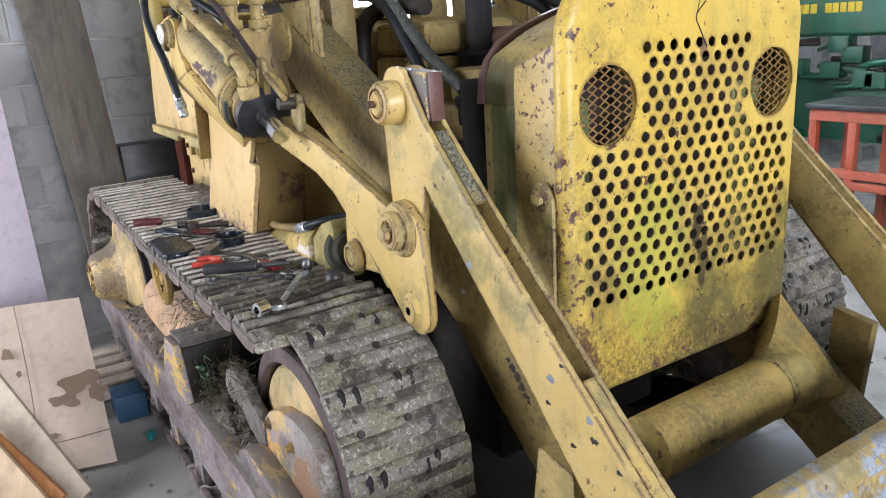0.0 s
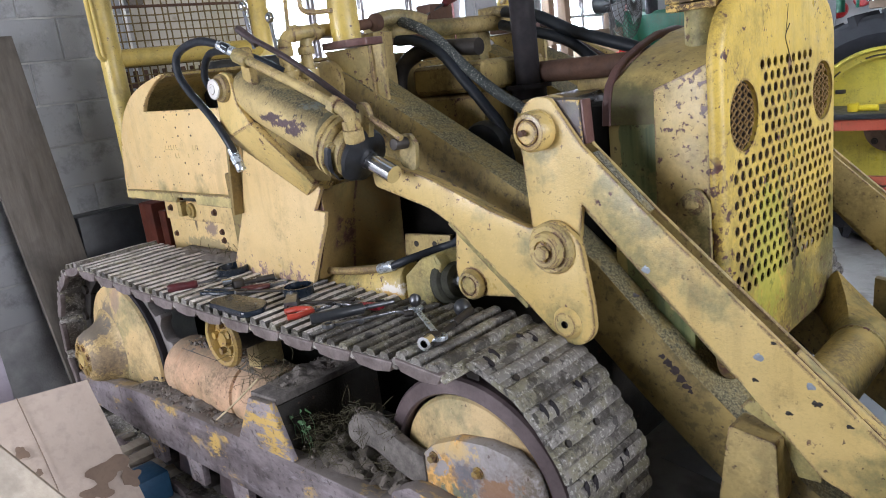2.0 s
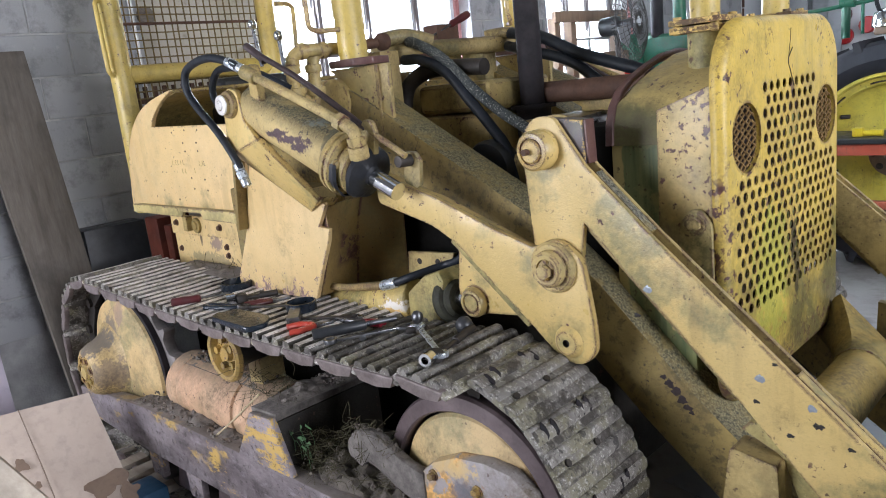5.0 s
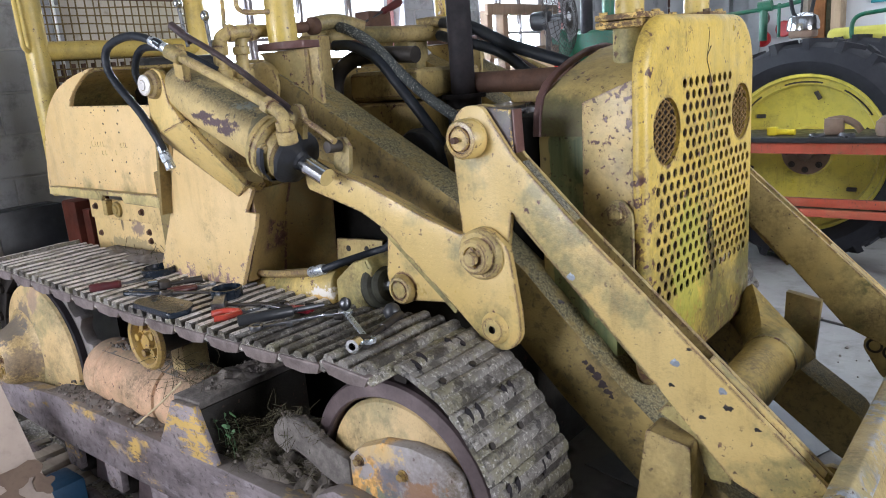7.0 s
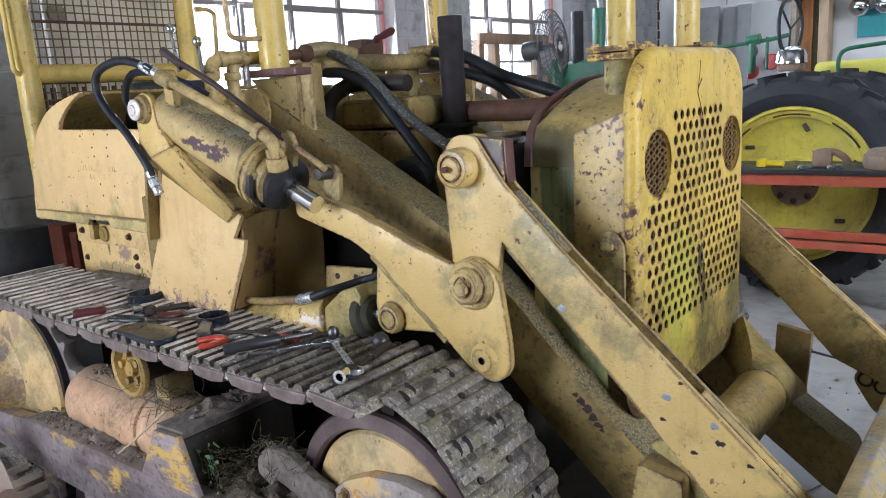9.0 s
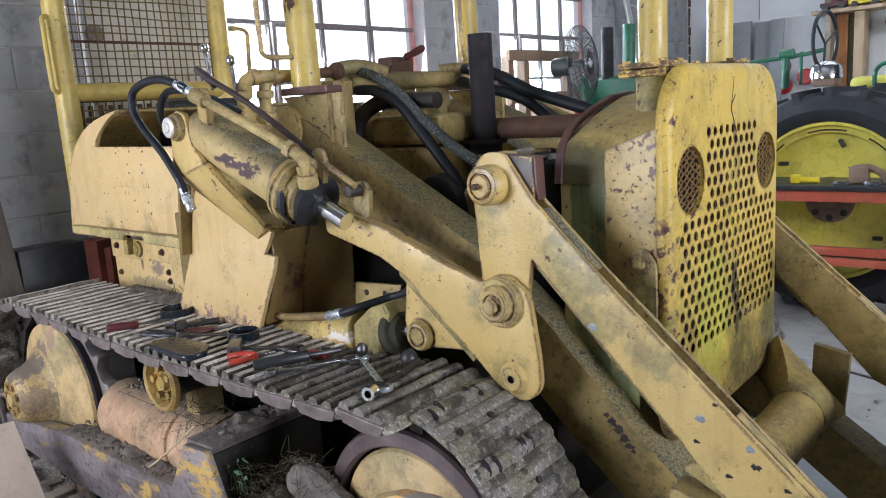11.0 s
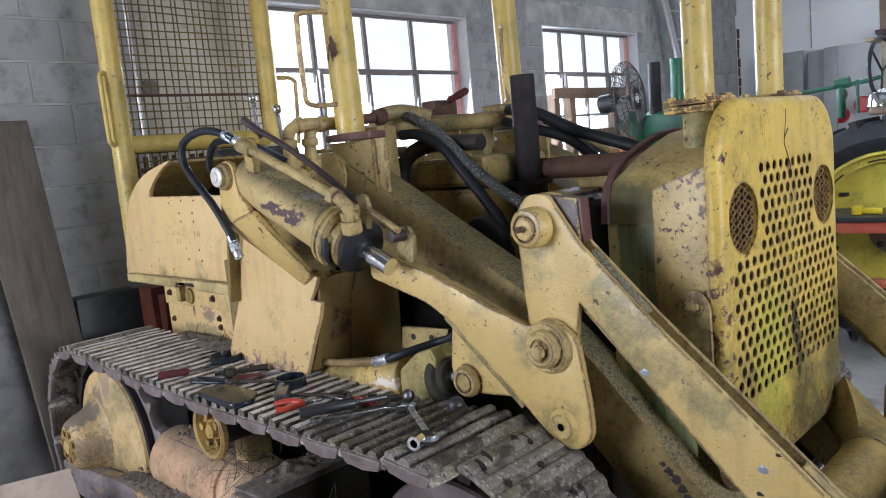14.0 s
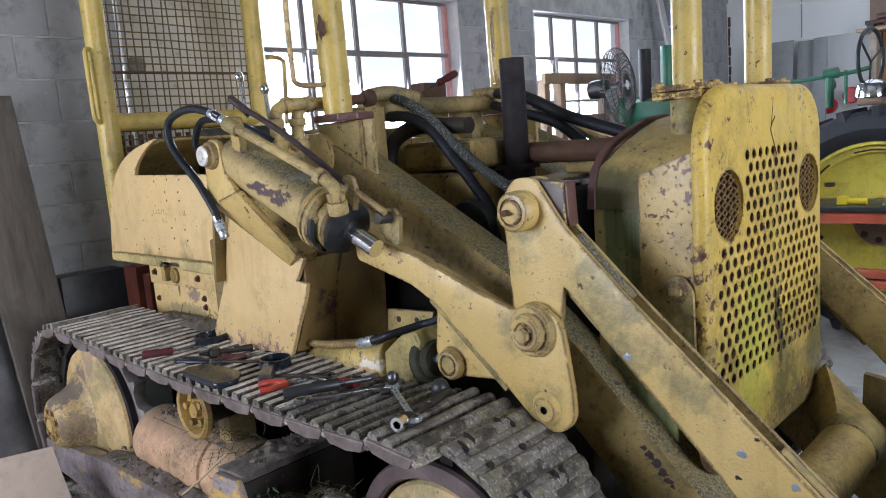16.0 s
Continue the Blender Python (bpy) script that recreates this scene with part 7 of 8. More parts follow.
box(bm, -2.50, -2.40, 1.13, 1.22, 1.45, 1.735, 0.008)
lp("cross_beam", bm, paint_dirty, "yellow cross beam and bracket")
bm = B()
box(bm, -2.60, -2.522, 1.552, 1.678, 1.762, 1.83, 0.006)
lp("rust_bracket", bm, rust_mat, "rusty bracket stub")
bm = B()
tube(bm, [(-2.40, 1.27, 1.762), (-2.331, 1.25, 1.744), (-2.227, 1.25, 1.691), (-2.097, 1.25, 1.578), (-1.984, 1.25, 1.495), (-1.896, 1.25, 1.445), (-1.82, 1.25, 1.40)], 0.0180, 14)
lp("hose", bm, rubber_dusty, "dusty black hydraulic hose")
bm = B()
tube(bm, [(-2.40, 1.24, 1.698), (-2.31, 1.24, 1.689), (-2.194, 1.235, 1.637), (-2.102, 1.235, 1.541), (-2.014, 1.235, 1.444), (-1.957, 1.23, 1.375), (-1.92, 1.23, 1.25), (-1.93, 1.24, 1.05)], 0.0185, 14)
lp("hose", bm, rubber, "black hydraulic hose")
bm = B()
tube(bm, [(-2.36, 1.80, 1.77), (-2.16, 1.72, 1.738), (-1.98, 1.70, 1.66), (-1.85, 1.69, 1.618), (-1.70, 1.68, 1.57), (-1.55, 1.66, 1.50)], 0.022, 14)
lp("hose", bm, rubber, "black hose over the engine")
bm = B()
tube(bm, [(-2.36, 1.78, 1.72), (-2.16, 1.71, 1.678), (-2.01, 1.70, 1.632), (-1.90, 1.69, 1.56), (-1.80, 1.68, 1.48)], 0.020, 14)
lp("hose", bm, rubber, "black hose over the engine")
# control levers
for a, b in (((-2.93, 1.0, 1.74), (-2.955, 1.0, 1.885)), ((-2.785, 1.0, 1.72), (-2.797, 1.0, 1.825))):
    bm = B()
    rod(bm, a, b, 0.007, 10)
    lv = lp("control_lever", bm, tool_steel, "thin steel control lever with a round knob")
    bm = B()
    lump(bm, (b[0], b[1], b[2] + 0.012), (0.017, 0.017, 0.02), 2, 0.0, 3)
    lp("knob", bm, chrome, "", lv)

# ---- the far side of the workshop: green tractor, bench, fan, stored things ----
TY = 5.02                                                    # outer face of the green tractor's rear tyre
green = empty("farm_tractor", (-1.8, TY + 0.8, 0.0), "old green farm tractor with yellow wheels", "tractor")
GINV = green.matrix_world.inverted()


def gp(name, bm, mat, label="", parent=None):
    ob = new(name, finish(name, bm, mat))
    ob.parent = parent or green
    if parent is None:
        ob.matrix_parent_inverse = GINV
    return tagged(ob, label) if label else ob


def wheel(cx, cy, cz, r, rr, w, lugs):
    bm = B()
    lathe(bm, [(rr * 0.97, 0.07), (rr * 1.02, 0.03), (rr + (r - rr) * 0.35, 0.0), (r * 0.93, 0.03), (r * 0.965, 0.08), (r * 0.965, w - 0.08), (r * 0.93, w - 0.03), (rr * 1.02, w), (rr * 0.97, w - 0.07)], (cx, cy, cz), (0, 1, 0), 72)
    ty = gp("tyre", bm, tyre_mat, "large black ribbed tractor tyre")
    for k in range(lugs):
        for side in (0, 1):
            bm = B()
            a = 2 * math.pi * (k + 0.5 * side) / lugs
            q = []
            for j, (yy, da) in enumerate(((0.02, 0.13), (0.10, 0.08), (w * 0.52, 0.0))):
                y = yy if side == 0 else w - yy
                for dr, wid in ((0.90 if j == 0 else 0.955, 0.035), (1.0, 0.026)):
                    for sg in (-1, 1):
                        t = a + da + sg * wid
                        q.append((cx + r * dr * math.cos(t), cy + y, cz + r * dr * math.sin(t)))
            vs = [bm.verts.new(p) for p in q]
            for j in (0, 4):
                i = [vs[j + n] for n in range(8)]
                for f in ((2, 3, 7, 6), (0, 2, 6, 4), (1, 3, 7, 5)):
                    bm.faces.new([i[n] for n in f])
            bm.faces.new([vs[0], vs[1], vs[3], vs[2]]), bm.faces.new([vs[8], vs[9], vs[11], vs[10]])
            gp("tyre_lug", bm, tyre_mat, "", ty)
    bm = B()
    lathe(bm, [(rr, 0.02), (rr * 0.985, 0.0), (rr * 0.95, 0.005), (rr * 0.93, 0.05), (rr * 0.86, 0.055), (rr * 0.83, 0.10), (rr * 0.60, 0.16), (rr * 0.32, 0.18), (rr * 0.30, 0.13), (rr * 0.14, 0.12), (0.0, 0.11)], (cx, cy + 0.05, cz), (0, 1, 0), 72)
    rim = gp("rim", bm, paint_rim, "bright yellow pressed wheel rim")
    for k in range(6):
        bm = B()
        a = 2 * math.pi * k / 6 + 0.35
        p = Vector((cx + rr * 0.72 * math.cos(a), cy + 0.165, cz + rr * 0.72 * math.sin(a)))
        box(bm, -0.014, 0.014, -0.012, 0.012, -0.032, 0.032, 0.004, 1, Matrix.Translation(p) @ pose(0, 0, 0, 0, -math.degrees(a) + 50, 0))
        gp("rim_slot", bm, dark_steel, "", rim)
    bm = B()
    lathe(bm, [(0.0, -0.03), (rr * 0.10, -0.03), (rr * 0.12, 0.0), (rr * 0.29, 0.006), (rr * 0.30, 0.02)], (cx, cy + 0.168, cz), (0, 1, 0), 40)
    gp("hub", bm, brown_tin, "dirty brown wheel hub", rim)
    for k in range(8):
        bm = B()
        a = 2 * math.pi * k / 8
        hexbolt(bm, (cx + rr * 0.23 * math.cos(a), cy + 0.172, cz + rr * 0.23 * math.sin(a)), (0, -1, 0), 0.016, 0.02)
        gp("hub_bolt", bm, dark_steel, "", rim)
    for a0 in (0.55, 1.35, 2.2):
        pts = [(cx + rr * 0.885 * math.cos(a), cy + 0.10, cz + rr * 0.885 * math.sin(a)) for a in np.linspace(a0, a0 + 0.5, 8)]
        bm = B()
        tube(bm, pts, 0.006, 5, 0)
        gp("rim_seam", bm, dark_steel, "", rim)


wheel(-1.80, TY, 0.80, 0.795, 0.565, 0.42, 22)
wheel(-1.80, TY + 1.55, 0.80, 0.795, 0.565, 0.42, 22)
wheel(-4.0, TY + 0.55, 0.42, 0.415, 0.26, 0.2, 18)
bm = B()
box(bm, -3.95, -3.25, TY + 0.62, TY + 1.05, 1.33, 1.81, 0.06, 3)
box(bm, -3.30, -2.62, TY + 0.621, TY + 1.04, 1.33, 1.66, 0.05, 3)
hd = gp("hood", bm, paint_green, "green tractor hood with yellow marks along its side")
bm = B()
x = -3.66
for w in (0.035, 0.05, 0.045, 0.05, 0.0, 0.05, 0.045, 0.045, 0.05, 0.045):
    if w:
        bm = B()
        box(bm, x, x + w, TY + 0.613, TY + 0.622, 1.505, 1.575, 0.002, 1)
        gp("yellow_mark", bm, yellow_plastic, "", hd)
    x += 0.058
bm = B()
box(bm, -4.15, -3.93, TY + 0.45, TY + 1.12, 1.25, 1.84, 0.06, 3)
gp("grille_cowl", bm, paint_green, "", hd)
bm = B()
box(bm, -3.9, -2.4, TY + 0.68, TY + 1.0, 0.55, 1.02, 0.03)
box(bm, -2.5, -1.3, TY + 0.55, TY + 1.15, 0.55, 1.05, 0.03)
for k in range(26):
    xx, zz = random.uniform(-3.8, -2.3), random.uniform(0.95, 1.34)
    if k % 3:
        rod(bm, (xx - 0.1, TY + 0.66, zz), (xx + 0.12, TY + 0.63, zz + random.uniform(-0.08, 0.08)), random.uniform(0.012, 0.035), 12)
    else:
        box(bm, xx - 0.07, xx + 0.09, TY + 0.60, TY + 0.72, zz - 0.06, zz + 0.06, 0.012)
gp("engine", bm, paint_green, "green tractor engine with pipes and castings")
for k in range(16):
    bm = B()
    xx, zz = random.uniform(-3.8, -2.3), random.uniform(0.98, 1.33)
    rod(bm, (xx - 0.12, TY + 0.655, zz), (xx + 0.12, TY + 0.65, zz + random.uniform(-0.05, 0.05)), 0.02, 8)
    gp("fuel_line", bm, dark_steel, "dark engine line")
bm = B()
rod(bm, (-3.60, TY + 0.68, 1.60), (-3.585, TY + 0.68, 2.25), 0.055, 20, None, 0.01)
gp("muffler", bm, paint_green, "green upright muffler")
bm = B()
rod(bm, (-3.81, TY + 0.68, 1.60), (-3.80, TY + 0.68, 2.245), 0.055, 20, None, 0.01)
gp("air_intake", bm, stack_mat, "dark upright air intake")
bm = B()
tube(bm, [(-3.3, TY + 0.42, 1.765), (-2.18, TY + 0.42, 1.83), (-1.93, TY + 0.42, 1.86)], 0.016, 12, 4)
rod(bm, (-2.19, TY + 0.42, 1.60), (-2.19, TY + 0.42, 1.865), 0.030, 16)
rod(bm, (-2.225, TY + 0.42, 1.845), (-2.13, TY + 0.42, 1.852), 0.040, 16)
rod(bm, (-2.08, TY + 0.42, 1.62), (-2.08, TY + 0.42, 1.86), 0.012, 10)
gp("steering_shaft", bm, paint_green, "long green steering shaft")
bm = B()
ring = [(-1.92 + 0.03 * math.cos(a), TY + 0.42 + 0.20 * math.cos(a), 1.92 + 0.21 * math.sin(a)) for a in np.linspace(0, 2 * math.pi, 33)]
tube(bm, ring, 0.014, 8, 0)
for a in (0.4, 2.5, 4.6):
    rod(bm, (-1.92, TY + 0.42, 1.90), (-1.92 + 0.03 * math.cos(a), TY + 0.42 + 0.2 * math.cos(a), 1.92 + 0.21 * math.sin(a)), 0.008, 8)
gp("steering_wheel", bm, black_plastic, "thin black steering wheel")
bm = B()
box(bm, -1.75, -1.25, TY + 0.75, TY + 1.25, 1.25, 1.34, 0.03)
gp("seat_platform", bm, paint_green)
# a chromed work lamp on the fender
bm = B()
lathe(bm, [(0.0, 0.0), (0.05, 0.005), (0.09, 0.03), (0.105, 0.07), (0.108, 0.12), (0.10, 0.125)], (-1.85, TY + 0.18, 1.775), (0, 0, -1), 32)
gp("work_lamp", bm, chrome, "round chromed lamp over the wheel")
bm = B()
box(bm, -1.93, -1.77, TY + 0.10, TY + 0.28, 1.60, 1.655, 0.02)
gp("lamp_base", bm, brown_tin)

# -- red workbench with tools
bench = empty("workbench", (-1.9, 4.55, 0.0), "red steel workbench with a dark top", "workbench")
BINV = bench.matrix_world.inverted()


def bp(name, bm, mat, label=""):
    ob = new(name, finish(name, bm, mat))
    ob.parent = bench
    ob.matrix_parent_inverse = BINV
    return tagged(ob, label) if label else ob


for z0, z1, nm in ((0.885, 0.955, "top_rail"), (0.545, 0.60, "lower_rail"), (0.48, 0.53, "lower_rail")):
    bm = B()
    box(bm, -2.72, -0.75, 4.47, 4.51, z0, z1, 0.005)
    bp(nm, bm, paint_red)
bm = B()
box(bm, -2.72, -0.75, 4.88, 4.92, 0.885, 0.955, 0.005)
bp("top_rail", bm, paint_red)
bm = B()
box(bm, -2.74, -0.73, 4.45, 4.94, 0.957, 0.99, 0.006)
bp("bench_top", bm, black_plastic, "dark worn bench top")
for x in (-2.72, -2.47, -1.075):
    for y in (4.47, 4.87):
        bm = B()
        box(bm, x, x + 0.05, y + 0.001, y + 0.046, 0.0, 0.884, 0.004)
        bp("leg", bm, paint_red)
bm = B()
box(bm, -2.7, -0.76, 4.52, 4.86, 0.50, 0.52, 0.003)
bp("shelf", bm, dark_steel, "dark lower shelf")

z = 0.991
bm = B()
tube(bm, [(-1.88, 4.58, z + 0.02), (-1.80, 4.58, z + 0.022), (-1.72, 4.58, z + 0.02)], 0.020, 12, 3)
box(bm, -1.89, -1.83, 4.55, 4.61, z, z + 0.055, 0.01)
thing("cordless_screwdriver", bm, yellow_plastic, "bright yellow plastic hand tool lying on the bench", "hand tool")
bm = B()
tube(bm, [(-1.53, 4.6, z + 0.09), (-1.45, 4.6, z + 0.10), (-1.38, 4.6, z + 0.07), (-1.34, 4.6, z + 0.02)], 0.022, 10, 4)
box(bm, -1.55, -1.44, 4.57, 4.63, z, z + 0.105, 0.01)
thing("clamp", bm, brown_tin, "rusty brown clamp lying on the bench", "clamp")
for x in (-1.57, -1.40):
    bm = B()
    lathe(bm, [(0.0, 0.0), (0.045, 0.0), (0.048, 0.012), (0.04, 0.025), (0.0, 0.028)], (x, 4.50, z), (0, 0, 1), 24)
    thing("tin_dish", bm, tool_steel, "shiny round tin dish on the bench", "dish", "dishes on the bench")
bm = B()
lathe(bm, [(0.0, 0.0), (0.17, 0.0), (0.18, 0.03), (0.175, 0.08), (0.14, 0.115), (0.06, 0.125), (0.0, 0.126)], (-1.09, 4.62, z), (0, 0, 1), 36)
lathe(bm, [(0.0, 0.127), (0.03, 0.127), (0.035, 0.15), (0.0, 0.152)], (-1.05, 4.62, z), (0, 0, 1), 16)
thing("tin_tank", bm, brown_tin, "dented brown tin tank on the bench", "tank")
bm = B()
rod(bm, (-2.02, 4.50, z), (-2.02, 4.50, z + 0.16), 0.02, 16, None, 0.004)
box(bm, -2.05, -1.99, 4.48, 4.53, z, z + 0.10, 0.01)
thing("spray_gun", bm, black_plastic, "black spray tool standing on the bench", "tool")
bm = B()
tube(bm, [(-2.02, 4.50, z + 0.16), (-2.01, 4.50, z + 0.22), (-1.98, 4.50, z + 0.27)], 0.006, 8)
thing("nozzle", bm, chrome, "thin bright nozzle on the bench", "nozzle")

# -- a small green and yellow mower behind
mow = empty("garden_tractor", (-1.4, 7.2, 0.0), "small green garden tractor with a yellow seat", "garden tractor")
MINV = mow.matrix_world.inverted()
for nm, b6, mat in (("body", (-2.1, -0.6, 6.9, 7.5, 0.35, 1.20), paint_green), ("deck", (-2.0, -0.5, 6.7, 7.7, 0.2, 0.34), dark_steel)):
    bm = B()
    box(bm, *b6, 0.05, 3)
    ob = new(nm, finish(nm, bm, mat))
    ob.parent, ob.matrix_parent_inverse = mow, MINV
bm = B()
box(bm, -2.05, -1.35, 6.75, 7.35, 1.48, 1.66, 0.07, 4)
ob = new("seat", finish("seat", bm, seat_yellow))
ob.parent, ob.matrix_parent_inverse = mow, MINV
bm = B()
box(bm, -1.98, -1.42, 6.8, 7.3, 1.21, 1.478, 0.03, 3)
ob = new("seat_base", finish("seat_base", bm, paint_green))
ob.parent, ob.matrix_parent_inverse = mow, MINV
bm = B()
tube(bm, [(-1.80, 6.7, 1.45), (-1.84, 6.7, 1.62), (-1.80, 6.7, 1.74), (-1.62, 6.7, 1.77), (-1.2, 6.7, 1.80)], 0.018, 10, 5)
ob = new("hand_rail", finish("hand_rail", bm, paint_green))
ob.parent, ob.matrix_parent_inverse = mow, MINV
bm = B()
lathe(bm, [(0.0, 0.0), (0.07, 0.0), (0.085, 0.03), (0.085, 0.10), (0.05, 0.14), (0.0, 0.15)], (-1.49, 6.66, 1.36), (0, 1, 0), 24)
ob = new("headlight", finish("headlight", bm, black_plastic))
ob.parent, ob.matrix_parent_inverse = mow, MINV
bm = B()
box(bm, -1.60, -1.57, 6.62, 6.66, 1.30, 1.42, 0.005)
ob = new("red_reflector", finish("red_reflector", bm, orange_red))
ob.parent, ob.matrix_parent_inverse = mow, MINV
for x in (-1.9, -0.8):
    bm = B()
    lathe(bm, [(0.10, 0.02), (0.16, 0.0), (0.22, 0.0), (0.245, 0.03), (0.245, 0.15), (0.22, 0.18), (0.10, 0.18)], (x, 6.72, 0.245), (0, 1, 0), 28)
    ob = new("wheel", finish("wheel", bm, tyre_mat))
    ob.parent, ob.matrix_parent_inverse = mow, MINV

# -- pedestal fan
fan = empty("pedestal_fan", (-3.75, 4.75, 0.0), "large pedestal fan with a round wire guard", "fan")
FINV = fan.matrix_world.inverted()


def fp(name, bm, mat, label=""):
    ob = new(name, finish(name, bm, mat))
    ob.parent, ob.matrix_parent_inverse = fan, FINV
    return tagged(ob, label) if label else ob


fc = Vector((-3.55, 4.82, 1.90))
fax = Vector((0.99, 0.12, 0.05)).normalized()
fs = fax.cross(Vector((0, 0, 1))).normalized()
fu = fs.cross(fax)
for k in range(40):
    a = 2 * math.pi * k / 40
    d = fs * math.cos(a) + fu * math.sin(a)
    bm = B()
    tube(bm, [fc + fax * 0.06 + d * 0.04, fc + fax * 0.055 + d * 0.18, fc + fax * 0.0 + d * 0.30, fc - fax * 0.06 + d * 0.26, fc - fax * 0.10 + d * 0.08], 0.0026, 4, 3, False)
    fp("guard_wire", bm, dark_steel)
for r, h in ((0.07, 0.062), (0.14, 0.06), (0.20, 0.048), (0.25, 0.03), (0.30, 0.0)):
    bm = B()
    tube(bm, [fc + fax * h + (fs * math.cos(a) + fu * math.sin(a)) * r for a in np.linspace(0, 2 * math.pi, 37)], 0.003, 4, 0, False)
    fp("guard_ring", bm, dark_steel)
for k in range(3):
    bm = B()
    a = 2 * math.pi * k / 3 + 1.2
    d, e = fs * math.cos(a) + fu * math.sin(a), fs * math.cos(a + 0.75) + fu * math.sin(a + 0.75)
    extrude(bm, [fc + d * 0.03, fc + d * 0.25 + fax * 0.02, fc + (d + e) * 0.5 * 0.30, fc + e * 0.24 - fax * 0.02, fc + e * 0.03], fax * 0.003, 0.0)
    fp("blade", bm, grey_sheet, "grey fan blade at rest")
bm = B()
rod(bm, fc - fax * 0.10, fc - fax * 0.26, 0.075, 24, None, 0.02)
rod(bm, fc + fax * 0.0, fc - fax * 0.12, 0.035, 20)
fp("motor", bm, black_plastic, "dark fan motor")
bm = B()
rod(bm, (fc.x - 0.17, fc.y + 0.06, 0.04), (fc.x - 0.17, fc.y + 0.06, 1.86), 0.022, 16)
lathe(bm, [(0.0, 0.045), (0.05, 0.045), (0.22, 0.02), (0.23, 0.0)], (fc.x - 0.17, fc.y + 0.06, 0.0), (0, 0, 1), 28)
fp("stand", bm, dark_steel, "")

# -- wooden frame standing before the second window
rack = empty("wooden_rack", (-4.0, 4.85, 0.0), "rough brown lumber rack standing before the window", "rack")
for y in (4.40, 4.62, 5.30):
    bm = B()
    box(bm, -4.05, -3.98, y, y + 0.075, 0.0, 2.0, 0.004)
    wpart("upright", bm, wood_dark, rack)
for z0 in (1.96, 1.62, 1.2):
    bm = B()
    box(bm, -3.978, -3.94, 4.36, 5.42, z0, z0 + 0.085, 0.004)
    wpart("rail", bm, wood_dark, rack)
bm = B()
extrude(bm, [(-3.6, 4.05, 1.62), (-3.6, 4.16, 1.62), (-3.1, 4.75, 1.40), (-3.1, 4.64, 1.40)], (0, 0, 0.05), 0.004)
for xx, yy in ((-3.55, 4.12), (-3.16, 4.66)):
    box(bm, xx - 0.03, xx + 0.03, yy - 0.03, yy + 0.03, 0.0, 1.40 if xx > -3.3 else 1.60, 0.004)
thing("sawhorse", bm, wood_pale, "pale lumber trestle behind the loader", "trestle")
bm = B()
rod(bm, (-3.35, 4.40, 1.50), (-3.35, 4.40, 1.60), 0.06, 20, None, 0.006)
box(bm, -3.45, -3.25, 4.3, 4.5, 0.0, 1.498, 0.01)
thing("red_can", bm, red_tin, "bright red can on a post", "can")

# -- ladder against the back wall
lad = empty("ladder", (-4.35, 7.0, 0.0), "aluminium ladder leaning on the back wall", "ladder")
LINV = lad.matrix_world.inverted()
for dy in (0.0, 0.36):
    bm = B()
    extrude(bm, [(-4.10, 7.60 + dy, 0.0), (-4.10, 7.71 + dy, 0.0), (-4.38, 7.04 + dy, 3.2), (-4.38, 6.93 + dy, 3.2)], (0.03, 0, 0), 0.003)
    ob = new("stile", finish("stile", bm, alu))
    ob.parent, ob.matrix_parent_inverse = lad, LINV
for k in range(10):
    t = (k + 0.5) / 10.5
    bm = B()
    rod(bm, (-4.085 - 0.28 * t, 7.66 - 0.67 * t, 3.2 * t), (-4.085 - 0.28 * t, 8.02 - 0.67 * t, 3.2 * t), 0.014, 10)
    ob = new("rung", finish("rung", bm, alu))
    ob.parent, ob.matrix_parent_inverse = lad, LINV

# -- grey sheets leaning on the white wall
for k, (x0, x1, top, dy) in enumerate(((-4.22, -4.12, 2.36, 0.10), (-4.10, -3.62, 2.42, 0.25), (-3.60, -3.42, 2.40, 0.15), (-3.40, -3.25, 2.41, 0.22))):
    bm = B()
    extrude(bm, [(x0, FY - 0.05 - dy - 0.25, 0.0), (x1, FY - 0.05 - dy - 0.25, 0.0), (x1, FY - 0.05 - dy, top), (x0, FY - 0.05 - dy, top)], (0, 0.03, 0), 0.003)
    thing("grey_panel", bm, grey_sheet, "grey sheet panel leaning on the white wall", "panel", "grey panels on the wall")

# -- shelf with toys, door frame and wall signs at the far wall
sh = empty("wall_shelf", (-1.9, FY - 0.2, 2.42), "pale wooden wall shelf on an orange wood frame", "shelf")
SINV = sh.matrix_world.inverted()
for nm, b6, mat in (("shelf_board", (-2.92, -0.6, FY - 0.42, FY - 0.02, 2.39, 2.43), wood_pale), ("shelf_back", (-2.88, -0.6, FY - 0.02, FY - 0.003, 2.44, 3.0), brown_tin),
                    ("upright", (-2.80, -2.74, FY - 0.30, FY - 0.02, 0.0, 2.385), wood_weathered), ("upright", (-2.72, -2.60, FY - 0.12, FY - 0.02, 0.0, 2.385), wood_orange),
                    ("upright", (-2.50, -2.40, FY - 0.30, FY - 0.02, 0.0, 2.385), wood_pale), ("dark_panel", (-2.595, -2.51, FY - 0.10, FY - 0.02, 0.0, 2.385), moss_grass)):
    bm = B()
    box(bm, *b6, 0.004)
    ob = new(nm, finish(nm, bm, mat))
    ob.parent, ob.matrix_parent_inverse = sh, SINV


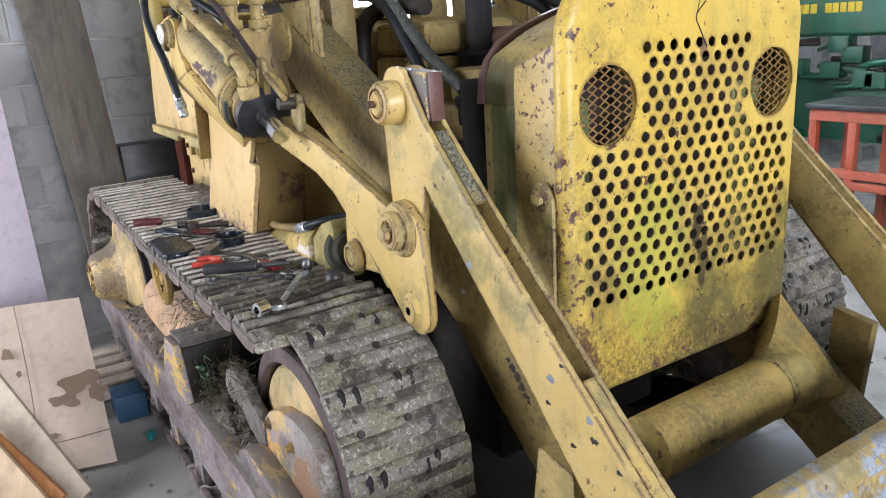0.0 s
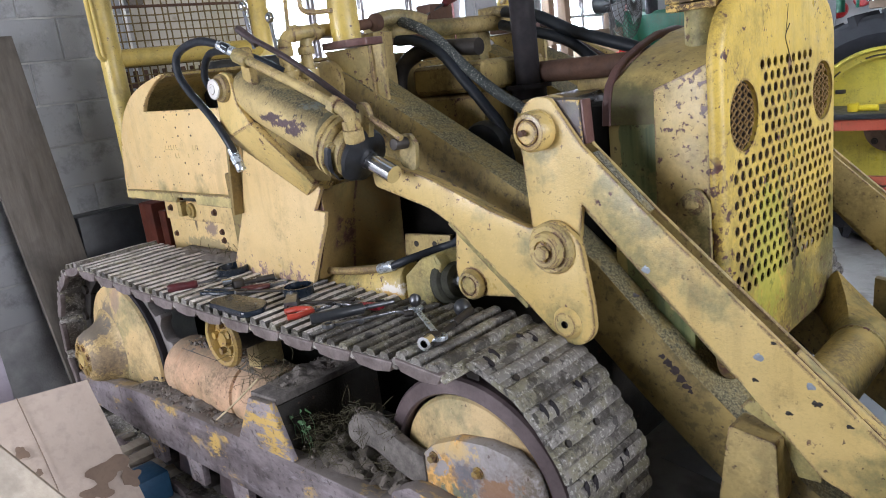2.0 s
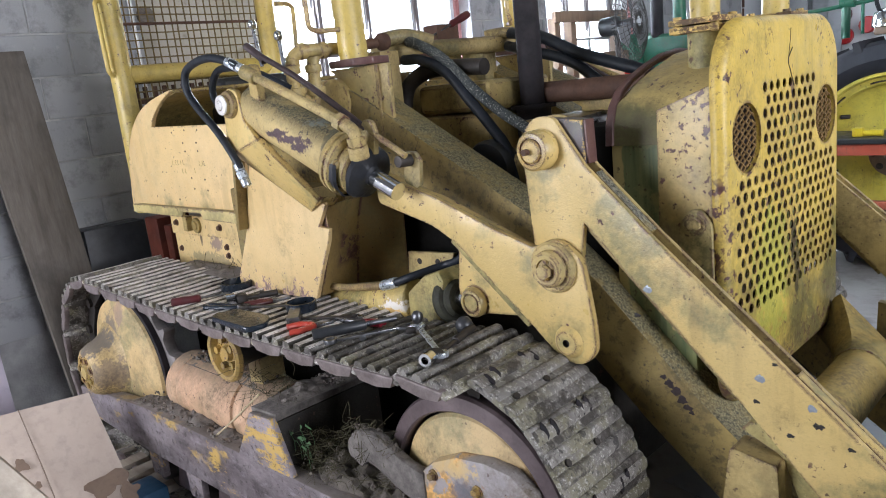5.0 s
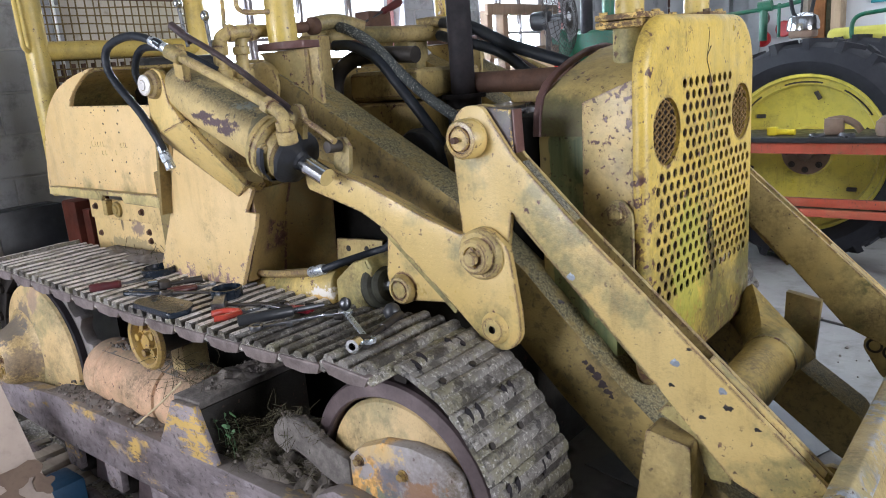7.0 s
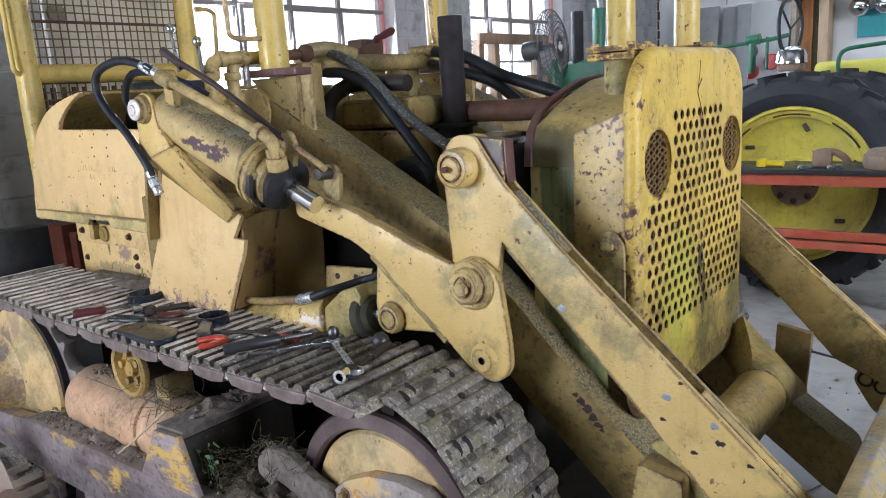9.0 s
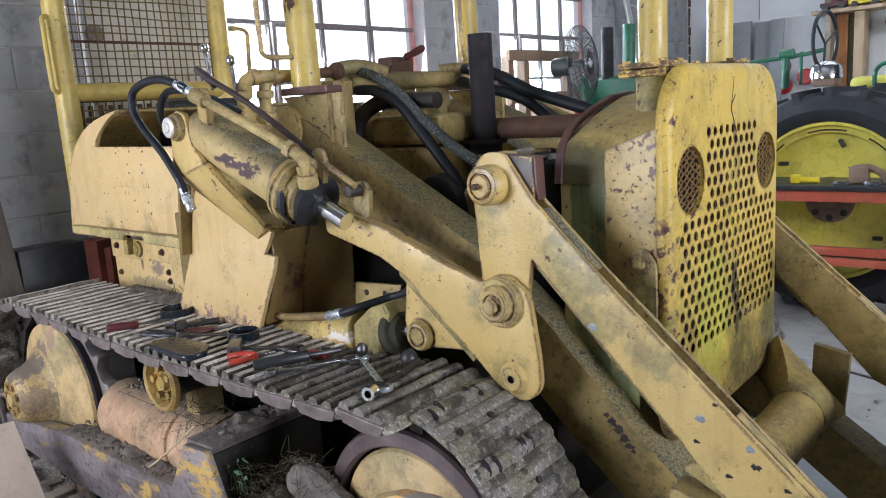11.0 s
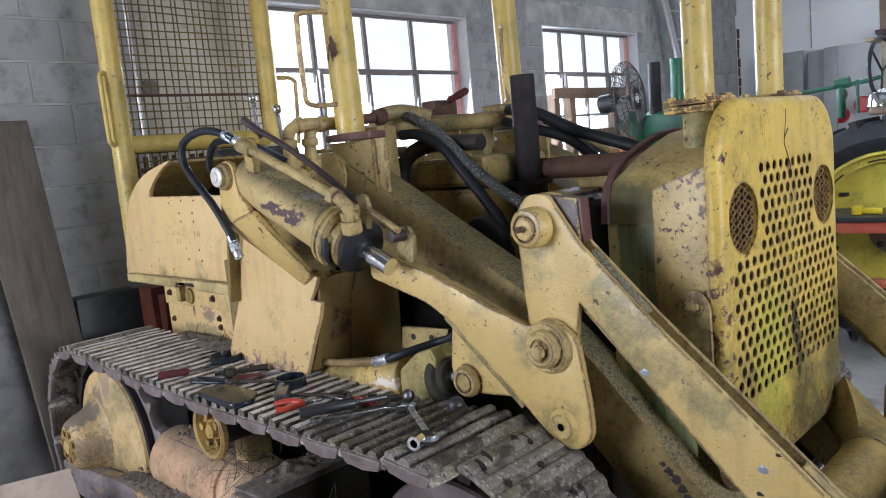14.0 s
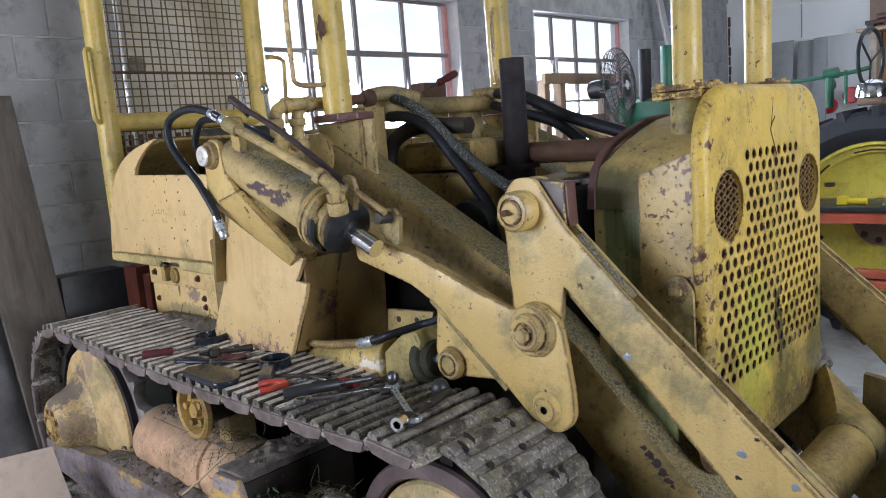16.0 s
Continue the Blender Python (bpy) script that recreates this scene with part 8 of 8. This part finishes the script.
def toy(x, y, z, mat, label, ln=0.28):
    t = empty("toy_truck", (x, y, z), label, "toy", "toys on the shelf")
    bm = B()
    box(bm, -ln / 2, ln / 2, -0.05, 0.05, 0.035, 0.085, 0.012)
    box(bm, -ln * 0.1, ln * 0.3, -0.045, 0.045, 0.086, 0.15, 0.015)
    part("body", bm, mat, t)
    for dx in (-ln * 0.3, ln * 0.3):
        bm = B()
        rod(bm, (dx, -0.06, 0.035), (dx, 0.06, 0.035), 0.035, 16)
        part("wheel", bm, black_plastic, t)


toy(-2.72, FY - 0.25, 2.431, dark_red, "dark red toy car on the wall shelf")
toy(-2.40, FY - 0.25, 2.431, yellow_plastic, "yellow toy truck on the wall shelf", 0.34)
toy(-2.05, FY - 0.25, 2.431, white_paint, "white toy car on the wall shelf", 0.24)
for k, x in enumerate((-1.75, -1.5)):
    bm = B()
    lathe(bm, [(0.0, -0.11), (0.06, -0.09), (0.10, -0.04), (0.11, 0.0), (0.10, 0.05), (0.06, 0.09), (0.0, 0.11)], (x - 0.35, FY - 0.25, 2.24), (0, 0, 1), 24)
    rod(bm, (x - 0.35, FY - 0.25, 2.34), (x - 0.35, FY - 0.25, 2.389), 0.01, 8)
    thing("glass_ball", bm, chrome, "shiny round ball hanging under the shelf", "ball", "balls under the shelf")
bm = B()
box(bm, -2.15, -1.72, FY - 0.05, FY - 0.01, 1.92, 2.22, 0.003)
thing("blue_poster", bm, teal_mat, "turquoise panel on the far wall", "panel")
bm = B()
box(bm, -1.62, -1.1, FY - 0.05, FY - 0.01, 1.55, 1.95, 0.003)
sign = thing("sign", bm, red_tin, "red sign with pale letters on the far wall", "sign")
bm = B()
for x in (-1.55, -1.40, -1.25):
    box(bm, x, x + 0.09, FY - 0.056, FY - 0.051, 1.66, 1.86, 0.001)
part("pale_marks", bm, white_paint, sign)
# red reels and bottles near the white wall
for x, z, mat in ((-3.32, 1.86, dark_red), (-3.30, 1.62, red_tin), (-3.05, 1.72, red_tin)):
    bm = B()
    lathe(bm, [(0.0, 0.0), (0.08, 0.0), (0.095, 0.02), (0.095, 0.08), (0.08, 0.10), (0.0, 0.10)], (x, FY - 0.12, z), (0, 1, 0), 24)
    thing("red_reel", bm, mat, "round red reel hung on the white wall", "reel", "reels on the wall")

# -- things at the rear corner by the back wall
bm = B()
extrude(bm, [(-4.20, 0.50, 0.0), (-4.20, 0.755, 0.0), (-4.43, 0.665, 1.97), (-4.43, 0.37, 1.97)], (-0.035, 0, 0), 0.005)
thing("plank", bm, wood_plank, "wide weathered plank leaning on the block wall", "plank")
bm = B()
extrude(bm, [(-4.24, 0.23, 0.0), (-4.42, 0.225, 1.60), (-4.42, -0.55, 1.60), (-4.24, -0.55, 0.0)], (-0.02, 0, 0), 0.004)
thing("lilac_board", bm, lilac, "pale lilac board leaning on the wall", "board")
bm = B()
box(bm, -4.17, -4.03, 0.97, 1.15, 0.78, 1.10, 0.012)
box(bm, -4.03, -3.96, 1.0, 1.13, 0.84, 1.06, 0.008)
lp("rear_hitch", bm, hitch_red, "dark red brown hitch block behind the hull")
bm = B()
box(bm, -4.48, -4.32, 0.72, 1.04, 0.0, 1.07, 0.008, 2)
thing("dark_crate", bm, black_plastic, "dark box against the wall behind the track", "box")
bm = B()
rod(bm, (-4.48, 1.255, 1.2), (-4.49, 1.255, 3.7), 0.012, 12)
thing("conduit", bm, alu, "thin bright conduit pipe on the block wall", "pipe")
bm = B()
rod(bm, (-4.505, 1.335, 2.13), (-4.475, 1.335, 2.13), 0.05, 20, None, 0.01)
thing("junction_box", bm, dirt_mat, "round dusty junction box on the block wall", "junction box")

# ---- tools lying on the near track ----
ZT = 0.932                                                   # top of the grousers


def ztop(x):
    """Height of the track's top at x: it sags between sprocket and idler."""
    u = (x - SPR[0]) / (IDL[0] - SPR[0])
    t0, t1 = SPR[1] + SPR[2], IDL[1] + IDL[2]
    return t0 + (t1 - t0) * u - 0.022 * math.sin(math.pi * min(1, max(0, u))) + 0.0665


def pliers(x, y, a, mat, label, ln=0.20, spread=0.035, jaw=0.05, grip=0.0085):
    """Two crossed handles, a pivot and a pair of jaws."""
    t = empty("pliers", (x, y, ztop(x)), label, "pliers", "pliers on the track")
    t.rotation_euler = (0, 0, radians(a))
    for sg in (1, -1):
        bm = B()
        tube(bm, [(-ln, sg * spread, 0.012), (-ln * 0.6, sg * spread * 1.15, 0.012), (-ln * 0.25, sg * spread * 0.5, 0.011), (-0.015, 0, 0.010)], grip, 10, 6)
        part("handle", bm, mat, t)
        bm = B()
        extrude(bm, [(0.0, sg * 0.012, 0.004), (jaw, sg * 0.003, 0.004), (jaw, sg * 0.0005, 0.004), (0.0, sg * -0.004, 0.004), (-0.02, sg * -0.008, 0.004), (-0.02, sg * 0.006, 0.004)], (0, 0, 0.011), 0.002)
        part("jaw", bm, tool_steel, t)
    bm = B()
    rod(bm, (-0.008, 0, 0.002), (-0.008, 0, 0.019), 0.008, 14, None, 0.001)
    part("pivot", bm, tool_steel, t)


def wrench(x, y, a, ln, mat, label, dz=0.0, tilt=0.0):
    t = empty("wrench", (x, y, ztop(x) + dz), label, "wrench", "wrenches on the track")
    t.rotation_euler = (0, radians(tilt), radians(a))
    bm = B()
    extrude(bm, [(-ln / 2, -0.007, 0.001), (ln / 2, -0.008, 0.001), (ln / 2, 0.008, 0.001), (-ln / 2, 0.007, 0.001)], (0, 0, 0.008), 0.002)
    part("shank", bm, mat, t)
    bm = B()
    lathe(bm, [(0.012, 0.0), (0.020, 0.0), (0.021, 0.006), (0.020, 0.012), (0.012, 0.012), (0.012, 0.0)], (-ln / 2 - 0.015, 0, 0.0), (0, 0, 1), 24)
    part("ring", bm, mat, t)
    bm = B()
    pts = [(ln / 2, -0.009), (ln / 2 + 0.02, -0.022), (ln / 2 + 0.045, -0.018), (ln / 2 + 0.028, -0.008), (ln / 2 + 0.022, 0.0), (ln / 2 + 0.028, 0.008), (ln / 2 + 0.045, 0.018), (ln / 2 + 0.02, 0.022), (ln / 2, 0.009)]
    extrude(bm, [(px, py, 0.0) for px, py in pts], (0, 0, 0.010), 0.002)
    part("jaw", bm, mat, t)


def ratchet(x, y, a, ln, label, mat=None, socket=True):
    t = empty("ratchet", (x, y, ztop(x) + 0.004), label, "ratchet", "ratchets on the track")
    t.rotation_euler = (0, 0, radians(a))
    m2 = mat or chrome
    bm = B()
    rod(bm, (0.02, 0, 0.012), (ln * 0.5, 0, 0.012), 0.0075, 14)
    rod(bm, (ln * 0.5, 0, 0.012), (ln, 0, 0.012), 0.0115, 16, None, 0.003)
    part("handle", bm, m2, t)
    bm = B()
    lathe(bm, [(0.0, -0.002), (0.018, -0.002), (0.022, 0.003), (0.022, 0.024), (0.017, 0.029), (0.0, 0.029)], (0, 0, 0), (0, 0, 1), 24)
    part("head", bm, m2, t)
    if socket:
        bm = B()
        lathe(bm, [(0.010, 0.0), (0.017, 0.0), (0.018, 0.03), (0.010, 0.03)], (-0.022, 0.0, 0.02), (-1, 0, 0), 20)
        part("socket", bm, chrome, t)


def screwdriver(x, y, z, a, tilt, mat, label, ln=0.24):
    t = empty("screwdriver", (x, y, z), label, "screwdriver", "screwdrivers")
    t.rotation_euler = (0, radians(tilt), radians(a))
    bm = B()
    lathe(bm, [(0.0, 0.0), (0.012, 0.0), (0.0155, 0.008), (0.0155, 0.05), (0.013, 0.075), (0.0155, 0.095), (0.010, 0.105), (0.0, 0.105)], (0, 0, 0.0), (1, 0, 0), 14)
    part("handle", bm, mat, t)
    bm = B()
    rod(bm, (0.10, 0, 0), (ln, 0, 0), 0.0042, 10)
    part("blade", bm, tool_steel, t)


screwdriver(-2.99, 0.50, ztop(-2.98) + 0.016, 61, 0, dark_red, "dark red-handled screwdriver at the track's edge", 0.21)
pliers(-2.70, 0.615, 22, blue_black, "dark blue-handled pliers on the track", 0.15, 0.014, 0.05)
pliers(-2.655, 0.73, 62, dark_red, "dark red-handled pliers lying on the track shoes", 0.11, 0.013, 0.05)
pliers(-2.265, 0.625, 62, orange_red, "orange-red-handled cutters lying on the track", 0.095, 0.030, 0.045, 0.0095)
pliers(-2.17, 0.70, 190, red_plastic, "thin red-handled long-nose pliers", 0.10, 0.009, 0.10)
ratchet(-2.78, 0.665, 62, 0.13, "dark socket driver on the track shoes", dark_steel)
wrench(-2.60, 0.655, 30, 0.14, dark_steel, "dark steel wrench among the pliers", 0.012)
wrench(-2.03, 0.62, 60, 0.18, tool_steel, "thin steel wrench at the track's edge", 0.010)
wrench(-1.815, 0.658, 147, 0.27, fitting_steel, "bright combination wrench propped on the track", 0.012, 3)
wrench(-2.30, 0.665, 30, 0.15, dark_steel, "dark steel wrench on the track", 0.010)
ratchet(-1.706, 0.572, 106, 0.22, "dark socket wrench with a bright socket", dark_steel)
screwdriver(-2.50, 1.72, 1.865, -100, 22, dark_red, "dark red-handled screwdriver lying on the machine's bracket", 0.33)
# long dark grip of a torque tool
bm = B()
rod(bm, (-2.17, 0.53, ztop(-2.1) + 0.02), (-2.085, 0.665, ztop(-2.0) + 0.022), 0.0165, 16, None, 0.005)
thing("grip_bar", bm, black_plastic, "long black rubber grip bar on the track", "bar")
bm = B()
rod(bm, (-2.085, 0.665, ztop(-2.0) + 0.022), (-2.04, 0.745, ztop(-1.9) + 0.02), 0.008, 12)
thing("extension_bar", bm, tool_steel, "steel extension bar on the track", "bar")
# black flat tool pouch, open ring dish, strap wrench
bm = B()
o = rounded([(-2.68, 0.483), (-2.45, 0.478), (-2.42, 0.53), (-2.49, 0.595), (-2.68, 0.588), (-2.71, 0.53)], 0.04, 5)
extrude(bm, [(px, py, ztop(-2.5) - 0.001) for px, py in o], (0, 0, 0.020), 0.008, 3)
for v in bm.verts:
    v.co.z += 0.004 * noise.noise(v.co * 30)
thing("pouch", bm, blue_black, "flat dark blue vinyl pouch on the track shoes", "pouch")
bm = B()
lathe(bm, [(0.052, 0.0), (0.060, 0.0), (0.062, 0.034), (0.055, 0.036), (0.052, 0.004), (0.0, 0.003)], (-2.96, 0.755, ztop(-2.96)), (0, 0, 1), 36)
thing("ring_dish", bm, blue_black, "round black open magnetic dish on the track", "dish")
strap = empty("strap_wrench", (-2.46, 0.70, ztop(-2.46)), "dark strap wrench with an open band on the track", "wrench")
bm = B()
lathe(bm, [(0.044, 0.0), (0.050, 0.0), (0.051, 0.040), (0.046, 0.041), (0.044, 0.0)], (0, 0, 0), (0, 0, 1), 32)
part("band", bm, blue_black, strap)
bm = B()
extrude(bm, [(0.0, -0.045, 0.012), (0.10, -0.13, 0.012), (0.125, -0.10, 0.012), (0.04, -0.03, 0.012)], (0, 0, 0.022), 0.004)
part("handle", bm, tool_steel, strap)
bm = B()
lump(bm, (-1.985, 0.78, ztop(-1.98) + 0.022), (0.018, 0.018, 0.022), 3, 0.15, 2)
thing("grease_fitting", bm, tool_steel, "small steel fitting beside the cylinder", "fitting")
bm = B()
lump(bm, (-1.79, 0.775, ztop(-1.79) + 0.024), (0.026, 0.026, 0.027), 9, 0.08, 2)
thing("black_knob", bm, black_plastic, "round black knob tool on the track", "knob")
for k, (x, y) in enumerate(((-2.35, 0.585), (-2.20, 0.735), (-2.15, 0.66), (-2.56, 0.72), (-1.95, 0.70), (-2.05, 0.62), (-2.12, 0.74))):
    bm = B()
    rod(bm, (x, y, ztop(x) + 0.010), (x + 0.02, y + 0.018 * (-1) ** k, ztop(x) + 0.010), 0.0095, 14, None, 0.002)
    thing("socket", bm, tool_steel if k % 2 else dark_steel, "small loose steel socket on the track shoes", "socket", "loose sockets on the track")

# ---- cardboard and boards on the floor beside the track ----
card = empty("cardboard_box", (-3.2, 0.05, 0.0), "flattened brown cardboard box with oil stains leaning on scrap wood", "cardboard box")
CINV = card.matrix_world.inverted()


def cp(name, bm, mat, label=""):
    ob = new(name, finish(name, bm, mat))
    ob.parent, ob.matrix_parent_inverse = card, CINV
    return tagged(ob, label) if label else ob


TR, BR, BL, TL = Vector((-3.44, 0.30, 0.56)), Vector((-2.93, 0.27, 0.02)), Vector((-3.10, -0.35, 0.02)), Vector((-3.56, -0.28, 0.58))
nrm = (BR - TR).cross(TL - TR).normalized()
if nrm.z < 0:
    nrm = -nrm


def on_card(u, v, h=0.0):
    return TR.lerp(TL, u).lerp(BR.lerp(BL, u), v) + nrm * h


bm = B()
rows = []
for i in range(13):
    rows.append([bm.verts.new(on_card(i / 12, j / 14, 0.006 * noise.noise(Vector((i * 0.4, j * 0.35, 2))))) for j in range(15)])
for a, b in zip(rows, rows[1:]):
    for j in range(14):
        bm.faces.new((a[j], b[j], b[j + 1], a[j + 1]))
r = bmesh.ops.extrude_face_region(bm, geom=bm.faces[:])
bmesh.ops.translate(bm, verts=[g for g in r["geom"] if isinstance(g, bmesh.types.BMVert)], vec=-nrm * 0.006)
cp("flap", bm, card_mat, "brown cardboard flap")
bm = B()
tube(bm, [on_card(0.42, 0.0, 0.009), on_card(0.40, 0.5, 0.010), on_card(0.41, 1.0, 0.009)], 0.0022, 5, 4)
tube(bm, [on_card(0.0, 0.82, 0.008), on_card(0.3, 0.84, 0.010), on_card(0.6, 0.83, 0.009)], 0.0022, 5, 4)
cp("crease", bm, stain_mat, "dark crease line")
for u, v, a, b, sd in ((0.10, 0.52, 0.075, 0.045, 1), (0.02, 0.60, 0.03, 0.03, 4), (0.22, 0.62, 0.05, 0.035, 2), (0.50, 0.30, 0.02, 0.03, 3), (0.62, 0.38, 0.02, 0.014, 5), (0.45, 0.42, 0.012, 0.012, 6), (0.32, 0.80, 0.02, 0.012, 7), (0.7, 0.6, 0.016, 0.02, 8)):
    bm = B()
    c = on_card(u, v, 0.009)
    e1, e2 = (TL - TR).normalized(), (BR - TR).normalized()
    pts = []
    for k in range(22):
        ang = 2 * math.pi * k / 22
        rr = 1 + 0.75 * noise.noise(Vector((math.cos(ang) * 1.4, math.sin(ang) * 1.4, sd * 3.7)))
        pts.append(c + e1 * a * rr * math.cos(ang) + e2 * b * rr * math.sin(ang))
    vs = [bm.verts.new(p) for p in pts]
    bm.faces.new(vs)
    cp("oil_stain", bm, stain_mat, "dark oil stain")
bm = B()
extrude(bm, [TL + Vector((0.0, -0.02, -0.02)), TR + Vector((-0.02, -0.02, -0.02)), Vector((-3.72, 0.18, 0.02)), Vector((-3.80, -0.32, 0.02))], (-0.004, 0, -0.004), 0.0)
cp("flap", bm, card_mat)

for p, q, w, t, mat, label in (((-3.30, -0.20, 0.60), (-2.70, 0.10, 0.035), 0.06, 0.02, wood_weathered, "pale weathered board leaning against the cardboard"),
                               ((-3.02, -0.22, 0.34), (-2.66, -0.02, 0.03), 0.06, 0.02, wood_pale, "short scrap of pale lumber"),
                               ((-2.98, -0.16, 0.20), (-2.70, 0.0, 0.02), 0.09, 0.02, wood_orange, "brown scrap of board on the floor")):
    p, q = Vector(p), Vector(q)
    d = (q - p).normalized()
    sd = d.cross(Vector((0.6, -0.6, 0.5))).normalized() * w
    bm = B()
    extrude(bm, [p - sd, p + sd, q + sd, q - sd], d.cross(sd).normalized() * t, 0.003)
    thing("board", bm, mat, label, "board", "scrap boards by the track")
pal = empty("pallet", (-3.55, 0.36, 0.0), "grey weathered slatted pallet on the floor behind the cardboard", "pallet")
PINV = pal.matrix_world.inverted()
for k in range(5):
    bm = B()
    box(bm, -4.0 + 0.13 * k, -3.92 + 0.13 * k, 0.10, 0.56, 0.075, 0.10, 0.004)
    ob = new("slat", finish("slat", bm, wood_weathered))
    ob.parent, ob.matrix_parent_inverse = pal, PINV
for y in (0.12, 0.50):
    bm = B()
    box(bm, -4.02, -3.36, y, y + 0.05, 0.0, 0.073, 0.004)
    ob = new("runner", finish("runner", bm, wood_weathered))
    ob.parent, ob.matrix_parent_inverse = pal, PINV
bm = B()
box(bm, -3.44, -3.28, 0.34, 0.47, 0.0, 0.12, 0.012)
thing("blue_tub", bm, blue_plastic, "small dark blue plastic tub on the floor", "tub")
bm = B()
lump(bm, (-3.08, 0.43, 0.012), (0.035, 0.02, 0.010), 12, 0.5, 2)
lump(bm, (-3.05, 0.42, 0.014), (0.02, 0.014, 0.012), 13, 0.5, 2)
thing("plastic_scrap", bm, teal_mat, "crumpled pale teal plastic scrap on the floor", "scrap")
# crumbs and grit on the floor
bm = B()
for k in range(160):
    x, y = random.uniform(-3.6, -0.9), random.uniform(-0.3, 0.42)
    lump(bm, (x, y, 0.003), [0.003 + 0.008 * random.random() ** 3] * 3, k, 0.4, 1)
for k in range(60):
    x, y = random.uniform(-1.6, -0.8), random.uniform(2.2, 4.2)
    lump(bm, (x, y, 0.003), [0.004 + 0.008 * random.random() ** 3] * 3, k, 0.4, 1)
tagged(new("grit", finish("grit", bm, dirt_mat)), "grit and crumbs on the concrete floor", "grit", kind="stuff")
bm = B()
extrude(bm, [(-1.75, 1.75, 0.004), (-1.35, 2.75, 0.004), (-0.9, 2.55, 0.004), (-1.25, 1.65, 0.004)], (0, 0, 0.003), 0.0)
thing("paper_sheet", bm, grey_sheet, "grey sheet of building paper on the floor under the arms", "sheet")
bm = B()
tube(bm, [(-1.45, 3.9, 0.008), (-1.0, 3.75, 0.009), (-0.7, 3.72, 0.008)], 0.007, 8, 4)
thing("steel_rod", bm, dark_steel, "thin dark rod lying on the floor", "rod")

# ---- concrete blocks of the back wall, one by one ----
COURSE, BLOCK, JOINT = 0.2115, 0.405, 0.009
block_cache = {}


def block_mesh(w):
    w = round(w, 2)
    if w not in block_cache:
        bm = B()
        box(bm, 0, 0.03, 0, w, 0, COURSE - JOINT, 0.004, 1)
        block_cache[w] = finish("block", bm, block_mat)
    return block_cache[w]


for k in range(-8, 7):
    z = 2.265 + COURSE * k + JOINT / 2
    y = (-0.71 if k % 2 == 0 else -0.48)
    while y < FY:
        a, b = y + JOINT / 2, min(y + BLOCK - JOINT / 2, FY - 0.01)
        spans = [(a, b)]
        for o0, o1, q0, q1 in (W1, W2):
            c0, c1, d0, d1 = (o0 - 0.2, o1 + 0.2, 2.67, 2.875) if z > 2.6 else (o0, o1, q0 - 0.05, q1)
            if z + COURSE - 0.03 > d0 and z + 0.03 < d1:
                cut = []
                for s, e in spans:
                    if s < c0:
                        cut.append((s, min(e, c0 - 0.004)))
                    if e > c1:
                        cut.append((max(s, c1 + 0.004), e))
                spans = cut
        for s, e in spans:
            if e - s > 0.03 and z + COURSE < CZ:
                ob = new("block", block_mesh(e - s))
                ob.location = (WX - 0.03 + 0.0015 * random.random(), s, z)
                ob.parent = wall_west
        y += BLOCK
